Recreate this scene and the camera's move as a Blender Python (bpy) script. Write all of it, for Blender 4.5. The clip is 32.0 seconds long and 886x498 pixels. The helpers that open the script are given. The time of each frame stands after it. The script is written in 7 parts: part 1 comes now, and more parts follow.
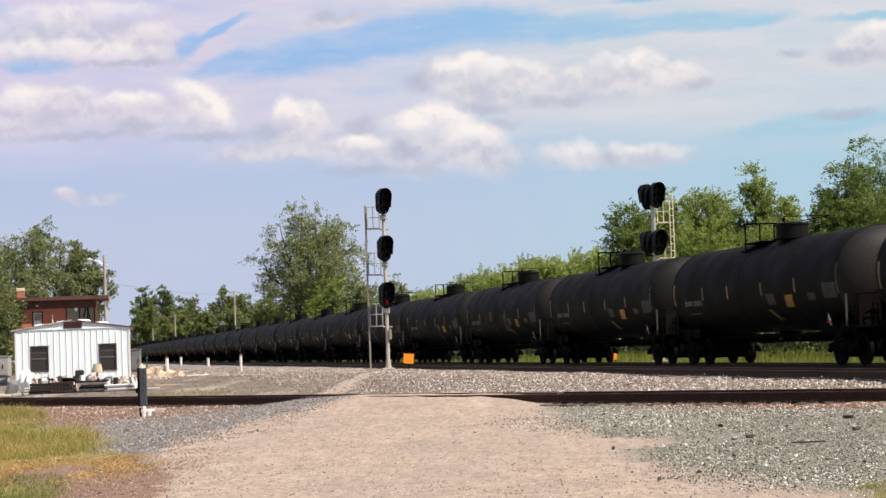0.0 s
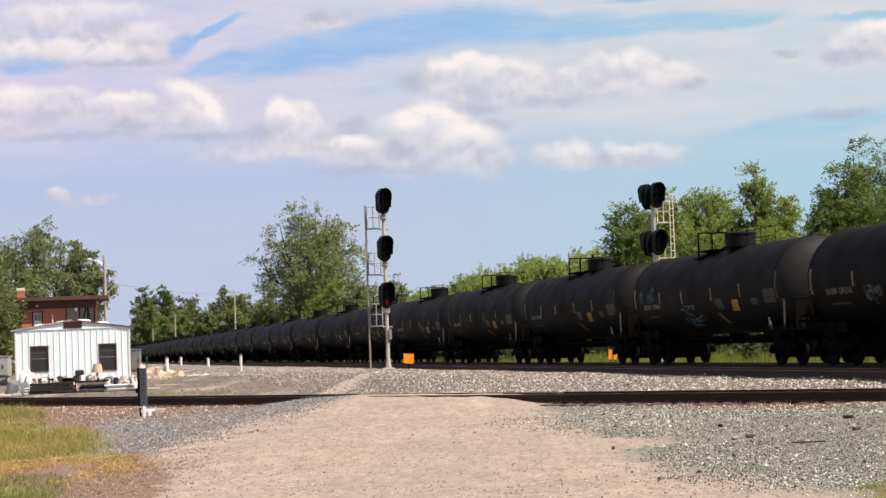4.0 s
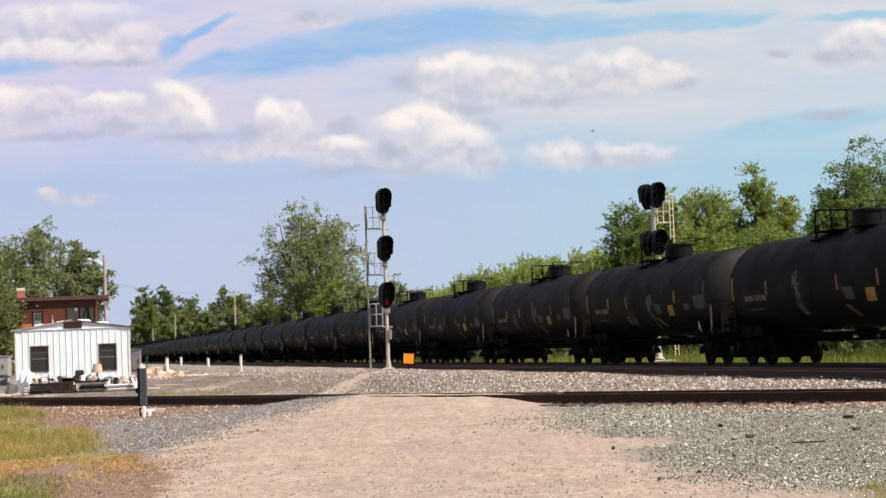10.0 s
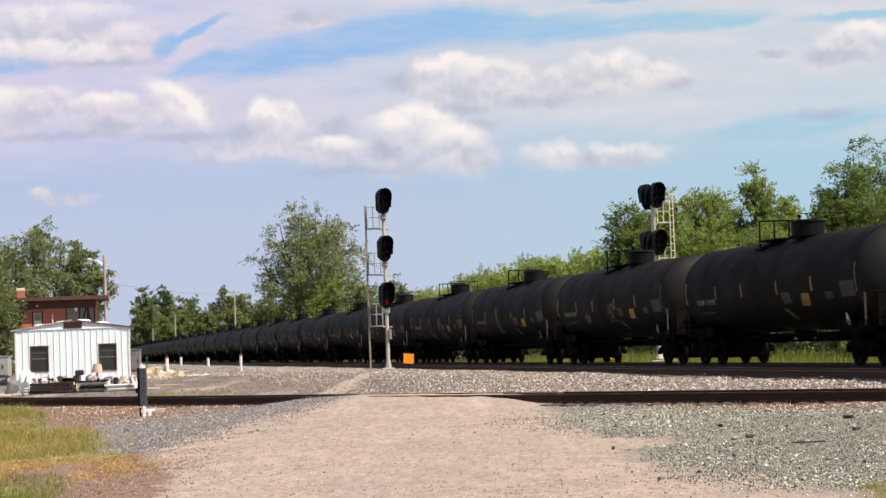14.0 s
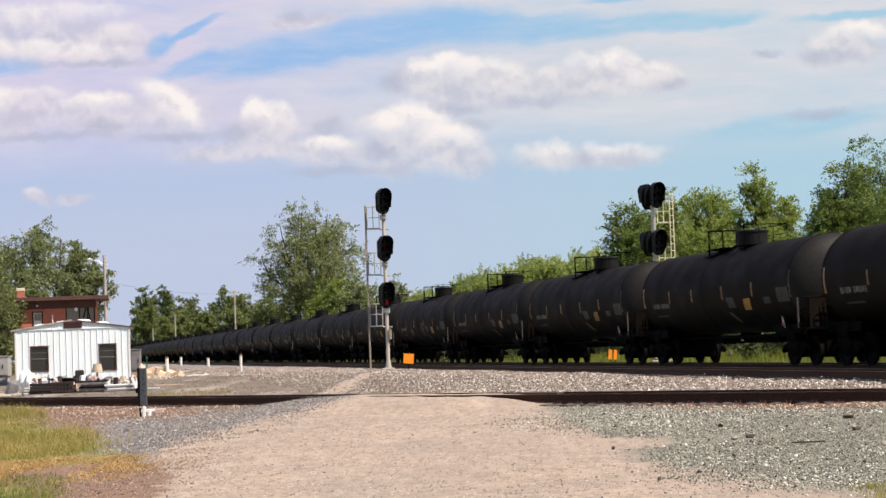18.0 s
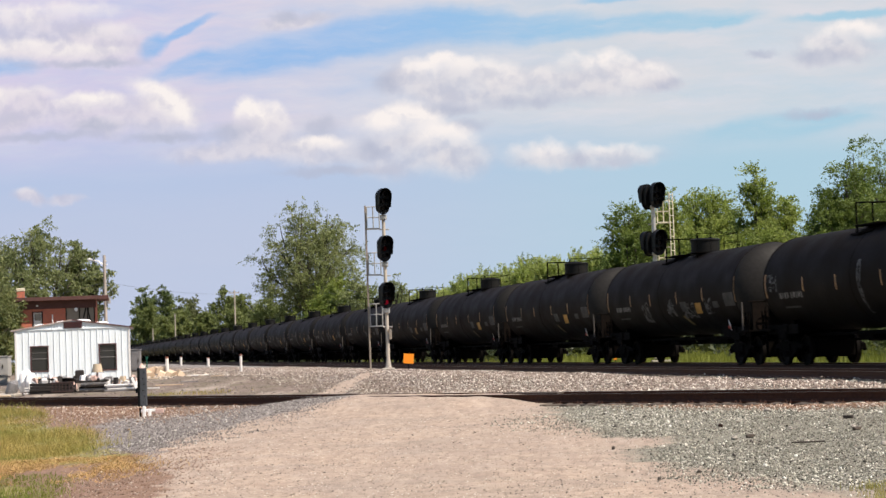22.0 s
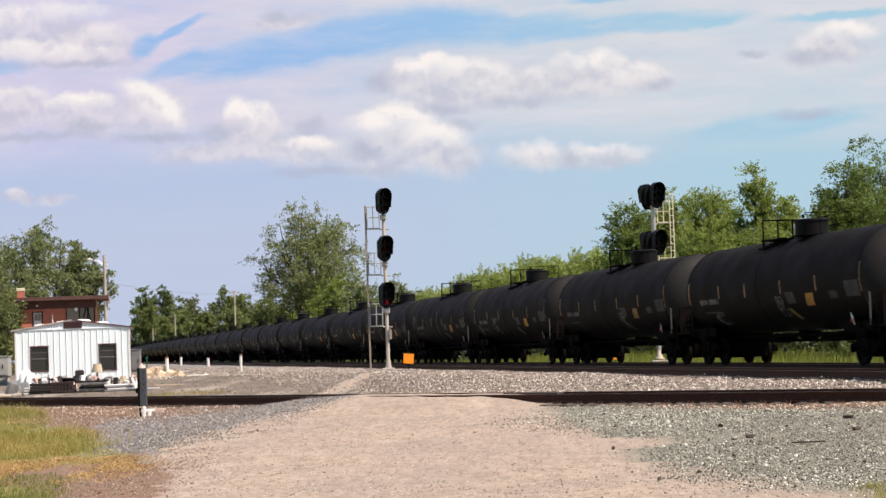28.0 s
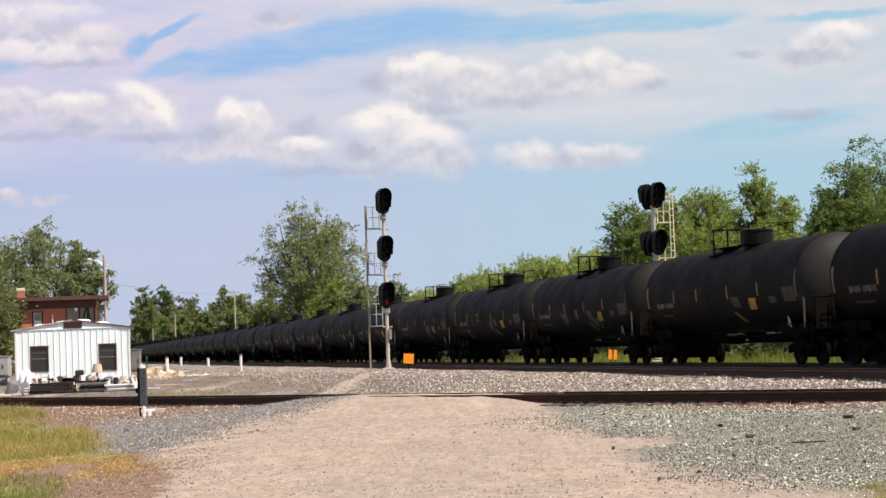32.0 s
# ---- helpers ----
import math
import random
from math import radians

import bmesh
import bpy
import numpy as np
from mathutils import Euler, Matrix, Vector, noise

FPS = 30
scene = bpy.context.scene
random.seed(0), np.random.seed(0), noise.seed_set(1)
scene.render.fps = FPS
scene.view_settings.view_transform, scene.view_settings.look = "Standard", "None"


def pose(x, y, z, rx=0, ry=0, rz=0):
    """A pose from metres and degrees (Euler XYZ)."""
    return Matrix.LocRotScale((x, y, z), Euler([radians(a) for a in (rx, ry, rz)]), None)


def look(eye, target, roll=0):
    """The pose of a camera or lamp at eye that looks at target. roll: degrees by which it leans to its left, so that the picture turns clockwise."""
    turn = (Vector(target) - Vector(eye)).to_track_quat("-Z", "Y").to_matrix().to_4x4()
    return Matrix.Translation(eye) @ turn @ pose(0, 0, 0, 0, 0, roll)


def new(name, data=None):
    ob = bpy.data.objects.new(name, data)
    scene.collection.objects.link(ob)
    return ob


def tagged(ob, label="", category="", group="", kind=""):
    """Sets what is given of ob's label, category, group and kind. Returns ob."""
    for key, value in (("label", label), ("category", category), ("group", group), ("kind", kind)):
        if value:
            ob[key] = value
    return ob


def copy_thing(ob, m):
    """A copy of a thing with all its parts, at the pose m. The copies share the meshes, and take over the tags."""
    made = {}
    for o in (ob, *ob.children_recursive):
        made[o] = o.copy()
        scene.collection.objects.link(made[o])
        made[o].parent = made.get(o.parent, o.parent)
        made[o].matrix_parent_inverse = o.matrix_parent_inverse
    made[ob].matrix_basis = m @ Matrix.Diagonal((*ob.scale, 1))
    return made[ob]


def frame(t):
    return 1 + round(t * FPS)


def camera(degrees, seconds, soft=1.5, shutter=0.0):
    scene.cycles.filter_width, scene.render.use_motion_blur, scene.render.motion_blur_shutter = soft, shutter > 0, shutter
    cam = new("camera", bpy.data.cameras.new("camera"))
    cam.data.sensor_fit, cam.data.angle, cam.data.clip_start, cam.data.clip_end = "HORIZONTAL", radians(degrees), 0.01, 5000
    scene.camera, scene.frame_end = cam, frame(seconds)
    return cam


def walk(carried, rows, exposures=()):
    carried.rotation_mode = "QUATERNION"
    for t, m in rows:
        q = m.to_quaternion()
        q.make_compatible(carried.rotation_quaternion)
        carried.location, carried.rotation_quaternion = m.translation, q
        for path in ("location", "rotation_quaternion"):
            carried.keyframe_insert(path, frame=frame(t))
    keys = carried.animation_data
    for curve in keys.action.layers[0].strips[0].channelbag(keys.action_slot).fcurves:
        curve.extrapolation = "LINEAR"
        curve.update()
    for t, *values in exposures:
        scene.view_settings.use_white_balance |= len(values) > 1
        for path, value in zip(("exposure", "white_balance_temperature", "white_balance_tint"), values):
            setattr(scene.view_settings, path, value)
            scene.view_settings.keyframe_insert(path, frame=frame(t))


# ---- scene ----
THETA = 11.54                     # the main line runs this far left of straight ahead
cam = camera(25.36, 32.0, soft=1.5, shutter=0.35)
EYE = (0.0, 0.0, 0.965)
VIEW = pose(*EYE, 92.846, 0, 0) @ pose(0, 0, 0, 0, 0, -2.1)
walk(cam, [(0.0, VIEW), (32.0, VIEW)])

# ---- world, sun ----
SUN_AZ, SUN_EL = 121.0, 54.0      # clockwise from straight ahead; height above the horizon
world = bpy.data.worlds.new("sky")
scene.world = world
world.use_nodes = True
wt = world.node_tree
wt.nodes.clear()
sky = wt.nodes.new("ShaderNodeTexSky")
sky.sky_type = "NISHITA"
sky.sun_disc = False
sky.sun_elevation, sky.sun_rotation = radians(SUN_EL), radians(SUN_AZ)
bg = wt.nodes.new("ShaderNodeBackground")
bg.inputs["Strength"].default_value = 0.085
wo = wt.nodes.new("ShaderNodeOutputWorld")
wt.links.new(sky.outputs[0], bg.inputs["Color"])
wt.links.new(bg.outputs[0], wo.inputs["Surface"])
sun_data = bpy.data.lights.new("sun", "SUN")
sun_data.energy, sun_data.angle, sun_data.color = 5.0, radians(0.53), (1.0, 0.90, 0.78)
sun = new("sun", sun_data)
az, el = radians(SUN_AZ), radians(SUN_EL)
SUN_DIR = Vector((math.sin(az) * math.cos(el), math.cos(az) * math.cos(el), math.sin(el)))
sun.matrix_world = look(SUN_DIR * 300, (0, 0, 0))
scene.view_settings.exposure = 0.4

# ---- materials ----


class Nodes:
    """A node tree with short ways to add and join nodes."""

    def __init__(self, name):
        self.mat = bpy.data.materials.new(name)
        self.mat.use_nodes = True
        self.tree = self.mat.node_tree
        self.tree.nodes.clear()
        self.out = self.tree.nodes.new("ShaderNodeOutputMaterial")

    def add(self, kind, ins=(), **props):
        n = self.tree.nodes.new("ShaderNode" + kind)
        if "operation" in props:
            n.operation = props["operation"]
        if "use_clamp" in props:
            n.use_clamp = props["use_clamp"]
        if "data_type" in props:
            n.data_type, n.blend_type = props["data_type"], props["blend_type"]
        if "interpolation_type" in props:
            n.interpolation_type = props["interpolation_type"]
        if "vector_type" in props:
            n.vector_type = props["vector_type"]
        if "attribute_name" in props:
            n.attribute_name = props["attribute_name"]
        for key, v in dict(ins).items():
            if isinstance(v, bpy.types.NodeSocket):
                self.tree.links.new(v, n.inputs[key])
            else:
                n.inputs[key].default_value = v
        return n

    def math(self, op, a, b=0.0, c=0.0, clamp=False):
        return self.add("Math", {0: a, 1: b, 2: c}, operation=op, use_clamp=clamp).outputs[0]

    def noise(self, vec, scale, detail=4.0, rough=0.55):
        return self.add("TexNoise", {"Vector": vec, "Scale": scale, "Detail": detail, "Roughness": rough}).outputs["Fac"]

    def mix(self, fac, a, b, blend="MIX"):
        n = self.add("Mix", data_type="RGBA", blend_type=blend)
        for i, v in ((0, fac), (6, a), (7, b)):
            if isinstance(v, bpy.types.NodeSocket):
                self.tree.links.new(v, n.inputs[i])
            else:
                n.inputs[i].default_value = v if i == 0 else (*v, 1.0)
        return n.outputs[2]

    def span(self, v, a, b, c=0.0, d=1.0, kind="LINEAR"):
        return self.add("MapRange", {0: v, 1: a, 2: b, 3: c, 4: d}, interpolation_type=kind).outputs[0]

    def end(self, shader):
        self.tree.links.new(shader, self.out.inputs["Surface"])
        return self.mat


def surface(name, base, rough=0.7, metal=0.0, spread=0.25, grain=20.0, stain=1.2, dirt=None, dirt_amount=0.35, bump=0.15,
            bump_scale=None, island=0.0, single=0.0, coat=0.0, stretch=None, gloss=0.5):
    """A paint, stone, metal or earth: base colour with grain and stains, dirt in patches, fine relief."""
    n = Nodes(name)
    vec = n.add("TexCoord").outputs["Object"]
    if stretch:
        vec = n.add("Mapping", {"Vector": vec, "Scale": stretch}).outputs[0]
    fine, broad = n.noise(vec, grain, 5.0, 0.65), n.noise(vec, stain, 4.0, 0.6)
    dark = tuple(c * (1 - spread) for c in base)
    light = tuple(min(1.0, c * (1 + spread)) for c in base)
    col = n.mix(n.span(fine, 0.3, 0.7), dark, light)
    d = dirt or tuple(c * 0.6 for c in base)
    col = n.mix(n.math("MULTIPLY", n.span(broad, 0.42, 0.72), dirt_amount), col, d)
    if island:
        r = n.add("NewGeometry").outputs["Random Per Island"]
        col = n.mix(1.0, col, n.add("CombineColor", {i: n.span(r, 0, 1, 1 - island, 1 + island) for i in range(3)}).outputs[0], "MULTIPLY")
    if single:
        r = n.add("ObjectInfo").outputs["Random"]
        col = n.mix(1.0, col, n.add("CombineColor", {i: n.span(r, 0, 1, 1 - single, 1 + single) for i in range(3)}).outputs[0], "MULTIPLY")
    p = n.add("BsdfPrincipled", {"Base Color": col, "Metallic": metal, "Coat Weight": coat, "Specular IOR Level": gloss,
                                 "Roughness": n.span(broad, 0.3, 0.7, max(0.02, rough - 0.1), min(1.0, rough + 0.1))})
    if bump:
        b = n.add("Bump", {"Strength": bump, "Distance": 0.02, "Height": n.noise(vec, bump_scale or grain * 1.5, 5.0, 0.6)})
        n.tree.links.new(b.outputs[0], p.inputs["Normal"])
    return n.end(p.outputs[0])


def foliage(name, base, tip, through_light=0.35, patch=0.35):
    n = Nodes(name)
    r = n.add("NewGeometry").outputs["Random Per Island"]
    vec = n.add("TexCoord").outputs["Object"]
    big = n.noise(vec, patch, 3.0)
    col = n.mix(n.span(big, 0.35, 0.65), base, tip)
    col = n.mix(1.0, col, n.add("CombineColor", {0: n.span(r, 0, 1, 0.65, 1.3), 1: n.span(r, 0, 1, 0.7, 1.25), 2: n.span(r, 0, 1, 0.6, 1.3)}).outputs[0], "MULTIPLY")
    d = n.add("BsdfPrincipled", {"Base Color": col, "Roughness": 0.55})
    t = n.add("BsdfTranslucent", {"Color": col})
    return n.end(n.add("MixShader", {0: through_light, 1: d.outputs[0], 2: t.outputs[0]}).outputs[0])


def glow(name, colour, strength):
    n = Nodes(name)
    return n.end(n.add("Emission", {"Color": (*colour, 1), "Strength": strength}).outputs[0])


def pane(name, tint):
    n = Nodes(name)
    vec = n.add("TexCoord").outputs["Object"]
    rough = n.span(n.noise(vec, 6.0), 0.3, 0.7, 0.03, 0.14)
    p = n.add("BsdfPrincipled", {"Base Color": (*tint, 1), "Roughness": rough, "Specular IOR Level": 0.6})
    return n.end(p.outputs[0])


def ground_surface():
    """Ballast, road dirt, brown soil and grassy soil, by the sheet's own masks."""
    n = Nodes("ground_earth")
    vec = n.add("TexCoord").outputs["Object"]

    def mask(k):
        return n.add("Attribute", attribute_name=k).outputs["Fac"]
    fine, mid, broad = n.noise(vec, 34.0, 5.0, 0.7), n.noise(vec, 6.0, 5.0, 0.65), n.noise(vec, 0.7, 4.0)
    cell = n.add("TexVoronoi", {"Vector": vec, "Scale": 34.0}).outputs["Color"]
    cell_v = n.add("SeparateColor", {0: cell}).outputs[0]
    stone = n.mix(n.span(cell_v, 0.0, 1.0), (0.085, 0.082, 0.067), (0.33, 0.31, 0.25))
    # the ballast on the other side of the road is of a bluer stone
    blue_stone = n.mix(n.span(cell_v, 0.0, 1.0), (0.105, 0.093, 0.087), (0.34, 0.303, 0.282))
    stone = n.mix(n.span(n.add("SeparateXYZ", {0: vec}).outputs[0], 0.5, -2.5, kind="SMOOTHSTEP"), stone, blue_stone)
    stone = n.mix(n.span(fine, 0.66, 0.72), stone, (0.66, 0.63, 0.55))
    road = n.mix(n.span(mid, 0.3, 0.7), (0.315, 0.236, 0.184), (0.50, 0.392, 0.308))
    road = n.mix(n.math("MULTIPLY", n.span(fine, 0.6, 0.75), 0.5), road, (0.16, 0.14, 0.13))
    road = n.mix(n.math("MULTIPLY", n.span(broad, 0.42, 0.66), 0.65), road, (0.325, 0.258, 0.215))
    brown = n.mix(n.span(mid, 0.3, 0.7), (0.155, 0.094, 0.068), (0.31, 0.20, 0.142))
    brown = n.mix(n.math("MULTIPLY", n.span(fine, 0.5, 0.3), 0.5), brown, (0.09, 0.05, 0.036))
    brown = n.mix(n.math("MULTIPLY", n.span(fine, 0.64, 0.7), 0.6), brown, (0.34, 0.245, 0.165))
    soil = n.mix(n.span(mid, 0.3, 0.7), (0.16, 0.14, 0.05), (0.27, 0.23, 0.09))
    yard = n.mix(n.span(mid, 0.3, 0.7), (0.125, 0.094, 0.078), (0.26, 0.20, 0.165))
    yard = n.mix(n.math("MULTIPLY", n.span(broad, 0.45, 0.65), 0.75), yard, (0.14, 0.125, 0.075))
    long_vec = n.add("Mapping", {"Vector": vec, "Scale": (1.0, 0.14, 1.0)}).outputs[0]
    yard = n.mix(n.math("MULTIPLY", n.span(n.noise(long_vec, 0.75, 5.0, 0.65), 0.50, 0.66), 0.7), yard, (0.44, 0.37, 0.31))
    yard = n.mix(n.math("MULTIPLY", n.span(n.noise(long_vec, 1.3, 5.0, 0.7), 0.52, 0.64), 0.6), yard, (0.085, 0.066, 0.055))
    gravel = n.math("MULTIPLY", n.span(n.noise(n.add("Mapping", {"Vector": vec, "Scale": (0.35, 1.0, 1.0)}).outputs[0], 0.9, 5.0, 0.7), 0.50, 0.64), 0.22)
    wide_vec = n.add("Mapping", {"Vector": vec, "Scale": (1.0, 0.3, 1.0)}).outputs[0]
    road = n.mix(n.math("MULTIPLY", n.span(n.noise(wide_vec, 7.0, 5.0, 0.7), 0.47, 0.62), 0.7), road, (0.255, 0.195, 0.16))
    road = n.mix(n.math("MULTIPLY", n.span(n.noise(wide_vec, 2.2, 5.0, 0.7), 0.5, 0.7), 0.35), road, (0.50, 0.41, 0.345))
    road = n.mix(gravel, road, stone)
    ragged = n.math("ADD", n.math("MULTIPLY", n.noise(vec, 1.1, 6.0, 0.68), 1.0), n.math("MULTIPLY", fine, 0.5))

    def patch(k):
        """A mask whose edge is frayed into tongues and islands."""
        return n.span(n.math("ADD", mask(k), n.math("SUBTRACT", ragged, 0.75)), 0.34, 0.66, kind="SMOOTHSTEP")
    col = n.mix(patch("road"), stone, road)
    col = n.mix(mask("yard"), col, yard)
    col = n.mix(patch("brown"), col, brown)
    col = n.mix(patch("grass"), col, soil)
    h = n.math("ADD", n.math("MULTIPLY", fine, 0.5), n.math("MULTIPLY", mid, 0.8))
    b = n.add("Bump", {"Strength": 0.5, "Distance": 0.03, "Height": h})
    p = n.add("BsdfPrincipled", {"Base Color": col, "Roughness": 0.92, "Normal": b.outputs[0], "Specular IOR Level": 0.25})
    return n.end(p.outputs[0])


def stone_surface(name, dark, light, pale, share=0.90):
    n = Nodes(name)
    r = n.add("NewGeometry").outputs["Random Per Island"]
    vec = n.add("TexCoord").outputs["Object"]
    col = n.mix(n.math("POWER", r, 1.4), dark, light)
    col = n.mix(n.span(r, share - 0.02, share + 0.02), col, pale)
    col = n.mix(n.math("MULTIPLY", n.noise(vec, 25.0), 0.5), col, tuple(c * 0.6 for c in light))
    p = n.add("BsdfPrincipled", {"Base Color": col, "Roughness": 0.8, "Specular IOR Level": 0.35})
    return n.end(p.outputs[0])


def brick_surface():
    n = Nodes("red_brick")
    vec = n.add("TexCoord").outputs["Object"]
    vec = n.add("Mapping", {"Vector": vec, "Rotation": (radians(90), 0, 0)}).outputs[0]
    br = n.add("TexBrick", {"Vector": vec, "Color1": (0.66, 0.19, 0.11, 1), "Color2": (0.53, 0.14, 0.08, 1), "Mortar": (0.25, 0.16, 0.12, 1),
                            "Scale": 1.0, "Mortar Size": 0.008, "Brick Width": 0.21, "Row Height": 0.075})
    col = n.mix(n.math("MULTIPLY", n.noise(vec, 0.9), 0.5), br.outputs["Color"], (0.34, 0.10, 0.065))
    p = n.add("BsdfPrincipled", {"Base Color": col, "Roughness": 0.85})
    return n.end(p.outputs[0])


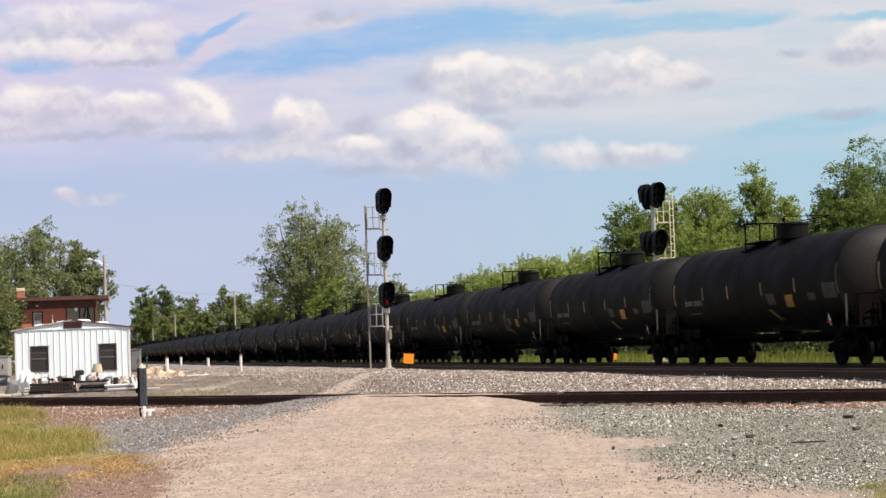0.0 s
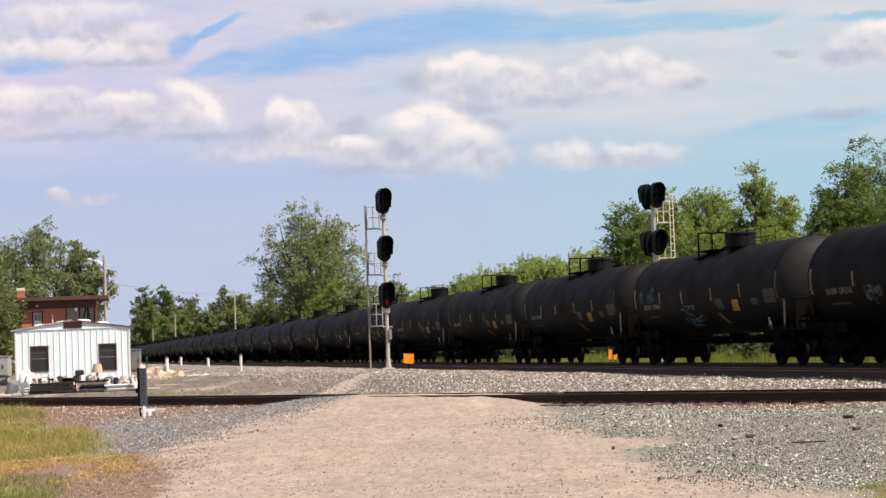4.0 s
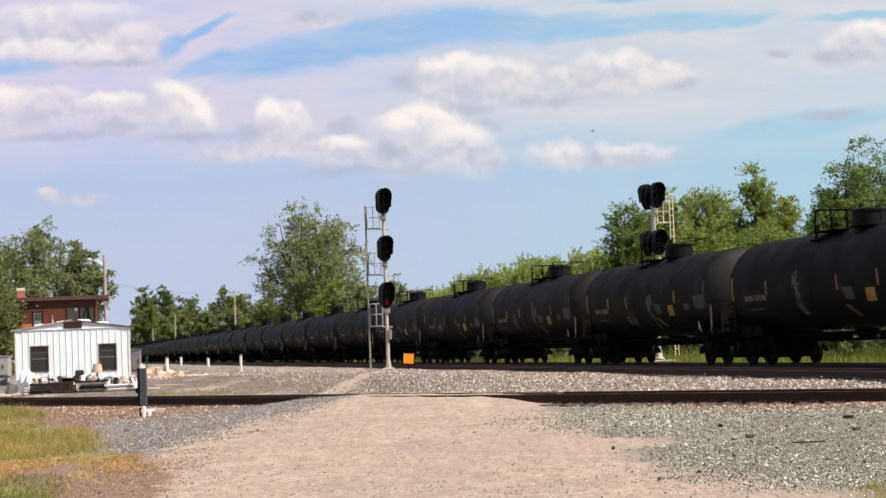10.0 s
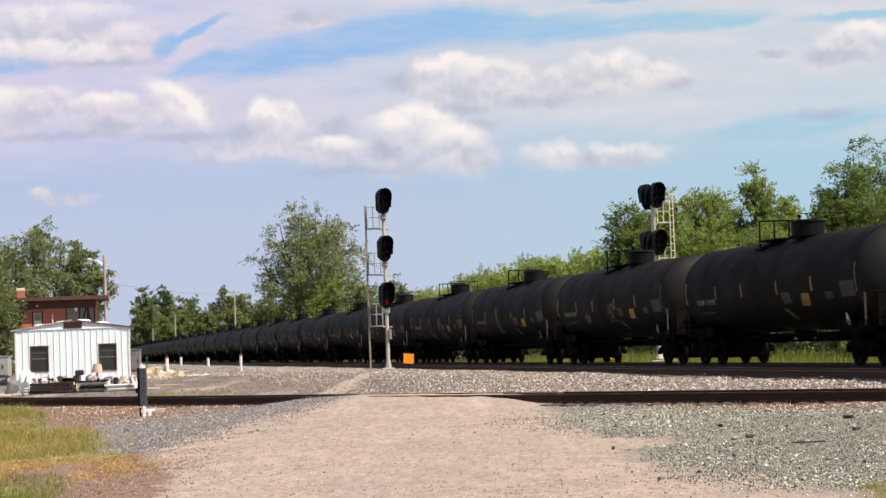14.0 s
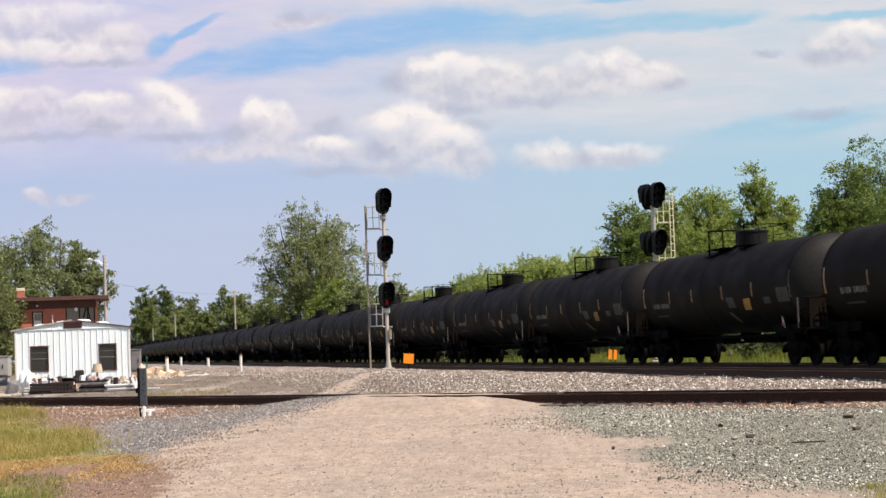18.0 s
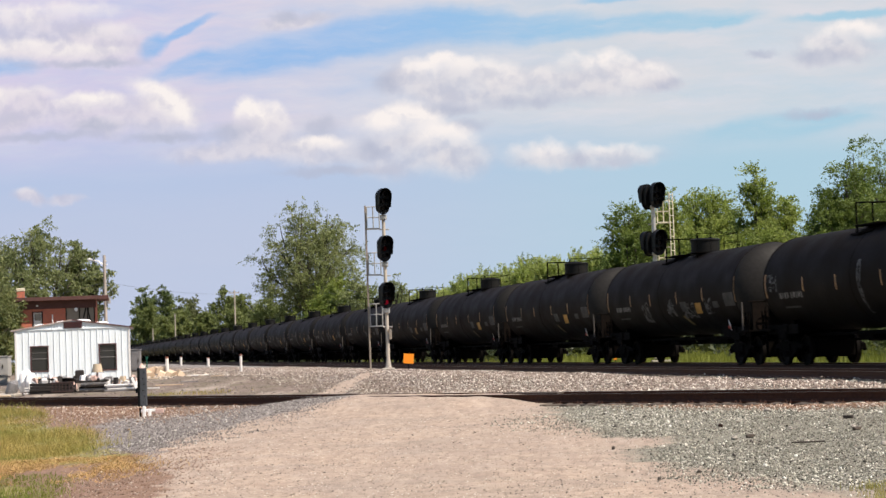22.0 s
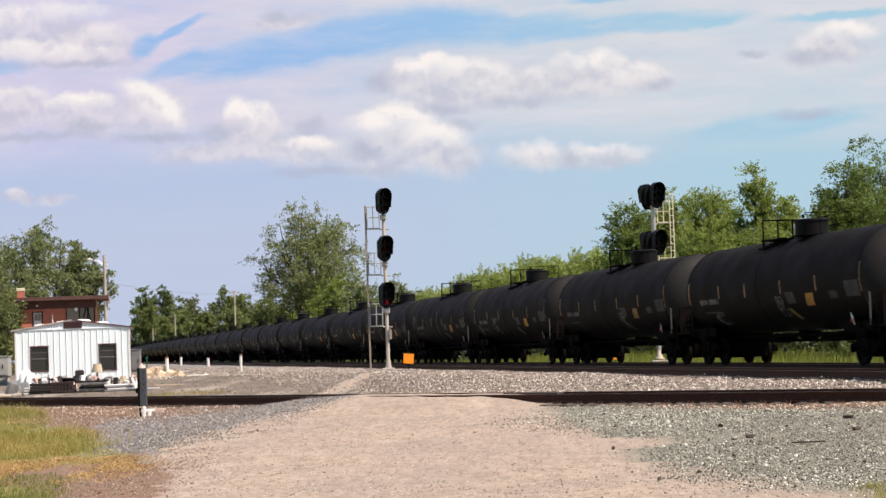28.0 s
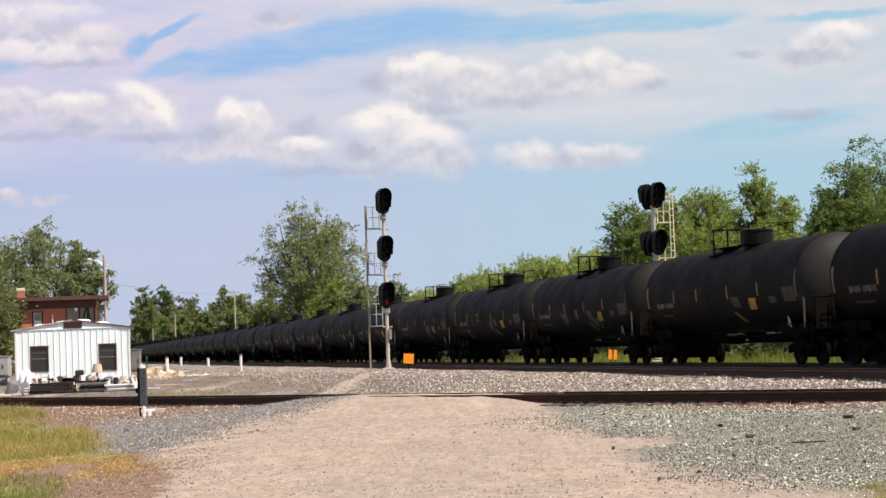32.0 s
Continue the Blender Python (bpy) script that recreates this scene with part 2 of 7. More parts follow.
M = {
    "ground": ground_surface(),
    "ballast_grey": stone_surface("ballast_grey", (0.125, 0.121, 0.100), (0.275, 0.264, 0.214), (0.50, 0.475, 0.385), 0.9),
    "ballast_pink": stone_surface("ballast_pink", (0.12, 0.088, 0.074), (0.46, 0.365, 0.305), (0.88, 0.80, 0.71), 0.83),
    "rust_stone": stone_surface("rust_stone", (0.15, 0.082, 0.052), (0.40, 0.25, 0.168), (0.88, 0.79, 0.68), 0.84),
    "clod": stone_surface("clod", (0.13, 0.072, 0.048), (0.32, 0.205, 0.145), (0.62, 0.53, 0.45), 0.96),
    "yard_stone": stone_surface("yard_stone", (0.09, 0.078, 0.068), (0.26, 0.22, 0.19), (0.6, 0.55, 0.49), 0.93),
    "tan_steel": surface("tan_weathered_steel", (0.30, 0.25, 0.20), 0.65, 0.1, 0.25, 20.0, 2.5, (0.16, 0.12, 0.09), 0.5, 0.1),
    "end_brown": surface("end_panel_brown", (0.0065, 0.0050, 0.0041), 0.75, 0.0, 0.3, 14.0, 2.0, (0.018, 0.011, 0.008), 0.6, 0.1, single=0.3, gloss=0.05),
    "cream_steel": surface("cream_painted_steel", (0.74, 0.66, 0.50), 0.6, 0.1, 0.15, 18.0, 2.0, (0.5, 0.42, 0.3), 0.4, 0.05),
    "olive_mark": surface("olive_yellow_mark", (0.13, 0.088, 0.012), 0.65, 0.0, 0.3, 18.0, 3.0, (0.02, 0.014, 0.005), 0.7, 0.0, single=0.5),
    "mast_tan": surface("pale_tan_mast", (0.56, 0.49, 0.41), 0.55, 0.1, 0.15, 18.0, 2.0, (0.36, 0.29, 0.22), 0.5, 0.08),
    "pale_chips": stone_surface("pale_chips", (0.45, 0.36, 0.28), (0.75, 0.66, 0.56), (0.8, 0.74, 0.66)),
    "road_grit": stone_surface("road_grit", (0.19, 0.155, 0.125), (0.46, 0.375, 0.305), (0.80, 0.72, 0.62), 0.75),
    "tank": surface("tank_black", (0.0060, 0.0044, 0.0033), 0.62, 0.0, 0.3, 9.0, 0.8, (0.0175, 0.0120, 0.0088), 0.6, 0.05, 30.0, single=0.3, gloss=0.05),
    # tank ends painted a lighter grey than the flanks to stand for sunlight
    "head_sunlit": surface("tank_head_sunlit", (0.0225, 0.0205, 0.0190), 0.6, 0.0, 0.2, 9.0, 0.9, (0.012, 0.011, 0.010), 0.5, 0.05, single=0.25, gloss=0.15),
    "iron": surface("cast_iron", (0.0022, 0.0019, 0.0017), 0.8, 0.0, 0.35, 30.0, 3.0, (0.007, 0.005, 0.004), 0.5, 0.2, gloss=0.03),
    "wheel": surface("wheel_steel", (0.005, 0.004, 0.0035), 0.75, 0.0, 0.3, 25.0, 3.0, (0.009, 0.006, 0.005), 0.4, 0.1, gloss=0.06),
    "housing": surface("housing_dark", (0.009, 0.0088, 0.0085), 0.6, 0.0, 0.25, 14.0, 2.0, (0.018, 0.016, 0.014), 0.5, 0.08, single=0.3, gloss=0.1),
    "reflector": surface("orange_reflector", (0.38, 0.19, 0.055), 0.5, 0.0, 0.3, 30.0, 4.0, (0.08, 0.05, 0.03), 0.7, 0.0, single=0.3),
    "yellow": surface("yellow_panel", (0.36, 0.175, 0.010), 0.6, 0.0, 0.2, 20.0, 3.0, (0.14, 0.08, 0.02), 0.5, 0.0, single=0.35),
    "stencil": surface("grey_stencil", (0.11, 0.10, 0.092), 0.65, 0.0, 0.3, 25.0, 4.0, (0.03, 0.027, 0.025), 0.8, 0.0, single=0.5),
    "patch": surface("grey_patch", (0.0125, 0.0115, 0.0105), 0.65, 0.0, 0.3, 18.0, 3.0, (0.0065, 0.006, 0.0055), 0.7, 0.0, single=0.4),
    "scrawl": surface("pale_paint_scrawl", (0.085, 0.082, 0.080), 0.7, 0.0, 0.6, 9.0, 4.0, (0.006, 0.0055, 0.005), 1.0, 0.0),
    "scrawl_blue": surface("blue_paint_scrawl", (0.045, 0.085, 0.105), 0.7, 0.0, 0.5, 9.0, 4.0, (0.008, 0.012, 0.014), 0.9, 0.0),
    "pale_steel": surface("pale_steel", (0.10, 0.088, 0.078), 0.6, 0.0, 0.2, 20.0, 3.0, (0.08, 0.062, 0.05), 0.5, 0.05),
    "rail": surface("rail_rust", (0.060, 0.027, 0.018), 0.78, 0.1, 0.35, 18.0, 2.0, (0.09, 0.042, 0.025), 0.5, 0.25, gloss=0.25),
    "rail_top": surface("rail_running_face", (0.15, 0.125, 0.11), 0.4, 0.6, 0.15, 40.0, 1.0, (0.09, 0.07, 0.06), 0.5, 0.0),
    "tie": surface("creosoted_wood", (0.055, 0.042, 0.034), 0.9, 0.0, 0.4, 25.0, 2.0, (0.13, 0.10, 0.08), 0.5, 0.5, single=0.3),
    "galvanised": surface("galvanised_steel", (0.52, 0.50, 0.47), 0.45, 0.5, 0.2, 25.0, 3.0, (0.30, 0.26, 0.22), 0.5, 0.1),
    "aluminium": surface("aluminium_mast", (0.62, 0.58, 0.52), 0.45, 0.3, 0.15, 18.0, 2.0, (0.38, 0.32, 0.26), 0.5, 0.08),
    "signal_black": surface("signal_black", (0.007, 0.007, 0.0075), 0.5, 0.0, 0.3, 20.0, 3.0, (0.014, 0.013, 0.013), 0.4, 0.05, gloss=0.12),
    "dark_lens": surface("dark_lens", (0.012, 0.006, 0.006), 0.4, 0.0, 0.2, 20.0, 3.0, None, 0.2, 0.0, gloss=0.25),
    "red_lens": glow("red_lens_lit", (1.0, 0.03, 0.08), 0.10),
    "red_dim": glow("red_lens_faint", (1.0, 0.05, 0.05), 0.009),
    "concrete": surface("concrete", (0.42, 0.38, 0.33), 0.9, 0.0, 0.2, 16.0, 2.0, (0.26, 0.22, 0.18), 0.5, 0.3),
    "orange_sign": surface("orange_sign", (0.95, 0.28, 0.006), 0.5, 0.0, 0.05, 20.0, 3.0, (0.75, 0.25, 0.02), 0.3, 0.0),
    "white_post": surface("white_plastic_post", (0.80, 0.76, 0.72), 0.6, 0.0, 0.08, 12.0, 2.0, (0.55, 0.48, 0.42), 0.4, 0.02),
    "rust_cap": surface("red_brown_cap", (0.24, 0.09, 0.06), 0.7, 0.0, 0.2, 14.0, 3.0, None, 0.3, 0.0),
    "shed_white": surface("white_ribbed_metal", (0.82, 0.88, 0.91), 0.5, 0.0, 0.04, 8.0, 0.8, (0.70, 0.73, 0.74), 0.4, 0.03),
    "shed_roof": surface("rusty_roof_metal", (0.46, 0.38, 0.35), 0.7, 0.0, 0.3, 5.0, 1.5, (0.20, 0.10, 0.08), 0.6, 0.1),
    "red_trim": surface("dark_red_trim", (0.085, 0.028, 0.028), 0.65, 0.0, 0.25, 12.0, 2.0, (0.05, 0.02, 0.018), 0.5, 0.05),
    "glass": pane("dark_window_glass", (0.030, 0.030, 0.032)),
    "dull_glass": pane("dull_window_glass", (0.20, 0.17, 0.15)),
    "blind": surface("window_blind", (0.16, 0.15, 0.15), 0.7, 0.0, 0.2, 10.0, 2.0, None, 0.3, 0.0),
    "brick": brick_surface(),
    "roof_red": surface("dark_red_roof", (0.10, 0.042, 0.036), 0.8, 0.0, 0.25, 14.0, 1.5, (0.06, 0.03, 0.026), 0.5, 0.15),
    "white_paint": surface("white_paint", (0.74, 0.72, 0.70), 0.6, 0.0, 0.06, 12.0, 2.0, (0.55, 0.52, 0.48), 0.3, 0.02),
    "pole_wood": surface("weathered_pole", (0.46, 0.40, 0.35), 0.85, 0.0, 0.25, 16.0, 2.0, (0.18, 0.14, 0.11), 0.5, 0.3, stretch=(1, 1, 0.15)),
    "bark": surface("bark", (0.075, 0.062, 0.052), 0.9, 0.0, 0.35, 6.0, 1.0, (0.04, 0.034, 0.03), 0.5, 0.5, stretch=(1, 1, 0.3)),
    "cabinet": surface("grey_cabinet", (0.44, 0.42, 0.39), 0.55, 0.1, 0.1, 12.0, 2.0, (0.30, 0.27, 0.23), 0.4, 0.03),
    "post_grey": surface("dark_grey_post", (0.075, 0.08, 0.09), 0.6, 0.2, 0.3, 22.0, 3.0, (0.03, 0.03, 0.032), 0.5, 0.15),
    "junk_dark": surface("junk_dark_timber", (0.016, 0.012, 0.011), 0.8, 0.0, 0.4, 14.0, 2.0, (0.05, 0.038, 0.033), 0.5, 0.3, single=0.4),
    "junk_red": surface("junk_red_brown", (0.035, 0.016, 0.014), 0.75, 0.0, 0.3, 14.0, 2.0, (0.02, 0.014, 0.013), 0.5, 0.2),
    "junk_white": surface("junk_white", (0.90, 0.87, 0.85), 0.65, 0.0, 0.08, 10.0, 2.0, (0.68, 0.63, 0.6), 0.35, 0.05),
    "junk_pink": surface("junk_pink", (0.66, 0.46, 0.40), 0.7, 0.0, 0.2, 10.0, 2.0, (0.3, 0.2, 0.18), 0.4, 0.05),
    "junk_grey": surface("junk_grey", (0.22, 0.21, 0.21), 0.6, 0.1, 0.25, 12.0, 2.0, (0.10, 0.09, 0.085), 0.5, 0.1),
    "shade_tan": surface("lampshade_cloth", (0.52, 0.41, 0.29), 0.85, 0.0, 0.15, 18.0, 2.0, (0.38, 0.27, 0.18), 0.4, 0.1),
    "fresh_wood": surface("split_pale_wood", (0.60, 0.46, 0.33), 0.8, 0.0, 0.25, 14.0, 2.0, (0.40, 0.25, 0.15), 0.5, 0.3, single=0.25),
    "red_paint": surface("red_paint", (0.45, 0.06, 0.04), 0.55, 0.0, 0.15, 14.0, 2.0, None, 0.3, 0.0),
    "green_paint": surface("green_lens", (0.012, 0.12, 0.075), 0.4, 0.0, 0.1, 14.0, 2.0, None, 0.2, 0.0),
    "leaf_light": foliage("leaf_light", (0.20, 0.265, 0.055), (0.32, 0.37, 0.09), 0.55),
    "leaf_hedge": foliage("leaf_hedge", (0.32, 0.39, 0.105), (0.43, 0.475, 0.15), 0.6),
    "leaf_mid": foliage("leaf_mid", (0.125, 0.185, 0.040), (0.21, 0.265, 0.06), 0.5),
    "leaf_dark": foliage("leaf_dark", (0.12, 0.165, 0.06), (0.19, 0.23, 0.085), 0.5),
    "leaf_olive": foliage("leaf_olive", (0.21, 0.245, 0.105), (0.31, 0.34, 0.15), 0.55),
    "leaf_blue": foliage("leaf_far", (0.13, 0.15, 0.06), (0.17, 0.185, 0.08), 0.45),
    # near-black green paints the shade under the trees into the scrub's leaves
    "scrub_leaf_shaded": foliage("scrub_leaf_shaded", (0.030, 0.044, 0.016), (0.05, 0.066, 0.022), 0.3),
    "ballast_blue": stone_surface("ballast_blue", (0.118, 0.105, 0.099), (0.275, 0.246, 0.228), (0.88, 0.82, 0.75), 0.90),
    "leaf_green": foliage("leaf_green", (0.165, 0.205, 0.07), (0.25, 0.285, 0.095), 0.52),
    "fleck": stone_surface("fleck", (0.45, 0.42, 0.34), (0.85, 0.81, 0.70), (0.97, 0.95, 0.88)),
    "dark_chip": stone_surface("dark_chip", (0.03, 0.027, 0.024), (0.12, 0.10, 0.085), (0.2, 0.17, 0.14)),
    "leaf_open": foliage("leaf_open", (0.185, 0.22, 0.085), (0.28, 0.305, 0.125), 0.5),
    "grass": foliage("grass_blades", (0.52, 0.385, 0.125), (0.29, 0.285, 0.068), 0.45, 0.55),
    "straw": foliage("dry_straw", (0.60, 0.41, 0.17), (0.40, 0.24, 0.09), 0.25, 1.4),
    "weed": foliage("weed_blades", (0.17, 0.21, 0.035), (0.25, 0.28, 0.05), 0.45),
    "bird": surface("dark_feathers", (0.02, 0.018, 0.018), 0.7, 0.0, 0.2, 30.0, 5.0, None, 0.2, 0.0),
    "wire": surface("dark_wire", (0.10, 0.10, 0.10), 0.6, 0.2, 0.2, 10.0, 2.0, None, 0.2, 0.0),
}


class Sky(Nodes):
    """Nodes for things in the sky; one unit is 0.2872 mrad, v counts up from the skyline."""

    def begin(self):
        vec = self.add("TexCoord").outputs["Object"]
        sep = self.add("SeparateXYZ", {0: self.add("Mapping", {"Vector": vec, "Scale": (1.1607, 1.0, 1.1607)}).outputs[0]})
        self.u, self.v = sep.outputs[0], sep.outputs[2]
        self.flat = self.add("CombineXYZ", {0: self.u, 1: self.v}).outputs[0]
        self.w1 = self.add("TexNoise", {"Vector": self.flat, "Scale": 0.011, "Detail": 4.0, "Roughness": 0.55}).outputs["Color"]
        return self

    def warp(self, v, by, amount):
        off = self.add("VectorMath", {0: by, 1: (0.5, 0.5, 0.5)}, operation="SUBTRACT").outputs[0]
        off = self.add("VectorMath", {0: off, 1: (amount, amount * 0.8, 0)}, operation="MULTIPLY").outputs[0]
        return self.add("VectorMath", {0: v, 1: off}, operation="ADD").outputs[0]

    def blob(self, v, cx, cy, rx, ry, lo, hi, turn=0.0):
        m = self.add("Mapping", {"Vector": v, "Location": (cx, cy, 0), "Rotation": (0, 0, radians(turn)), "Scale": (rx, ry, 1)}, vector_type="TEXTURE").outputs[0]
        d = self.add("VectorMath", {0: m}, operation="LENGTH").outputs["Value"]
        return self.span(d, hi, lo, 0.0, 1.0, "SMOOTHSTEP"), self.add("SeparateXYZ", {0: m}).outputs[1]

    def left_open(self, items):
        """What every one of the items leaves open."""
        out = self.math("SUBTRACT", 1.0, items[0])
        for it in items[1:]:
            out = self.math("MULTIPLY", out, self.math("SUBTRACT", 1.0, it))
        return out


def sky_backdrop():
    """Blue air and a thin veil with gaps."""
    n = Sky("veiled_sky").begin()
    soft = n.warp(n.flat, n.w1, 42.0)
    high = n.span(n.v, 170.0, 640.0, kind="SMOOTHSTEP")
    blue = n.mix(high, (0.50, 0.575, 0.75), (0.29, 0.50, 0.83))
    # the right-hand air is greener and clearer, the left-hand more lilac
    blue = n.mix(n.math("MULTIPLY", n.span(n.u, -300, 700, kind="SMOOTHSTEP"), 0.8), blue, (0.40, 0.63, 0.74))
    streak = n.noise(n.add("Mapping", {"Vector": soft, "Rotation": (0, 0, radians(-12)), "Scale": (0.0026, 0.014, 1)}).outputs[0], 1.0, 6.0, 0.62)
    wisps = n.noise(n.add("Mapping", {"Vector": soft, "Rotation": (0, 0, radians(-20)), "Scale": (0.006, 0.035, 1)}).outputs[0], 1.0, 5.0, 0.65)
    veil_band = n.span(n.v, 300.0, 420.0, 0.12, 1.0, "SMOOTHSTEP")
    gaps = ((-364, 519, 90, 13, 14), (-233, 526, 130, 24, 12), (-92, 549, 170, 28, 12), (60, 568, 150, 24, 6), (201, 559, 150, 20, 3), (392, 558, 190, 13, 5), (543, 558, 110, 10, 5), (795, 563, 110, 7, 4), (-442, 552, 30, 13, 40), (-383, 580, 56, 7, 22), (-706, 527, 60, 15, -4), (685, 369, 190, 20, 6), (374, 603, 60, 6, 3))
    air = n.math("SUBTRACT", 1.0, n.left_open([n.blob(soft, cx, cy, rx * 1.08, ry * 1.45, 0.45, 1.25, turn)[0] for cx, cy, rx, ry, turn in gaps]))
    air = n.math("MULTIPLY", air, n.span(wisps, 0.40, 0.70, 1.0, 0.6))
    veil = n.math("MULTIPLY", veil_band, n.math("SUBTRACT", 1.0, air))
    veil = n.math("MULTIPLY", veil, n.span(streak, 0.30, 0.60, 0.55, 1.0), clamp=True)
    veil_col = n.mix(n.span(n.u, -700, 300, kind="SMOOTHSTEP"), (0.69, 0.62, 0.79), (0.67, 0.69, 0.74))
    veil_col = n.mix(n.math("MULTIPLY", n.span(wisps, 0.45, 0.7), 0.5), veil_col, (0.76, 0.74, 0.80))
    e = n.add("Emission", {"Color": n.mix(veil, blue, veil_col), "Strength": 0.76})
    return n.end(e.outputs[0])


def cloud_bank(name, bodies, tops, shades):
    """Cumulus on a clear sheet: grey bodies, shaded undersides, sunlit tops."""
    n = Sky(name).begin()
    w2 = n.add("TexNoise", {"Vector": n.flat, "Scale": 0.034, "Detail": 4.0, "Roughness": 0.55}).outputs["Color"]
    pt = n.add("VectorMath", {0: n.warp(n.warp(n.flat, n.w1, 30.0), w2, 24.0), 1: (6.0, 13.0, 0.0)}, operation="ADD").outputs[0]
    # a slow swelling of light and shade, lit from above
    up = n.add("VectorMath", {0: pt, 1: (5.0, 16.0, 0.0)}, operation="ADD").outputs[0]
    swell = n.math("SUBTRACT", n.noise(pt, 0.018, 4.0, 0.5), n.noise(up, 0.018, 4.0, 0.5))
    bare = n.left_open([n.math("MULTIPLY", n.blob(pt, cx, cy, rx, ry, 0.35, 1.2, turn)[0], 0.8) for cx, cy, rx, ry, turn in bodies])
    body = n.math("MULTIPLY", n.math("SUBTRACT", 1.0, bare), n.span(n.noise(n.flat, 0.013, 5.0), 0.25, 0.6, 0.65, 1.0))
    grey = n.mix(n.span(n.u, -700, 200, kind="SMOOTHSTEP"), (0.70, 0.64, 0.74), (0.69, 0.67, 0.71))
    grey = n.mix(n.span(swell, -0.16, 0.16, kind="SMOOTHSTEP"), n.mix(0.6, grey, (0.50, 0.51, 0.63)), n.mix(0.5, grey, (0.84, 0.79, 0.80)))
    unlit = n.left_open([n.math("MULTIPLY", n.blob(pt, cx, cy, rx, ry, 0.2, 1.25, turn)[0], 0.85) for cx, cy, rx, ry, turn in shades])
    dim = n.math("MULTIPLY", n.math("SUBTRACT", 1.0, unlit), n.span(swell, -0.2, 0.2, 0.95, 0.55))
    caps = [n.blob(pt, cx, cy, rx * 1.15, ry * 1.15, 0.55, 1.12, turn) + (k,) for cx, cy, rx, ry, turn, k in tops]
    shadowed = n.left_open([n.math("MULTIPLY", p[0], n.span(p[1], -0.6, 0.6, 0.0, 0.95 * p[2], "SMOOTHSTEP"), clamp=True) for p in caps])
    lit = n.math("MULTIPLY", n.math("SUBTRACT", 1.0, shadowed), n.span(swell, -0.20, 0.06, 0.5, 1.12, "SMOOTHSTEP"), clamp=True)
    col = n.mix(body, (0, 0, 0), grey)
    col = n.mix(dim, col, (0.47, 0.495, 0.615))
    col = n.mix(lit, col, (0.95, 0.885, 0.86))
    clear = n.math("SUBTRACT", 1.0, body)
    for k in (dim, lit):
        clear = n.math("MULTIPLY", clear, n.math("SUBTRACT", 1.0, k))
    e = n.add("Emission", {"Color": col, "Strength": 0.76})
    t = n.add("BsdfTransparent", {"Color": n.add("CombineColor", {0: clear, 1: clear, 2: clear}).outputs[0]})
    return n.end(n.add("AddShader", {0: e.outputs[0], 1: t.outputs[0]}).outputs[0])


M["sky"] = sky_backdrop()
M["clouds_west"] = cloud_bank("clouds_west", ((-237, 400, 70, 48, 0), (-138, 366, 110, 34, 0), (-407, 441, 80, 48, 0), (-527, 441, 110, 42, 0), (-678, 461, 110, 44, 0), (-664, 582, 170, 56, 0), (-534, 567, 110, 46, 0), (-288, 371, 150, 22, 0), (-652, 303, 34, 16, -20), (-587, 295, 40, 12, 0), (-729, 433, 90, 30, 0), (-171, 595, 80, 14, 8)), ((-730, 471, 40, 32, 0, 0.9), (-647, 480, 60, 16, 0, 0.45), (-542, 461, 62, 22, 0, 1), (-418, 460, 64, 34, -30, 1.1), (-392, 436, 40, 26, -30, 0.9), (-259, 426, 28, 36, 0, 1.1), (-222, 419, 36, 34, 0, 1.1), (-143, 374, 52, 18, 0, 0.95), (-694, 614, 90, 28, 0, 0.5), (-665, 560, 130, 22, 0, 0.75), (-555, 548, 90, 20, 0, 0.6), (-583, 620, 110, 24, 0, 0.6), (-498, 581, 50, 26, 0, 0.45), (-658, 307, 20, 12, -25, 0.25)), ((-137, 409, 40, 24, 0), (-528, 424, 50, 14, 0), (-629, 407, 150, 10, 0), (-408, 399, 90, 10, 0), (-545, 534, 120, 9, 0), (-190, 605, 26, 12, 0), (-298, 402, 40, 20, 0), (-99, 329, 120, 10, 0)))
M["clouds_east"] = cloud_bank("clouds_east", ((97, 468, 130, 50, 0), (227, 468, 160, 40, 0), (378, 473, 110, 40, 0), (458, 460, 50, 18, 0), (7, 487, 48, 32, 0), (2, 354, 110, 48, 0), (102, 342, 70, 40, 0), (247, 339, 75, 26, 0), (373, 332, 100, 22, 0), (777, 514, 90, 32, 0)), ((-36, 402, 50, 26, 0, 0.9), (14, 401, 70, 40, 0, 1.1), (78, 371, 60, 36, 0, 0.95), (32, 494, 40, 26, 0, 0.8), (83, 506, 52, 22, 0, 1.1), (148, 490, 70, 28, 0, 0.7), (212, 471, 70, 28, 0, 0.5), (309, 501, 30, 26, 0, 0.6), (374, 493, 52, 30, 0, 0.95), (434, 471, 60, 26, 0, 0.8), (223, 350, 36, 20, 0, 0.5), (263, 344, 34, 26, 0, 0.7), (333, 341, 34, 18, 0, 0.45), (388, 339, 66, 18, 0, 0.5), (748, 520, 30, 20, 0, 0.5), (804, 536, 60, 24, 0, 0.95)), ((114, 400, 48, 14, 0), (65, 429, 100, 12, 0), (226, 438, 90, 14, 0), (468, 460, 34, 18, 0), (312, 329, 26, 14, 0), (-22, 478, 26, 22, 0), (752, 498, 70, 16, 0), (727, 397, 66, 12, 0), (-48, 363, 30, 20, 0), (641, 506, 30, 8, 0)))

# ---- mesh tools ----


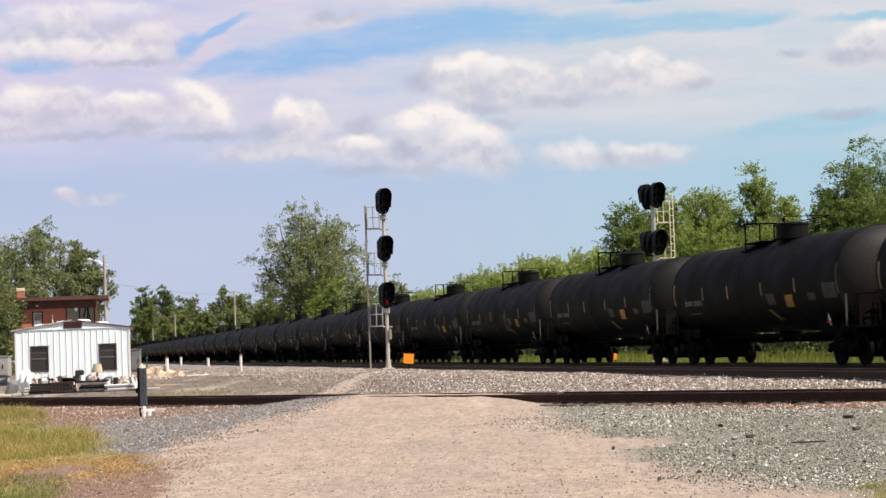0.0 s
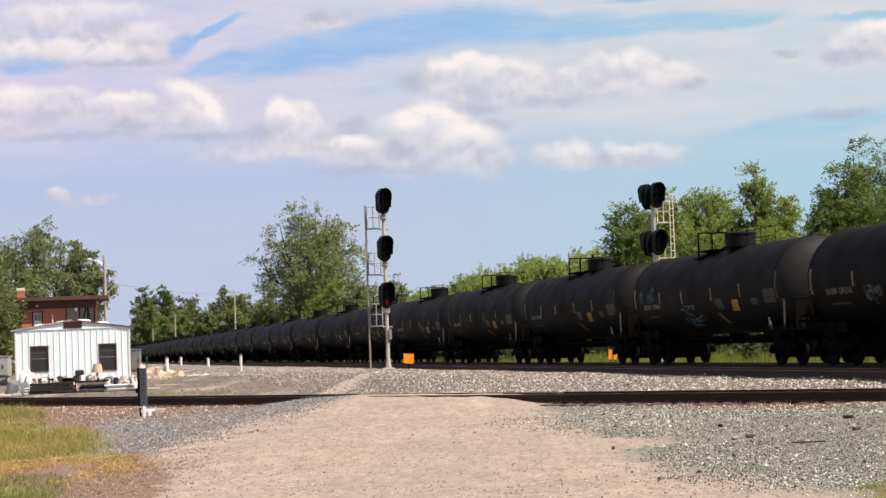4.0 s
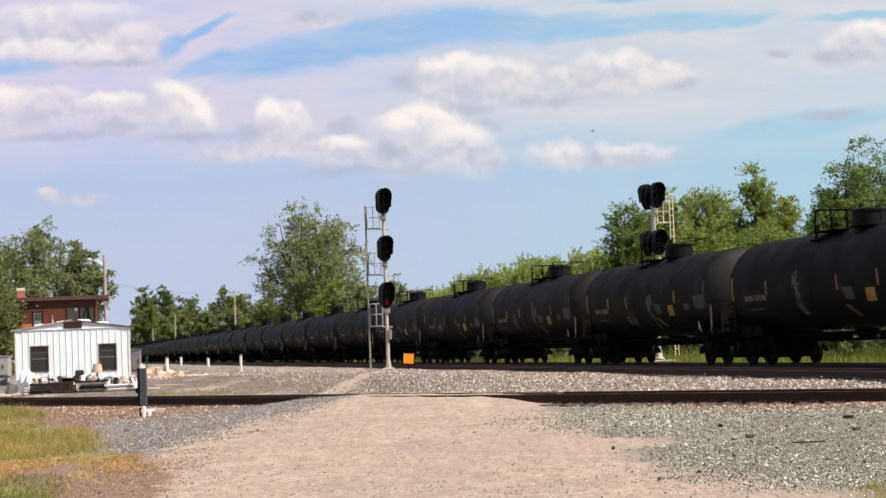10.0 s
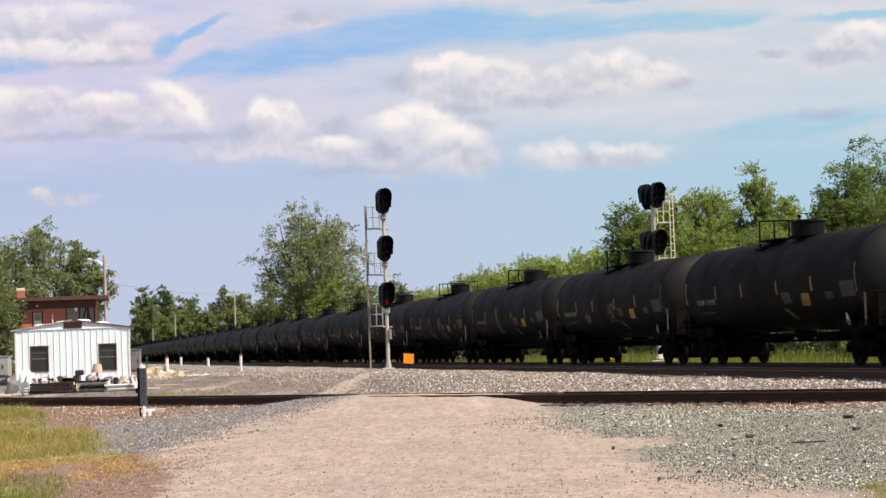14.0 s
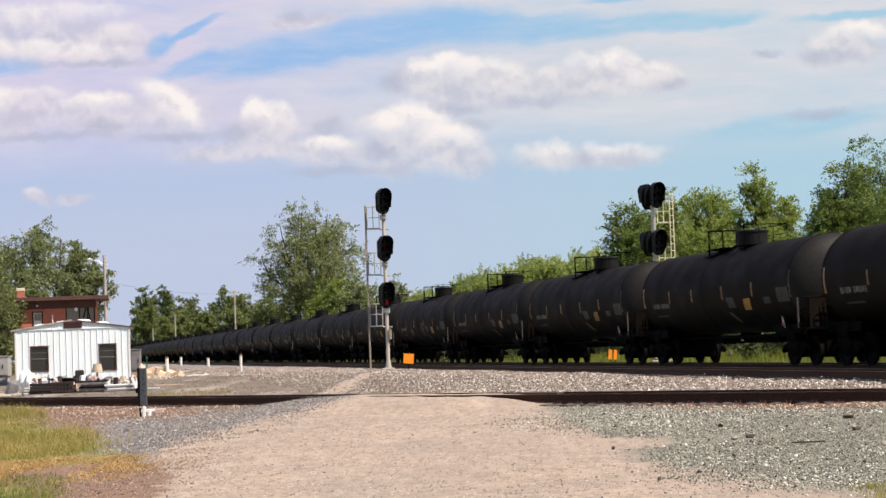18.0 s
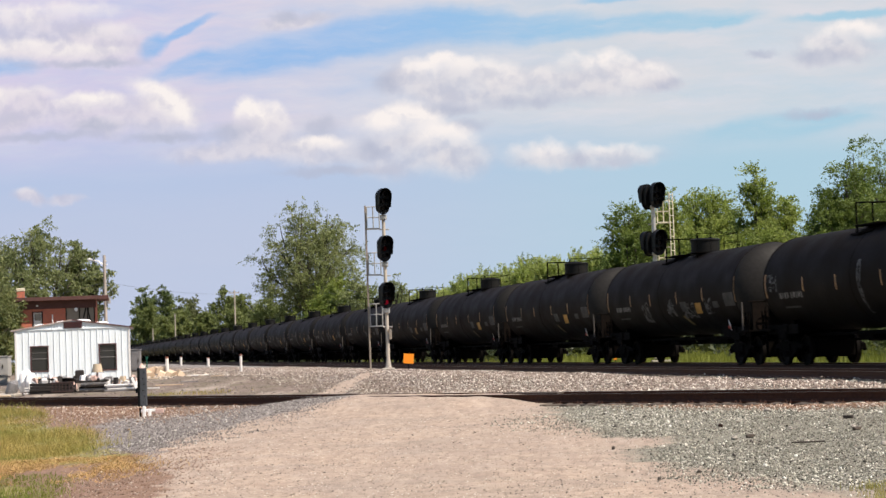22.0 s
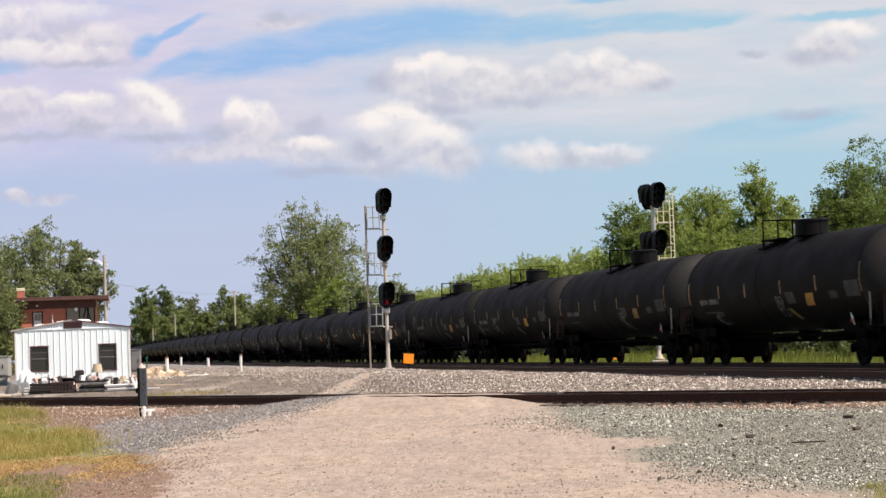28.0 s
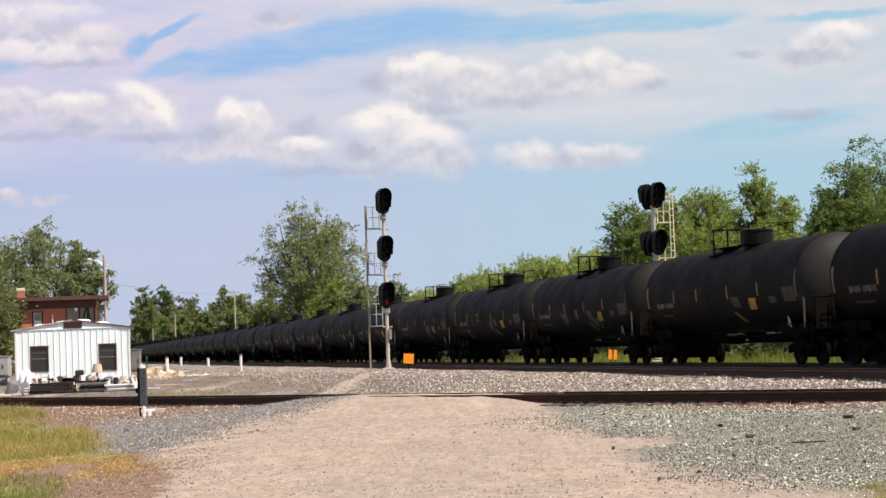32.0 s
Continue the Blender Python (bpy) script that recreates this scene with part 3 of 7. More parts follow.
class Geo:
    """Collects vertices and faces of one part."""

    def __init__(self):
        self.v, self.f = [], []

    def box(self, c, size, ch=0.0, rot=None):
        """A box about c; ch is the width of its chamfer."""
        hx, hy, hz = (s / 2 for s in size)
        ch = min(ch, hx * 0.9, hy * 0.9, hz * 0.9)
        b = len(self.v)
        c = Vector(c)

        def put(x, y, z):
            p = Vector((x, y, z))
            self.v.append(tuple(c + (rot @ p if rot else p)))
        if ch <= 0:
            for x in (-hx, hx):
                for y in (-hy, hy):
                    for z in (-hz, hz):
                        put(x, y, z)
            for q in ((0, 1, 3, 2), (4, 6, 7, 5), (0, 4, 5, 1), (2, 3, 7, 6), (0, 2, 6, 4), (1, 5, 7, 3)):
                self.f.append(tuple(b + i for i in q))
            return self
        idx = {}
        for sx in (-1, 1):
            for sy in (-1, 1):
                for sz in (-1, 1):
                    for a in range(3):
                        p = [sx * (hx - ch), sy * (hy - ch), sz * (hz - ch)]
                        p[a] = (sx * hx, sy * hy, sz * hz)[a]
                        idx[sx, sy, sz, a] = len(self.v)
                        put(*p)
        for a in range(3):
            o = [i for i in range(3) if i != a]
            for s in (-1, 1):
                ring = []
                for s1, s2 in ((-1, -1), (1, -1), (1, 1), (-1, 1)):
                    k = [0, 0, 0]
                    k[a], k[o[0]], k[o[1]] = s, s1, s2
                    ring.append(idx[(*k, a)])
                self.f.append(tuple(ring if (s > 0) == (a != 1) else ring[::-1]))
        for a in range(3):
            o = [i for i in range(3) if i != a]
            for s1 in (-1, 1):
                for s2 in (-1, 1):
                    ends = []
                    for s in (-1, 1):
                        k = [0, 0, 0]
                        k[a], k[o[0]], k[o[1]] = s, s1, s2
                        ends.append((idx[(*k, o[0])], idx[(*k, o[1])]))
                    self.f.append((ends[0][0], ends[0][1], ends[1][1], ends[1][0]))
        for sx in (-1, 1):
            for sy in (-1, 1):
                for sz in (-1, 1):
                    self.f.append(tuple(idx[sx, sy, sz, a] for a in range(3)))
        return self

    def tube(self, p0, p1, r0, r1=None, seg=10, cap=True):
        r1 = r0 if r1 is None else r1
        p0, p1 = Vector(p0), Vector(p1)
        q = (p1 - p0).to_track_quat("Z", "Y")
        b = len(self.v)
        for p, r in ((p0, r0), (p1, r1)):
            for i in range(seg):
                a = 2 * math.pi * i / seg
                self.v.append(tuple(p + q @ Vector((r * math.cos(a), r * math.sin(a), 0))))
        for i in range(seg):
            j = (i + 1) % seg
            self.f.append((b + i, b + j, b + seg + j, b + seg + i))
        if cap:
            self.f.append(tuple(b + i for i in reversed(range(seg))))
            self.f.append(tuple(b + seg + i for i in range(seg)))
        return self

    def path(self, pts, r, seg=6):
        for a, b in zip(pts, pts[1:]):
            self.tube(a, b, r, r, seg)
        return self

    def lathe(self, prof, origin, axis, seg=24):
        """Turns (along, radius) pairs about an axis through origin; closes ends where the radius is 0."""
        q = Vector(axis).to_track_quat("Z", "Y")
        o = Vector(origin)
        rows = []
        for h, r in prof:
            if r <= 1e-6:
                rows.append([len(self.v)])
                self.v.append(tuple(o + q @ Vector((0, 0, h))))
            else:
                rows.append(list(range(len(self.v), len(self.v) + seg)))
                for i in range(seg):
                    a = 2 * math.pi * i / seg
                    self.v.append(tuple(o + q @ Vector((r * math.cos(a), r * math.sin(a), h))))
        for ra, rb in zip(rows, rows[1:]):
            for i in range(seg):
                j = (i + 1) % seg
                if len(ra) == 1 and len(rb) == 1:
                    continue
                if len(ra) == 1:
                    self.f.append((ra[0], rb[j], rb[i]))
                elif len(rb) == 1:
                    self.f.append((ra[i], ra[j], rb[0]))
                else:
                    self.f.append((ra[i], ra[j], rb[j], rb[i]))
        return self

    def prism(self, outline, y0, y1):
        """An outline of (x, z) pairs pushed from y0 to y1."""
        b, k = len(self.v), len(outline)
        for y in (y0, y1):
            self.v += [(x, y, z) for x, z in outline]
        self.f.append(tuple(b + i for i in range(k)))
        self.f.append(tuple(b + k + i for i in reversed(range(k))))
        for i in range(k):
            j = (i + 1) % k
            self.f.append((b + j, b + i, b + k + i, b + k + j))
        return self

    def mesh(self, name, smooth=True):
        me = bpy.data.meshes.new(name)
        me.from_pydata(self.v, [], self.f)
        bm = bmesh.new()
        bm.from_mesh(me)
        bmesh.ops.recalc_face_normals(bm, faces=bm.faces)
        bm.to_mesh(me)
        bm.free()
        if smooth:
            me.shade_smooth()
            me.set_sharp_from_angle(angle=radians(35))
        return me


def part(name, geo, material, parent, label=""):
    """One mesh object under a thing or a part."""
    me = geo if isinstance(geo, bpy.types.Mesh) else geo.mesh(name)
    if not me.materials:
        me.materials.append(M[material])
    ob = new(name, me)
    ob.parent = parent
    return tagged(ob, label) if label else ob


def thing(name, geo, material, m, label, category, group="", kind=""):
    """A top-level thing that is one mesh."""
    me = geo if isinstance(geo, bpy.types.Mesh) else geo.mesh(name)
    if not me.materials:
        me.materials.append(M[material])
    ob = new(name, me)
    ob.matrix_world = m
    return tagged(ob, label, category, group, kind)


def base(name, m, label, category, group="", kind=""):
    """A top-level thing that only carries parts."""
    ob = new(name)
    ob.matrix_world = m
    return tagged(ob, label, category, group, kind)


def np_mesh(name, verts, faces, material):
    """A mesh from arrays; faces all have the same number of corners."""
    me = bpy.data.meshes.new(name)
    k = faces.shape[1]
    me.vertices.add(len(verts))
    me.vertices.foreach_set("co", verts.astype(np.float32).ravel())
    me.loops.add(faces.size)
    me.loops.foreach_set("vertex_index", faces.astype(np.int32).ravel())
    me.polygons.add(len(faces))
    me.polygons.foreach_set("loop_start", np.arange(0, faces.size, k, dtype=np.int32))
    me.update(calc_edges=True)
    me.validate()
    me.materials.append(M[material])
    return me


# ---- the lie of the land ----
TH = radians(THETA)
ALONG = Vector((math.sin(TH), -math.cos(TH), 0))      # along the main line, towards the near end
ACROSS = Vector((math.cos(TH), math.sin(TH), 0))      # across it, away from the camera
D_NEAR, D_TRAIN = 20.16, 24.26                        # centre lines of the two main tracks
RAIL = 0.72
B_P, B_DIR = Vector((0, 43.9 + 0.72 * 1.35, -0.11)), Vector((0.673, -0.740, 0.0))   # the branch track
B_NORM = Vector((0.740, 0.673, 0))


def main_line(d, a, z=0.0):
    p = ACROSS * d + ALONG * a
    return Vector((p.x, p.y, z))


def ramp(v, a, b):
    t = np.clip((v - a) / (b - a), 0, 1)
    return t * t * (3 - 2 * t)


def land(x, y):
    """Height of the ground, and its masks, at arrays of places."""
    d = x * ACROSS.x + y * ACROSS.y
    b = (x - B_P.x) * B_NORM.x + (y - B_P.y) * B_NORM.y           # distance beyond the branch track
    along_b = (x - B_P.x) * B_DIR.x + (y - B_P.y) * B_DIR.y
    z = -0.66 + 0.28 * ramp(b, -14, -1.9) + 0.06 * ramp(b, -2.4, -1.5)
    z = np.where(b > 1.4, -0.32 + 0.30 * ramp(b, 6, 22), z)
    # the main line's bed
    bed = -0.19 * np.ones_like(z)
    rise = ramp(d, 12.6, 17.9)
    bed = bed - 0.06 * ramp(x, 3, 10) * (d < 19.3)
    z = z - 0.045 * ramp(x, 2.0, 7.5) * ramp(b, -4.0, -1.9) * (b < 0)
    z = np.where(d > 12.6, z * (1 - rise) + bed * rise, z)
    z = np.where(d > 26.6, -0.19 - 0.15 * ramp(d, 26.6, 29), z)
    z = np.where(d > 29, -0.34 + 0.3 * ramp(d, 40, 120), z)
    # the crossing: dirt heaped level with the branch's rails
    on = ramp(along_b, -4.6, -2.9) * (1 - ramp(along_b, 1.9, 4.4))
    lift = on * np.exp(-(np.maximum(np.abs(b) - 0.9, 0) / 3.0) ** 2)
    z = z * (1 - lift) + (-0.13) * lift
    # the mound round the signal
    r2 = (x + 2.9) ** 2 + ((y - 91) / 1.6) ** 2
    z = np.maximum(z, -0.02 - 0.02 * r2)
    return z, d, b, along_b


def relief(x, y):
    """Small unevenness of the ground, and a wander for the edges of its patches."""
    rng = np.random.default_rng(5)
    rough, wob = np.zeros_like(x, dtype=float), np.zeros_like(x, dtype=float)
    for i in range(9):
        k = 0.35 * 1.5 ** i
        ph, an = rng.uniform(0, 6.28, 2)
        wave = np.sin(k * (x * math.cos(an) + y * math.sin(an)) + ph)
        rough += wave * 0.011 / 1.15 ** i
        wob += wave * 0.5 / 1.25 ** i
    return rough * ((np.abs(x) < 60) & (y < 260) & (y > 0)), wob


def turf_edge(y):
    """How far right the unmown grass reaches."""
    return np.interp(y, [30.5, 34, 37, 39.5, 44, 50, 55], [-5.5, -5.9, -6.3, -7.0, -9.4, -11.3, -12.7])


def ground():
    near_x = np.concatenate([np.arange(-16, 12, 0.16)])
    xs = np.concatenate([[-3000, -1200, -500, -250, -150, -100, -70], np.arange(-50, -16, 1.0), near_x, np.arange(12, 45, 1.0), [50, 60, 80, 120, 200, 400, 900, 3000]])
    ys = np.concatenate([[-300, -60, -20, 0, 8, 14], np.arange(16, 62, 0.2), np.arange(62, 130, 0.8), np.arange(130, 260, 4.0), [280, 320, 400, 520, 700, 1000, 1600, 3500]])
    X, Y = np.meshgrid(xs, ys)
    z, d, b, ab = land(X, Y)
    rough, wob = relief(X, Y)
    z = z + rough
    n = len(xs)
    r, c = np.meshgrid(np.arange(len(ys) - 1), np.arange(n - 1), indexing="ij")
    i = (r * n + c).ravel()
    faces = np.stack([i, i + 1, i + n + 1, i + n], 1)
    me = np_mesh("ground", np.stack([X.ravel(), Y.ravel(), z.ravel()], 1), faces, "ground")
    me.shade_smooth()
    # masks: the track's edges wander
    w = wob * 0.55
    left = np.interp(Y, [16, 22, 32, 36, 39.4, 46, 52], [-3.6, -3.9, -5.3, -4.7, -3.8, -2.95, -3.2])
    right = np.interp(Y, [16, 18.5, 21.1, 24.3, 26.5, 27.6, 28.6, 29.4, 30.3, 31.9, 35.4, 42, 46], [4.4, 3.5, 3.0, 2.35, 1.75, 1.75, 2.55, 2.55, 1.7, 1.55, 1.5, 1.65, 1.9])
    road = ramp(X, left - 0.9 + w, left + 0.7 + w) * (1 - ramp(X, right - 0.9 + 0.5 * w, right + 2.2 + 0.6 * w)) * (b < 5.5)
    path = np.exp(-((X - np.interp(Y, [50.0, 60.7, 73.9, 92.8], [-3.62, -3.62, -3.33, -3.19])) / (1.15 * np.interp(Y, [50.0, 60.7, 73.9, 92.8], [1.1, 0.38, 0.29, 0.25]))) ** 4) * (b > 0.5) * (Y < 92) * ramp(Y, 46, 52)
    road = np.maximum(road, np.clip(path * 1.3, 0, 1))
    yard = ((b > 0.9) & (d < 11.5 + 2 * w)).astype(float) * (1 - road)
    brown = ramp(-X - 0.13 * (Y - 22), 2.5 + w, 3.9 + w) * (b < 0) * (1 - ramp(Y, 31.5 + 2 * w, 34.5 + 2 * w))
    brown = np.maximum(brown, 0.9 * (b > -9 + w) * (b < -0.7) * ramp(-X, 6.2 + w, 8.0 + w))
    brown = np.maximum(brown, 0.6 * np.exp(-((b - 0.0) / 0.9) ** 2))
    brown = np.maximum(brown, 0.95 * np.exp(-((b + 1.2 + 0.3 * w) / 0.6) ** 2) * ramp(X, 2.4, 5.0))
    brown = brown * (1 - road * (b > -2))
    grass = (1 - ramp(X, turf_edge(Y) - 0.6 + w, turf_edge(Y) + 0.4 + w)) * (b < -1.5) * ramp(Y, 29.5, 31.5)
    grass = np.maximum(grass, 0.8 * (1 - ramp(X, -5.3 + w, -4.7 + w)) * (Y < 26 + 2 * w) * (b < 0))
    grass = np.maximum(grass, (d > 28).astype(float))
    grass = np.maximum(grass, ((np.abs(X) > 60) | (Y > 450) | (X < -0.27 * Y - 2)) * 1.0)
    for k, v in (("road", road), ("yard", yard), ("brown", brown), ("grass", grass)):
        me.attributes.new(k, "FLOAT", "POINT").data.foreach_set("value", np.clip(v, 0, 1).astype(np.float32).ravel())
    ob = new("ground", me)
    tagged(ob, "gravelly dirt road, grey ballast and dry soil", "ground", kind="structure")


ground()


def pebbles(name, n, region, size, material, label, seed, sink=0.3):
    """Loose stones strewn where region(x, y) says; one mesh."""
    rng = np.random.default_rng(seed)
    x, y = region(rng, n)
    z, d, b, ab = land(x, y)
    z = z + relief(x, y)[0]
    m = len(x)
    octa = np.array([[1, 0, 0], [-1, 0, 0], [0, 1, 0], [0, -1, 0], [0, 0, 1], [0, 0, -1]], float)
    tri = np.array([[0, 2, 4], [2, 1, 4], [1, 3, 4], [3, 0, 4], [2, 0, 5], [1, 2, 5], [3, 1, 5], [0, 3, 5]])
    s = size * np.exp(rng.normal(0, 0.34, (m, 1, 1)))
    v = octa[None] * s * rng.uniform(0.55, 1.25, (m, 6, 1)) * np.array([1.0, 1.0, 0.75])
    v += rng.normal(0, 0.14, (m, 6, 3)) * s
    a = rng.uniform(0, 6.28, m)
    t = rng.normal(0, 0.5, m)
    ca, sa, ct, st = np.cos(a)[:, None], np.sin(a)[:, None], np.cos(t)[:, None], np.sin(t)[:, None]
    vx, vz = v[..., 0] * ct - v[..., 2] * st, v[..., 0] * st + v[..., 2] * ct
    v = np.stack([vx * ca - v[..., 1] * sa, vx * sa + v[..., 1] * ca, vz], -1)
    v += np.stack([x, y, z + s[:, 0, 0] * sink], -1)[:, None, :]
    f = (np.arange(m)[:, None, None] * 6 + tri[None]).reshape(-1, 3)
    ob = new(name, np_mesh(name, v.reshape(-1, 3), f, material))
    return tagged(ob, label, "gravel", kind="stuff")


def road_side(x, y):
    left = np.interp(y, [16, 22, 32, 36, 39.4, 46, 52], [-3.6, -3.9, -5.3, -4.7, -3.8, -2.95, -3.2])
    right = np.interp(y, [16, 18.5, 21.1, 24.3, 26.5, 27.6, 28.6, 29.4, 30.3, 31.9, 35.4, 42, 46], [4.4, 3.5, 3.0, 2.35, 1.75, 1.75, 2.55, 2.55, 1.7, 1.55, 1.5, 1.65, 1.9])
    return (x > left) & (x < right)


def front_bed(rng, n):
    """The grey ballast this side of the branch, off the road."""
    y = 17 + 42 * rng.random(n) ** 0.9
    x = rng.uniform(-0.245, 0.245, n) * y + 0.3
    b = (x - B_P.x) * B_NORM.x + (y - B_P.y) * B_NORM.y
    keep = (b < -1.0) & ~road_side(x + rng.normal(0, 0.38, n) + 0.9 * relief(x * 1.4, y * 1.4)[1] - np.where(x > 0, 0.6, 0.0), y)
    keep &= ~((x < -2.6) & (y < 34.5 + rng.normal(0, 0.8, n)) & (y < 32))
    keep &= ~((x < turf_edge(y) + rng.normal(0, 0.3, n)) & (y > 29))
    keep &= ~((x < -6.4 + rng.normal(0, 0.8, n)) & (rng.random(n) < 0.82))
    keep &= ~((x > 4.5 + rng.normal(0, 0.8, n)) & (np.abs(b + 1.3) < 0.4) & (rng.random(n) < 0.8))
    return x[keep], y[keep]


def rust_bed(rng, n):
    """Rust-stained stones along the branch's near rail."""
    x = rng.uniform(-13.5, 11.5, n)
    b = -1.0 - np.abs(rng.normal(0, 0.5, n))
    far = x < -4.5
    b = np.where(far, -1.0 - np.abs(rng.normal(0, 2.2, n)), b)
    y = B_P.y + (b - (x - B_P.x) * B_NORM.x) / B_NORM.y
    keep = ((x < -5.0 + rng.normal(0, 0.8, n)) & (x > turf_edge(y))) | (x > 4.6 + rng.normal(0, 0.9, n))
    keep &= (np.abs(x) < 0.245 * y) & (y > 20)
    return x[keep], y[keep]


def shoulder_bed(rng, n):
    """The pale ballast on the flank of the main line."""
    d = rng.uniform(8.0, 22.5, n)
    a = -(26 + 130 * rng.random(n) ** 1.5)
    x, y = d * ACROSS.x + a * ALONG.x, d * ACROSS.y + a * ALONG.y
    b = (x - B_P.x) * B_NORM.x + (y - B_P.y) * B_NORM.y
    keep = (b > 1.2) & (np.abs(x) < 0.25 * y) & (rng.random(n) < np.interp(d, [8.0, 10.5, 12.8], [0.06, 0.5, 1.0]))
    keep &= ~((np.abs(x - np.interp(y, [50.0, 60.7, 73.9, 92.8], [-3.62, -3.62, -3.33, -3.19])) < np.interp(y, [50.0, 60.7, 73.9, 92.8], [1.1, 0.38, 0.29, 0.25]) * rng.normal(1.1, 0.25, n)) & (y < 90))
    return x[keep], y[keep]


def road_bed(rng, n):
    y = 18 + 27 * rng.random(n)
    x = rng.uniform(-0.25, 0.25, n) * y
    b = (x - B_P.x) * B_NORM.x + (y - B_P.y) * B_NORM.y
    keep = (b < -0.9) & (x > -5.5)
    return x[keep], y[keep]


def yard_bed(rng, n):
    y = 52 + 75 * rng.random(n)
    x = rng.uniform(-0.25, 0.02, n) * y
    d = x * ACROSS.x + y * ACROSS.y
    b = (x - B_P.x) * B_NORM.x + (y - B_P.y) * B_NORM.y
    keep = (b > 1.5) & (d < 15)
    return x[keep], y[keep]


def front_left(rng, n):
    x, y = front_bed(rng, n)
    return x[x < -1.0], y[x < -1.0]


def front_right(rng, n):
    x, y = front_bed(rng, n)
    return x[x >= -1.0], y[x >= -1.0]


pebbles("ballast", 240000, front_left, 0.0120, "ballast_blue", "blue-grey crushed-stone ballast with pale chips", 11)
pebbles("ballast", 235000, front_right, 0.0102, "ballast_grey", "grey-green crushed-stone ballast", 19)


def patchy_right(rng, n):
    x, y = front_right(rng, n)
    k = rng.random(len(x)) < np.clip(0.35 + 0.5 * relief(x * 1.3, y * 0.6)[1] + 0.25 * ramp(y, 24, 40), 0.04, 1)
    return x[k], y[k]


def dirt_bed(rng, n):
    y = 20.5 + 13 * rng.random(n)
    x = rng.uniform(-6.5, -2.4, n)
    k = (x < -3.7 + rng.normal(0, 0.35, n)) & (x > -5.2 + rng.normal(0, 0.4, n))
    return x[k], y[k]


pebbles("pale_flecks", 110000, patchy_right, 0.0132, "fleck", "scattered white chips in the ballast", 21, 0.5)
pebbles("dark_chips", 20000, front_right, 0.0125, "dark_chip", "scattered dark chips in the ballast", 22, 0.4)
pebbles("dirt_clods", 9000, dirt_bed, 0.011, "clod", "brown clods and grit on the bare dirt", 23, 0.1)
pebbles("ballast", 260000, shoulder_bed, 0.023, "ballast_pink", "pale pinkish crushed-stone ballast beside the main track", 12)
pebbles("rusty_ballast", 44000, rust_bed, 0.015, "rust_stone", "rust-stained brown ballast beside the branch rail", 17)
pebbles("road_grit", 30000, road_bed, 0.0074, "road_grit", "small grit strewn on the dirt road", 13, 0.2)


def dark_bed(rng, n):
    """Dark grit that gathers in loose drifts on the road."""
    x, y = road_bed(rng, n)
    k = rng.random(len(x)) < np.clip(0.14 + 0.3 * relief(x * 1.1 + 3.0, y * 0.9)[1], 0.03, 1) * np.interp(y, [18, 26, 36], [1.0, 0.7, 0.25])
    return x[k], y[k]


pebbles("dark_grit", 24000, dark_bed, 0.0082, "dark_chip", "small dark grit gathered in drifts on the dirt road", 24, 0.3)


def rubble_bed(rng, n):
    y = rng.normal(97, 6, n)
    x = -14.2 + rng.normal(0, 1.3, n) + (97 - y) * -0.05
    keep = (x > -16) | (y < 92)
    return x[keep], y[keep]


pebbles("rubble", 220, rubble_bed, 0.06, "pale_chips", "pale broken chips scattered round the log pile", 15, 0.2)
pebbles("yard_grit", 5000, yard_bed, 0.03, "yard_stone", "loose stones on the bare yard", 14, 0.1)

# ---- sky ----
back = Geo()
back.v = [(x, 0.0, z) for z in (-60.0, 1500.0) for x in (-1900.0, 1900.0)]
back.f = [(0, 1, 3, 2)]
backdrop = thing("backdrop", back, "sky", pose(0, 3000, 0.94), "blue summer sky under a thin white veil", "sky", kind="structure")


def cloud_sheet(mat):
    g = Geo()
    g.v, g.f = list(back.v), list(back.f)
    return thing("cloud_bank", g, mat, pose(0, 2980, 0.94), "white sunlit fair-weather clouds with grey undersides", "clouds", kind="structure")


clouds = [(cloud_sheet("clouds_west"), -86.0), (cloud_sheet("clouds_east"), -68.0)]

# ---- tracks ----


def rail_outline():
    """Half of a rail's cross-section, head up, mirrored."""
    half = [(0.036, 0.0), (0.036, -0.03), (0.014, -0.045), (0.010, -0.12), (0.030, -0.152), (0.072, -0.166), (0.072, -0.178)]
    return half + [(-x, z) for x, z in reversed(half)]


def long_rail(length, name):
    g = Geo()
    # x across, y along
    g.prism(rail_outline(), -length / 2, length / 2)
    return g.mesh(name)


def track(label, centre, heading, length, ties, tie_span, tie_mesh, plate_mesh):
    """A track with its top of rail at centre; local y runs along it."""
    t = base("railway_track", pose(*centre, 0, 0, heading), label, "railway track", "railway tracks")
    rail = long_rail(length, "rail")
    top = Geo().box((0, 0, 0.001), (0.054, length, 0.004)).mesh("running_face")
    for sx in (-RAIL, RAIL):
        r = part("rail", rail, "rail", t, "rusty steel rail")
        r.location = (sx, 0, 0)
        f = part("running_face", top, "rail_top", r, "worn bright running surface")
        f.location = (0, 0, 0)
    for i in range(ties):
        y = tie_span[0] + (tie_span[1] - tie_span[0]) * i / max(1, ties - 1)
        k = part("tie", tie_mesh, "tie", t)
        k.location = (random.uniform(-0.04, 0.04), y + random.uniform(-0.03, 0.03), -0.29)
        k.rotation_euler = (0, 0, random.uniform(-0.012, 0.012))
        if plate_mesh:
            p = part("tie_plate", plate_mesh, "rail", t)
            p.location = (-RAIL, y, -0.186)
    return t


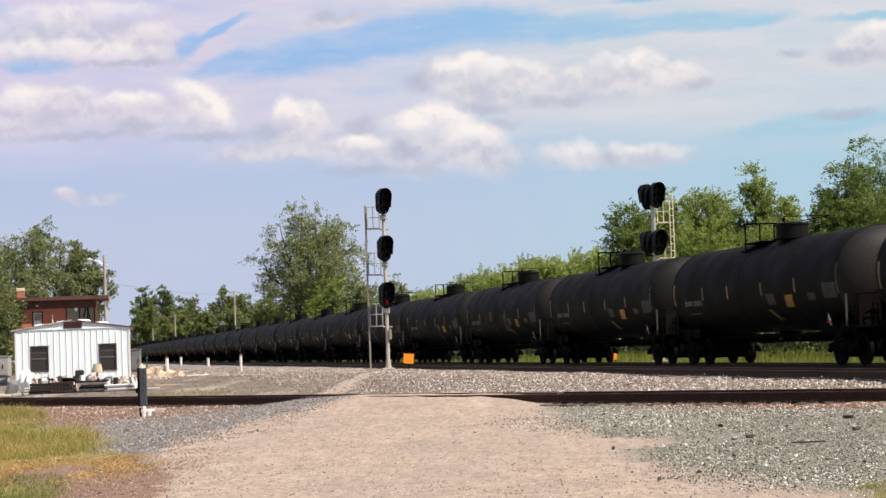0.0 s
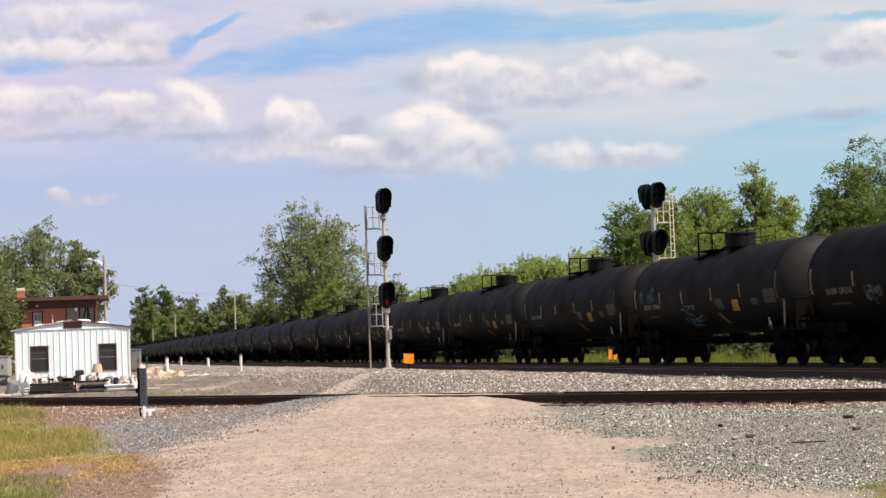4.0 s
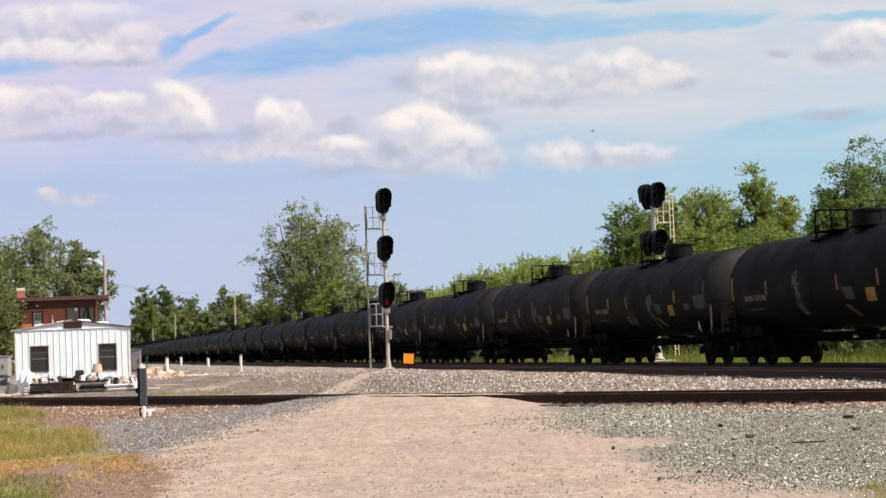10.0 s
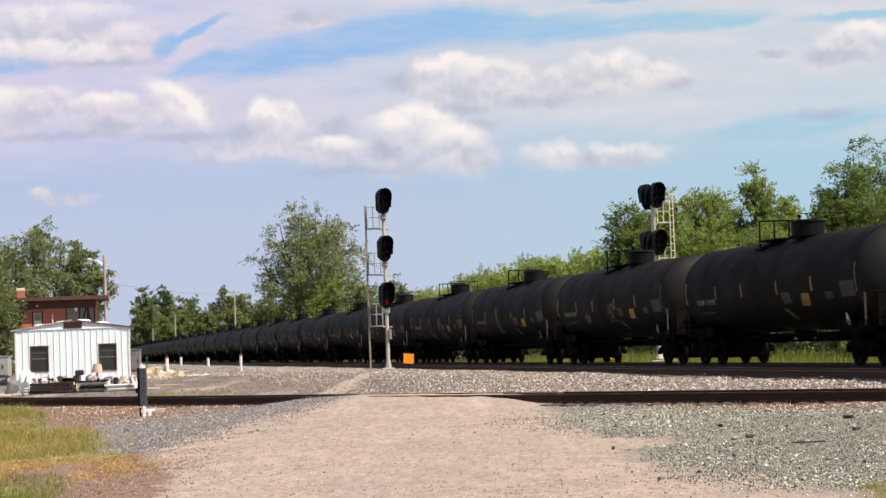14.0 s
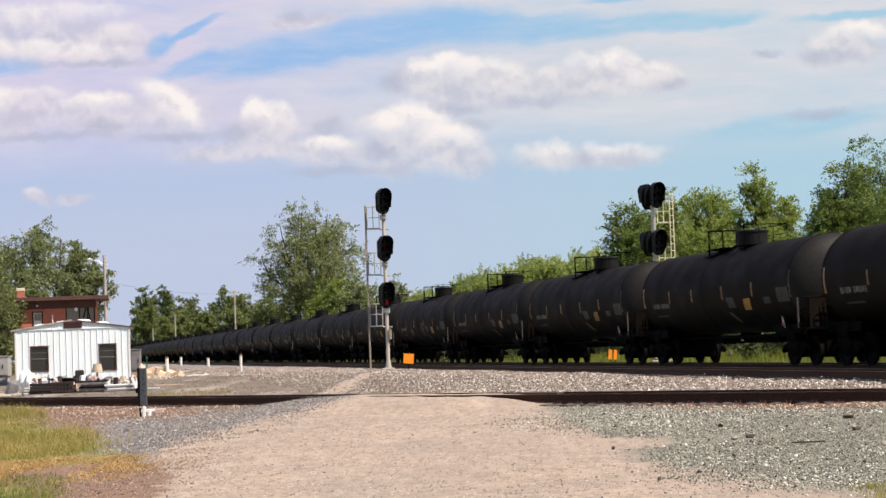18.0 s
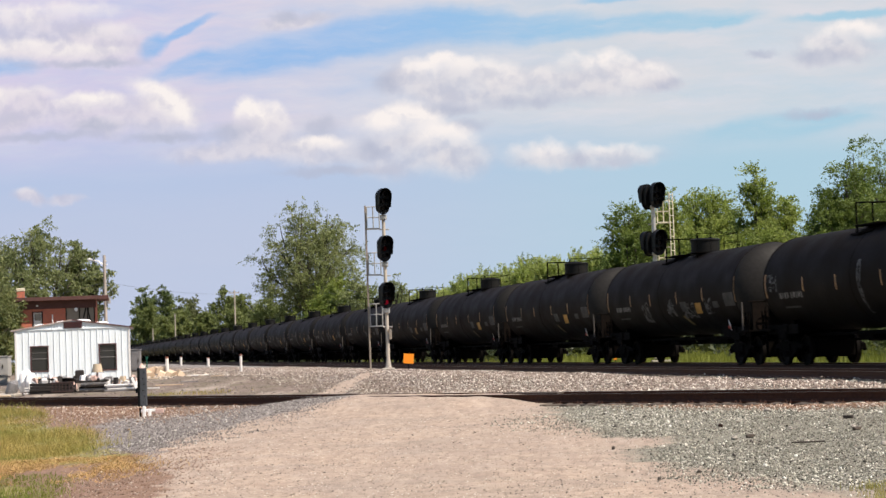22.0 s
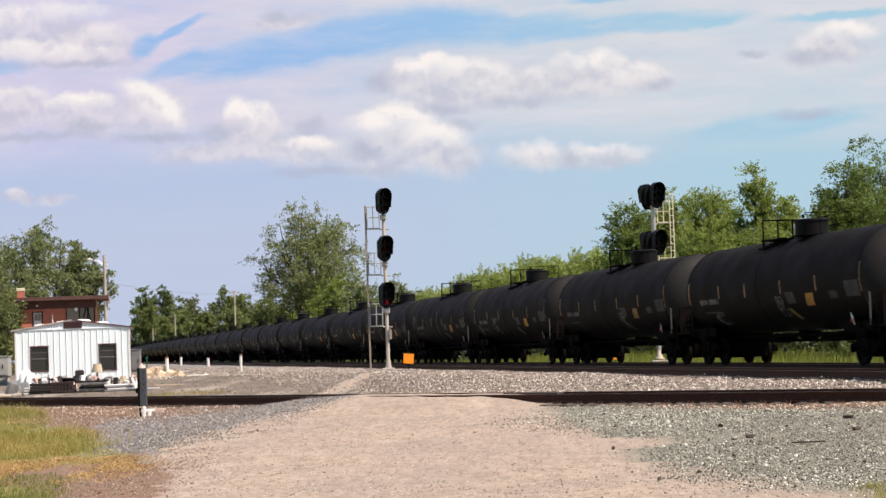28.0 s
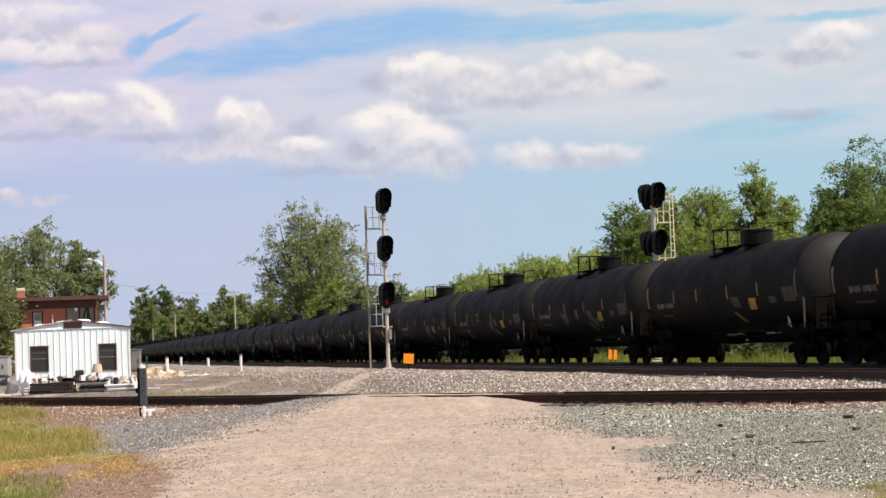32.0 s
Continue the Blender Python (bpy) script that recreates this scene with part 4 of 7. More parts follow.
tie_mesh = Geo().box((0, 0, 0), (2.6, 0.22, 0.2), 0.02).mesh("tie")
plate = Geo().box((0, 0, 0), (0.36, 0.19, 0.02), 0.006)
for sx, sy in ((-0.09, -0.05), (-0.09, 0.05), (0.09, -0.05), (0.09, 0.05)):
    plate.box((sx, sy, 0.025), (0.03, 0.03, 0.04), 0.008)
plate_mesh = plate.mesh("tie_plate")
HEAD = THETA - 180.0
track("near main track, rusty rails on dark ties", main_line(D_NEAR, -250), THETA, 560, 150, (-278, 222), tie_mesh, None)
track("main track under the tank train, rusty rails on dark ties", main_line(D_TRAIN, -250), THETA, 560, 110, (-278, 222), tie_mesh, None)
bh = math.degrees(math.atan2(B_DIR.y, B_DIR.x)) + 90.0
track("branch track, brown rusty rails with ties sunk in ballast", B_P, bh, 62, 88, (-27, 25), tie_mesh, plate_mesh)

# planks laid at the crossing beside the branch's near rail
for dx, ln, dz in ((1.1, 1.7, 0.0), (0.3, 0.9, -0.02)):
    c = B_P + B_DIR * (1.5 + ln / 2) - B_NORM * (RAIL - dx)
    thing("crossing_plank", Geo().box((0, 0, 0), (ln, 0.2, 0.05), 0.012), "tie",
          pose(c.x, c.y, -0.125 + dz, 0, 0, math.degrees(math.atan2(B_DIR.y, B_DIR.x))), "weathered crossing plank lying beside the rail", "plank", "crossing planks")

# ---- the tank cars ----
R_TANK, Z_AXIS, HALF, FRONT = 1.52, 2.58, 7.65, 7.55


def on_tank(x0, x1, z0, z1, lean=0.0, off=0.005, cols=2, rows=5):
    """A sheet that hugs the near flank of the tank."""
    g = Geo()
    for r in range(rows + 1):
        z = z0 + (z1 - z0) * r / rows
        y = -math.sqrt(max(0.0, (R_TANK + off) ** 2 - (z - Z_AXIS) ** 2))
        for c in range(cols + 1):
            g.v.append((x0 + (x1 - x0) * c / cols + lean * (z1 - z), y, z))
    w = cols + 1
    for r in range(rows):
        for c in range(cols):
            i = r * w + c
            g.f.append((i, i + 1, i + w + 1, i + w))
    return g


def truck_frame():
    g = Geo()
    prof = [(-1.18, 0.52), (-1.18, 0.60), (-0.62, 0.74), (0.62, 0.74), (1.18, 0.60), (1.18, 0.52), (0.92, 0.40), (0.62, 0.44), (0.36, 0.24), (-0.36, 0.24), (-0.62, 0.44), (-0.92, 0.40)]
    g.prism(prof, -0.06, 0.06)
    return g


def spring():
    g = Geo()
    for dx in (-0.17, 0.0, 0.17):
        for k in range(5):
            g.lathe([(0.0, 0.05), (0.02, 0.066), (0.04, 0.05)], (dx, -0.03, 0.30 + k * 0.05), (0, 0, 1), 8)
    return g


def tank_car():
    car = base("tank_car", pose(0, 0, 0), "black railway tank car, dusty, with orange reflector strips", "tank car", "tank cars of the train")
    head = [(0.70 * math.sin(a), R_TANK * math.cos(a)) for a in (i * math.pi / 2 / 9 for i in range(10))]
    head[-1] = (0.70, 0.0)
    tank = part("tank", Geo().lathe([(-HALF, R_TANK), (-HALF * 0.5, R_TANK), (0, R_TANK), (HALF * 0.5, R_TANK), (FRONT, R_TANK)], (0, 0, Z_AXIS), (1, 0, 0), 56), "tank", car)
    for s in (-1, 1):
        part("tank_head", Geo().lathe(head, (FRONT if s > 0 else -HALF, 0, Z_AXIS), (s, 0, 0), 56), "head_sunlit", tank, "domed tank end, lightened as if sunlit")
        part("seam", Geo().lathe([(-0.05, R_TANK), (-0.04, R_TANK + 0.012), (0.04, R_TANK + 0.012), (0.05, R_TANK)], (FRONT - 0.02 if s > 0 else 0.02 - HALF, 0, Z_AXIS), (1, 0, 0), 56), "tank", tank)
    for x in (-0.75,):
        part("seam", Geo().lathe([(-0.03, R_TANK), (-0.02, R_TANK + 0.008), (0.02, R_TANK + 0.008), (0.03, R_TANK)], (x, 0, Z_AXIS), (1, 0, 0), 56), "tank", tank)
    for x, h0, h1, w in ((-7.5, 2.14, 2.90, 0.05), (-4.35, 2.26, 2.70, 0.042), (-1.8, 2.23, 2.67, 0.042), (1.4, 2.23, 2.67, 0.042), (4.3, 2.25, 2.71, 0.045), (7.58, 2.12, 2.98, 0.055)):
        part("reflector_strip", on_tank(x - w, x + w, h0, h1, cols=1), "reflector", tank, "faded orange reflector strip")
    for x0, x1, z0, z1, lean, mat, name in (
            *((-6.4 + 0.2 * q + 0.12 * (q > 3), -6.25 + 0.2 * q + 0.12 * (q > 3), 2.08 + 0.03 * (q % 2), 2.27, 0.0, "stencil", "stencil_bar") for q in range(9)),
            (-6.3, -5.0, 1.78, 1.84, 0.0, "patch", "stencil_bar"),
            (1.7, 2.4, 1.92, 2.28, 0.15, "patch", "stencil_bar"), (3.38, 4.0, 1.82, 2.20, -0.5, "yellow", "panel"),
            (5.2, 5.8, 1.98, 2.2, 0.0, "patch", "stencil_bar"), (6.45, 7.46, 2.0, 2.46, 0.0, "patch", "panel"), (1.45, 1.76, 1.42, 1.78, 1.1, "olive_mark", "panel")):
        part(name, on_tank(x0, x1, z0, z1, lean), mat, tank, {"yellow": "yellow panel", "stencil": "pale grey stencil", "patch": "faded grey stencil", "olive_mark": "faded olive-yellow mark"}[mat])
    # manway housing and its walkway
    hz = Z_AXIS + R_TANK
    housing = part("housing", Geo().lathe([(-0.10, 0.0), (-0.10, 0.54), (0.44, 0.54), (0.45, 0.57), (0.50, 0.57), (0.54, 0.46), (0.55, 0.0)], (0.55, 0, hz), (0, 0, 1), 28), "housing", car, "dark round manway housing")
    part("hinge", Geo().box((-0.02, -0.25, hz + 0.50), (0.2, 0.1, 0.12), 0.02), "housing", housing)
    part("hatch_bolt", Geo().tube((0.7, -0.35, hz + 0.56), (0.7, -0.35, hz + 0.68), 0.04), "iron", housing)
    walkway = part("walkway", Geo().box((-0.95, 0, hz - 0.03), (1.7, 1.7, 0.05), 0.01).box((1.45, 0, hz - 0.03), (1.0, 1.7, 0.05), 0.01), "iron", car)
    for x in (-1.75, 1.9):
        for y in (-0.78, -0.26, 0.26, 0.78):
            part("rail_post", Geo().tube((x, y, hz - 0.26 * (abs(y) / 0.78) - 0.02), (x, y, hz + 0.66), 0.032 if x < 0 else 0.011, seg=8), "iron", walkway)
        part("top_rail", Geo().tube((x, -0.78, hz + 0.66), (x, 0.78, hz + 0.66), 0.026 if x < 0 else 0.012, seg=8), "iron", walkway)
    part("top_rail", Geo().tube((-1.75, 0.78, hz + 0.66), (1.9, 0.78, hz + 0.66), 0.013, seg=8).tube((-1.75, 0.78, hz + 0.34), (1.9, 0.78, hz + 0.34), 0.011, seg=8), "iron", walkway)
    part("bracket", Geo().path([(-2.0, -0.85, hz - 0.28), (-1.2, -0.95, hz - 0.3), (-0.5, -0.8, hz - 0.22)], 0.05), "iron", walkway)
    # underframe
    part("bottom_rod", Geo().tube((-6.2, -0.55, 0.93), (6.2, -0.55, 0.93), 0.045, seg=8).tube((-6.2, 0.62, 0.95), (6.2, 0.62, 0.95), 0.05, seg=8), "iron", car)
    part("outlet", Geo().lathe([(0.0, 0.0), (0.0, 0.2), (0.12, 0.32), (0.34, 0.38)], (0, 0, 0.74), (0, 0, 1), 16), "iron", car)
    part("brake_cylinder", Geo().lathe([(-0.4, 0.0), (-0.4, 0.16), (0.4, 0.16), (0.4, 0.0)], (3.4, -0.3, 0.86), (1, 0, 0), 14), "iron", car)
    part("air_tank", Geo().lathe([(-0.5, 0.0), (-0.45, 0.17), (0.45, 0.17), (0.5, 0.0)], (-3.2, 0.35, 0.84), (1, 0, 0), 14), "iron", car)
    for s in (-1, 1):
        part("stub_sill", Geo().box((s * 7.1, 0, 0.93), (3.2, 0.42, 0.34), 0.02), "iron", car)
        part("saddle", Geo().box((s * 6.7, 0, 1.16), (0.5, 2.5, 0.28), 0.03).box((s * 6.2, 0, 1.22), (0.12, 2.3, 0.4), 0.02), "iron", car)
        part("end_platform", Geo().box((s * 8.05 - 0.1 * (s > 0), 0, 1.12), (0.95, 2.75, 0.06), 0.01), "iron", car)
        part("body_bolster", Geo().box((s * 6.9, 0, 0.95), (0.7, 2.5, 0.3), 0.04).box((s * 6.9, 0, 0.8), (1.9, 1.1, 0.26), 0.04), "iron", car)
        # solid block added to black out the gaps between the wheels, with two brake beams
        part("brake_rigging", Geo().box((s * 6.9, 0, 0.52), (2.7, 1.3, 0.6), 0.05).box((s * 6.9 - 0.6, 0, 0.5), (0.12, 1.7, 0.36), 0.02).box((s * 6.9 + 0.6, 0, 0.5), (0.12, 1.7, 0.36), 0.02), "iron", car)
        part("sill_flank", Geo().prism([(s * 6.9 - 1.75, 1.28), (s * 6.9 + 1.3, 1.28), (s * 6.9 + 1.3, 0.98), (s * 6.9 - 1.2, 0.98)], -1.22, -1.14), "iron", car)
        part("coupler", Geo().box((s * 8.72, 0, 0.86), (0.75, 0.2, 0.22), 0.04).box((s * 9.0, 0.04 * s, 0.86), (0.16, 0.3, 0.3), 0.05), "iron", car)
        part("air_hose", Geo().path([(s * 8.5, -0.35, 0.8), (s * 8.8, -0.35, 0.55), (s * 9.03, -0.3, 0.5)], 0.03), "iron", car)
        for y in (-1.32, 1.32):
            lad = part("end_ladder", Geo().tube((s * 8.1, y, 0.62), (s * 8.1, y, 1.75), 0.024, seg=8).tube((s * 8.42, y, 0.62), (s * 8.42, y, 1.75), 0.022, seg=8), "iron", car)
            if s > 0 and y < 0:
                part("grab_post", Geo().tube((7.86, y - 0.02, 1.1), (7.86, y - 0.02, 2.06), 0.026, seg=8).tube((7.86, y - 0.02, 2.06), (7.5, y * 0.92, 2.18), 0.022, seg=8), "pale_steel", car, "pale grab post")
            for z in (0.66, 0.95, 1.3, 1.6):
                part("rung", Geo().tube((s * 8.1, y, z), (s * 8.42, y, z), 0.018, seg=6), "iron", lad)
        part("end_panel", Geo().box((s * 8.28, 0, 1.62), (0.05, 2.3, 0.95), 0.012).tube((s * 8.3, -1.3, 2.1), (s * 8.3, 1.3, 2.1), 0.022, seg=8), "end_brown", car, "dull brown end panel")
    part("brake_gear", Geo().box((2.4, 0.1, 0.82), (1.5, 0.9, 0.22), 0.03).box((-2.2, -0.1, 0.84), (1.1, 0.7, 0.2), 0.03).tube((-5.6, 0.1, 0.75), (5.6, 0.0, 0.75), 0.04, seg=8), "iron", car)
    part("brake_wheel", Geo().lathe([(-0.02, 0.24), (0.0, 0.27), (0.02, 0.24)], (8.52, -0.55, 1.75), (1, 0, 0), 18).box((8.5, -0.55, 1.75), (0.02, 0.5, 0.04)).box((8.5, -0.55, 1.75), (0.02, 0.04, 0.5)), "iron", car)
    placard = part("placard", Geo().box((6.5, -1.30, 1.36), (0.27, 0.015, 0.27), 0.0, Euler((0.35, radians(45), 0)).to_matrix()), "junk_white", car, "small white and red placard")
    part("placard_band", Geo().box((6.5, -1.315, 1.29), (0.2, 0.012, 0.1), 0.0, Euler((0.35, 0, 0)).to_matrix()), "red_paint", placard)
    # trucks
    side = truck_frame().mesh("side_frame")
    coil = spring().mesh("springs")
    cap = Geo().lathe([(0, 0.0), (0, 0.085), (0.10, 0.085), (0.12, 0.05), (0.12, 0.0)], (0, 0, 0), (0, -1, 0), 14).mesh("bearing_cap")
    wheel = Geo().lathe([(-0.07, 0.0), (-0.07, 0.10), (-0.02, 0.14), (0.0, 0.36), (-0.06, 0.39), (-0.065, 0.456), (0.06, 0.462), (0.07, 0.49), (0.08, 0.39), (0.04, 0.36), (0.03, 0.14), (0.07, 0.10), (0.07, 0.0)], (0, 0, 0), (0, 1, 0), 30).mesh("wheel")
    axle = Geo().tube((0, -0.95, 0), (0, 0.95, 0), 0.075, seg=12).mesh("axle")
    sets = []
    for tx in (-6.9, 6.9):
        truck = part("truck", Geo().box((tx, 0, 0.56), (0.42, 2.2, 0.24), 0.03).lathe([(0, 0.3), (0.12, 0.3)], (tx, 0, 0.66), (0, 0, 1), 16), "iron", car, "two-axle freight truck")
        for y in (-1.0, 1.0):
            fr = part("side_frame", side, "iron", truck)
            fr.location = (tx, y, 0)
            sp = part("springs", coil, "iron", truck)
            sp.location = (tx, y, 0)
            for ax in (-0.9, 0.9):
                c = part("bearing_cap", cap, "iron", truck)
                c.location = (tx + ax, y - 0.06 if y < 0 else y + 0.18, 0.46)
        for ax in (-0.9, 0.9):
            ws = part("wheelset", axle, "wheel", car)
            ws.location = (tx + ax, 0, 0.457)
            sets.append(ws)
            for y in (-1, 1):
                w = part("wheel", wheel, "wheel", ws)
                w.location = (0, y * 0.755, 0)
                w.rotation_euler = (0, 0, math.pi if y < 0 else 0)
    return car, sets


CAR_PITCH, CAR_SPEED, CAR_FIRST = 18.1, 10.278, -62.0     # metres, metres a second, place of one car at the start
CARS_AHEAD, CARS_BEHIND = 26, 20
CAR_SHIFT = {0: 0.25, 1: 0.29, 3: 0.22, 4: 0.7, 5: 0.65, 6: 0.65, 7: 0.64, 8: 0.7, 9: 0.4, 10: 0.5, 11: 0.36, 12: 0.44, 13: 0.42, 14: 0.21, 15: 0.16, 16: 0.12, 17: 0.04, 18: 0.1, 19: 0.1, 20: 0.1}    # shift of single cars along the track, set to fit the camera's view
first_car, wheelsets = tank_car()
train = []
for i in range(-CARS_AHEAD, CARS_BEHIND + 1):
    c = first_car if i == 0 else copy_thing(first_car, pose(0, 0, 0))
    train.append((i, c))


def stroke(pts, width, off):
    """A painted ribbon along (x, z) places on the near flank of a tank."""
    g = Geo()
    for k, (x, z) in enumerate(pts):
        xa, za = pts[max(0, k - 1)]
        xb, zb = pts[min(len(pts) - 1, k + 1)]
        l = math.hypot(xb - xa, zb - za) or 1.0
        nx, nz = -(zb - za) / l * width / 2, (xb - xa) / l * width / 2
        for sx in (-1, 1):
            zz = z + sx * nz
            g.v.append((x + sx * nx, -math.sqrt(max(0.0, (R_TANK + off) ** 2 - (zz - Z_AXIS) ** 2)), zz))
    g.f = [(2 * k, 2 * k + 1, 2 * k + 3, 2 * k + 2) for k in range(len(pts) - 1)]
    return g


def scrawl(car, x, z, w, h, seed, blue=False):
    """Rubbed pale paint loops on a tank."""
    rng = random.Random(seed)
    mark = Geo()
    for k in range(12):
        cx, cz = x + rng.uniform(-0.45, 0.45) * w, z + rng.uniform(-0.45, 0.45) * h
        a, pts = rng.uniform(0, 6.28), []
        for q in range(9):
            pts.append((cx, cz))
            a += rng.uniform(-0.5, 1.3)
            cx = min(x + w / 2, max(x - w / 2, cx + 0.10 * max(w, 0.5) * math.cos(a)))
            cz = min(z + h / 2, max(z - h / 2, cz + 0.12 * h * math.sin(a)))
        g = stroke(pts, rng.uniform(0.025, 0.075), 0.004 + 0.0007 * k)
        n = len(mark.v)
        mark.v += g.v
        mark.f += [tuple(v + n for v in f) for f in g.f]
    part("paint_mark", mark, "scrawl_blue" if blue else "scrawl", car, "pale blue painted mark" if blue else "rubbed pale painted mark")


# car, place along it and height, width, height of the mark
SCRAWLS = ((2, -5.5, 2.62, 0.8, 0.55), (2, -6.7, 2.6, 0.4, 0.5), (2, -1.1, 1.75, 2.2, 0.7), (3, -3.1, 2.0, 1.1, 0.5), (4, -2.9, 2.05, 0.8, 0.7), (4, 1.0, 2.45, 0.5, 0.95),
           (5, 1.1, 2.0, 0.35, 1.2), (5, -1.7, 1.8, 0.9, 0.5), (6, -1.75, 2.25, 0.6, 1.35), (7, 0.75, 2.1, 1.0, 0.7), (7, -2.9, 2.0, 1.0, 0.5),
           (12, -2.5, 2.0, 0.9, 0.75), (12, 0.5, 2.1, 0.9, 0.6), (12, 2.5, 1.95, 1.4, 0.5), (12, 4.9, 2.05, 1.0, 0.5), (13, -6.9, 2.6, 0.7, 0.5), (13, -0.1, 2.25, 0.22, 1.5),
           (14, -2.8, 1.95, 1.4, 0.75), (14, -6.6, 1.8, 0.5, 0.5), (15, 1.8, 1.7, 1.0, 0.7), (16, 1.2, 1.85, 0.8, 0.6), (16, -5.0, 1.6, 0.9, 0.4),
           (17, -2.1, 1.95, 1.0, 0.6), (17, 0.1, 2.15, 0.6, 0.4), (17, 2.6, 1.75, 1.2, 0.4), (-2, 1.2, 2.0, 0.9, 0.8), (-4, -3.0, 1.9, 1.0, 0.8), (-6, 0.8, 2.0, 0.4, 1.2))
by_place = dict(train)
for k, (i, x, z, w, h) in enumerate(SCRAWLS):
    scrawl(by_place[i], x, z, w, h, 300 + k, i == 2)

# ---- signals ----


def signal_head(parent, c, face, lens="dark_lens", lit_index=1, label="black oval signal head"):
    """A hooded oval head at c that looks along the compass turn 'face' (degrees)."""
    turn = Matrix.Rotation(radians(face), 3, "Z")
    c = Vector(c)

    def oval(w, h, n=14):
        r = w / 2
        pts = []
        for k in range(n + 1):
            a = math.pi * k / n
            pts.append((r * math.cos(a), h / 2 - r + r * math.sin(a)))
        for k in range(n + 1):
            a = math.pi + math.pi * k / n
            pts.append((r * math.cos(a), -h / 2 + r + r * math.sin(a)))
        return pts

    def spun(g):
        g.v = [tuple(c + turn @ Vector(p)) for p in g.v]
        return g
    head = part("signal_head", spun(Geo().prism(oval(0.66, 1.22), -0.03, 0.0).prism(oval(0.5, 1.05), 0.0, 0.26)), "signal_black", parent, label)
    outline = oval(0.64, 1.2)
    hood = Geo()
    rim = [(0.32, -0.28)] + outline[:15] + [(-0.32, -0.28)]
    for xa, za in rim:
        da = 0.34 if za > 0.0 else 0.34 + 0.5 * za
        hood.v += [(xa, -0.03, za), (xa, -0.03 - da, za), (xa * 0.95, -0.03 - da, za * 0.98), (xa * 0.95, -0.03, za * 0.98)]
    for k in range(len(rim) - 1):
        b = 4 * k
        hood.f += [(b + q, b + (q + 1) % 4, b + 4 + (q + 1) % 4, b + 4 + q) for q in range(4)]
    part("hood", spun(hood), "signal_black", head)
    for k, z in enumerate((0.33, 0.0, -0.33)):
        m = lens if k == lit_index else "dark_lens"
        part("lens", spun(Geo().lathe([(0.0, 0.115), (0.03, 0.10), (0.05, 0.0)], (0, -0.03, z), (0, -1, 0), 20)), m, head, "red signal lens" if m != "dark_lens" else "")
        visor = Geo()
        for q in range(10):
            a0, a1 = math.pi * (q / 10 * 1.3 - 0.15), math.pi * ((q + 1) / 10 * 1.3 - 0.15)
            b = len(visor.v)
            visor.v += [(0.14 * math.cos(a0), -0.03, z + 0.14 * math.sin(a0)), (0.14 * math.cos(a1), -0.03, z + 0.14 * math.sin(a1)),
                        (0.14 * math.cos(a1), -0.27, z + 0.14 * math.sin(a1)), (0.14 * math.cos(a0), -0.27, z + 0.14 * math.sin(a0))]
            visor.f.append((b, b + 1, b + 2, b + 3))
        part("visor", spun(visor), "signal_black", head)
    return head


def cage(parent, x, y, z, side, mat):
    """A small maintainer's stand beside a head: floor, posts and rails."""
    g = Geo().box((x, y + 0.1, z), (0.62, 0.5, 0.06), 0.008)
    stand = part("platform", g, mat, parent)
    for dx in (-0.29, 0.0, 0.29):
        part("guard_post", Geo().tube((x + dx, y + 0.33, z), (x + dx, y + 0.33, z + 1.05), 0.026, seg=8), mat, stand)
    for dz in (0.55, 1.05):
        part("guard_rail", Geo().tube((x - 0.31, y + 0.33, z + dz), (x + 0.31, y + 0.33, z + dz), 0.024, seg=8), mat, stand)
    part("bracket", Geo().tube((x + 0.3 * side, y + 0.1, z - 0.04), (x + 0.75 * side, y + 0.05, z - 0.06), 0.03, seg=8), mat, stand)


def ladder(parent, x, y, z0, z1, mat, wide=0.03):
    lad = part("ladder", Geo().tube((x - wide, y - 0.16, z0), (x - wide, y - 0.16, z1), 0.026, seg=8).tube((x + wide, y + 0.16, z0), (x + wide, y + 0.16, z1), 0.026, seg=8), mat, parent)
    z = z0 + 0.3
    while z < z1:
        part("rung", Geo().tube((x - wide, y - 0.16, z), (x + wide, y + 0.16, z), 0.014, seg=6), mat, lad)
        z += 0.33


def signal_one():
    s = base("signal_mast", pose(-2.74, 92, 0), "tall pale signal mast with three black heads, red lit below", "railway signal", "signals by the main line")
    part("footing", Geo().box((0, 0, -0.06), (0.62, 0.62, 0.3), 0.05), "concrete", s)
    part("mast_base", Geo().lathe([(0.08, 0.17), (0.12, 0.17), (0.14, 0.14), (0.5, 0.095)], (0, 0, 0), (0, 0, 1), 14), "concrete", s)
    mast = part("mast", Geo().tube((0, 0, 0.2), (0, 0, 7.4), 0.085, 0.078, 16), "mast_tan", s)
    for z in (2.75, 4.92, 7.12):
        part("clamp", Geo().tube((0, 0, z - 0.12), (0, 0, z + 0.12), 0.16, 0.16, 12).box((0.0, -0.12, z), (0.26, 0.2, 0.2), 0.03), "galvanised", mast)
    part("relay_box", Geo().box((0.13, -0.08, 1.65), (0.14, 0.14, 0.5), 0.02), "tan_steel", s, "small tan relay box")
    for z, lens, k in ((7.85, "dark_lens", 1), (5.64, "red_dim", 1), (3.47, "red_lens", 2)):
        signal_head(s, (0.0, -0.32, z), 27.0, lens, k)
        part("head_bracket", Geo().box((0, -0.14, z - 0.55), (0.14, 0.3, 0.1), 0.02).tube((0, 0.0, z - 0.7), (0, -0.1, z - 0.45), 0.08), "galvanised", s)
    for z in (6.62, 4.45, 2.05):
        cage(s, -0.5, 0.15, z, 1, "galvanised")
    ladder(s, -0.84, 0.1, 0.0, 7.7, "tan_steel", 0.012)
    return s


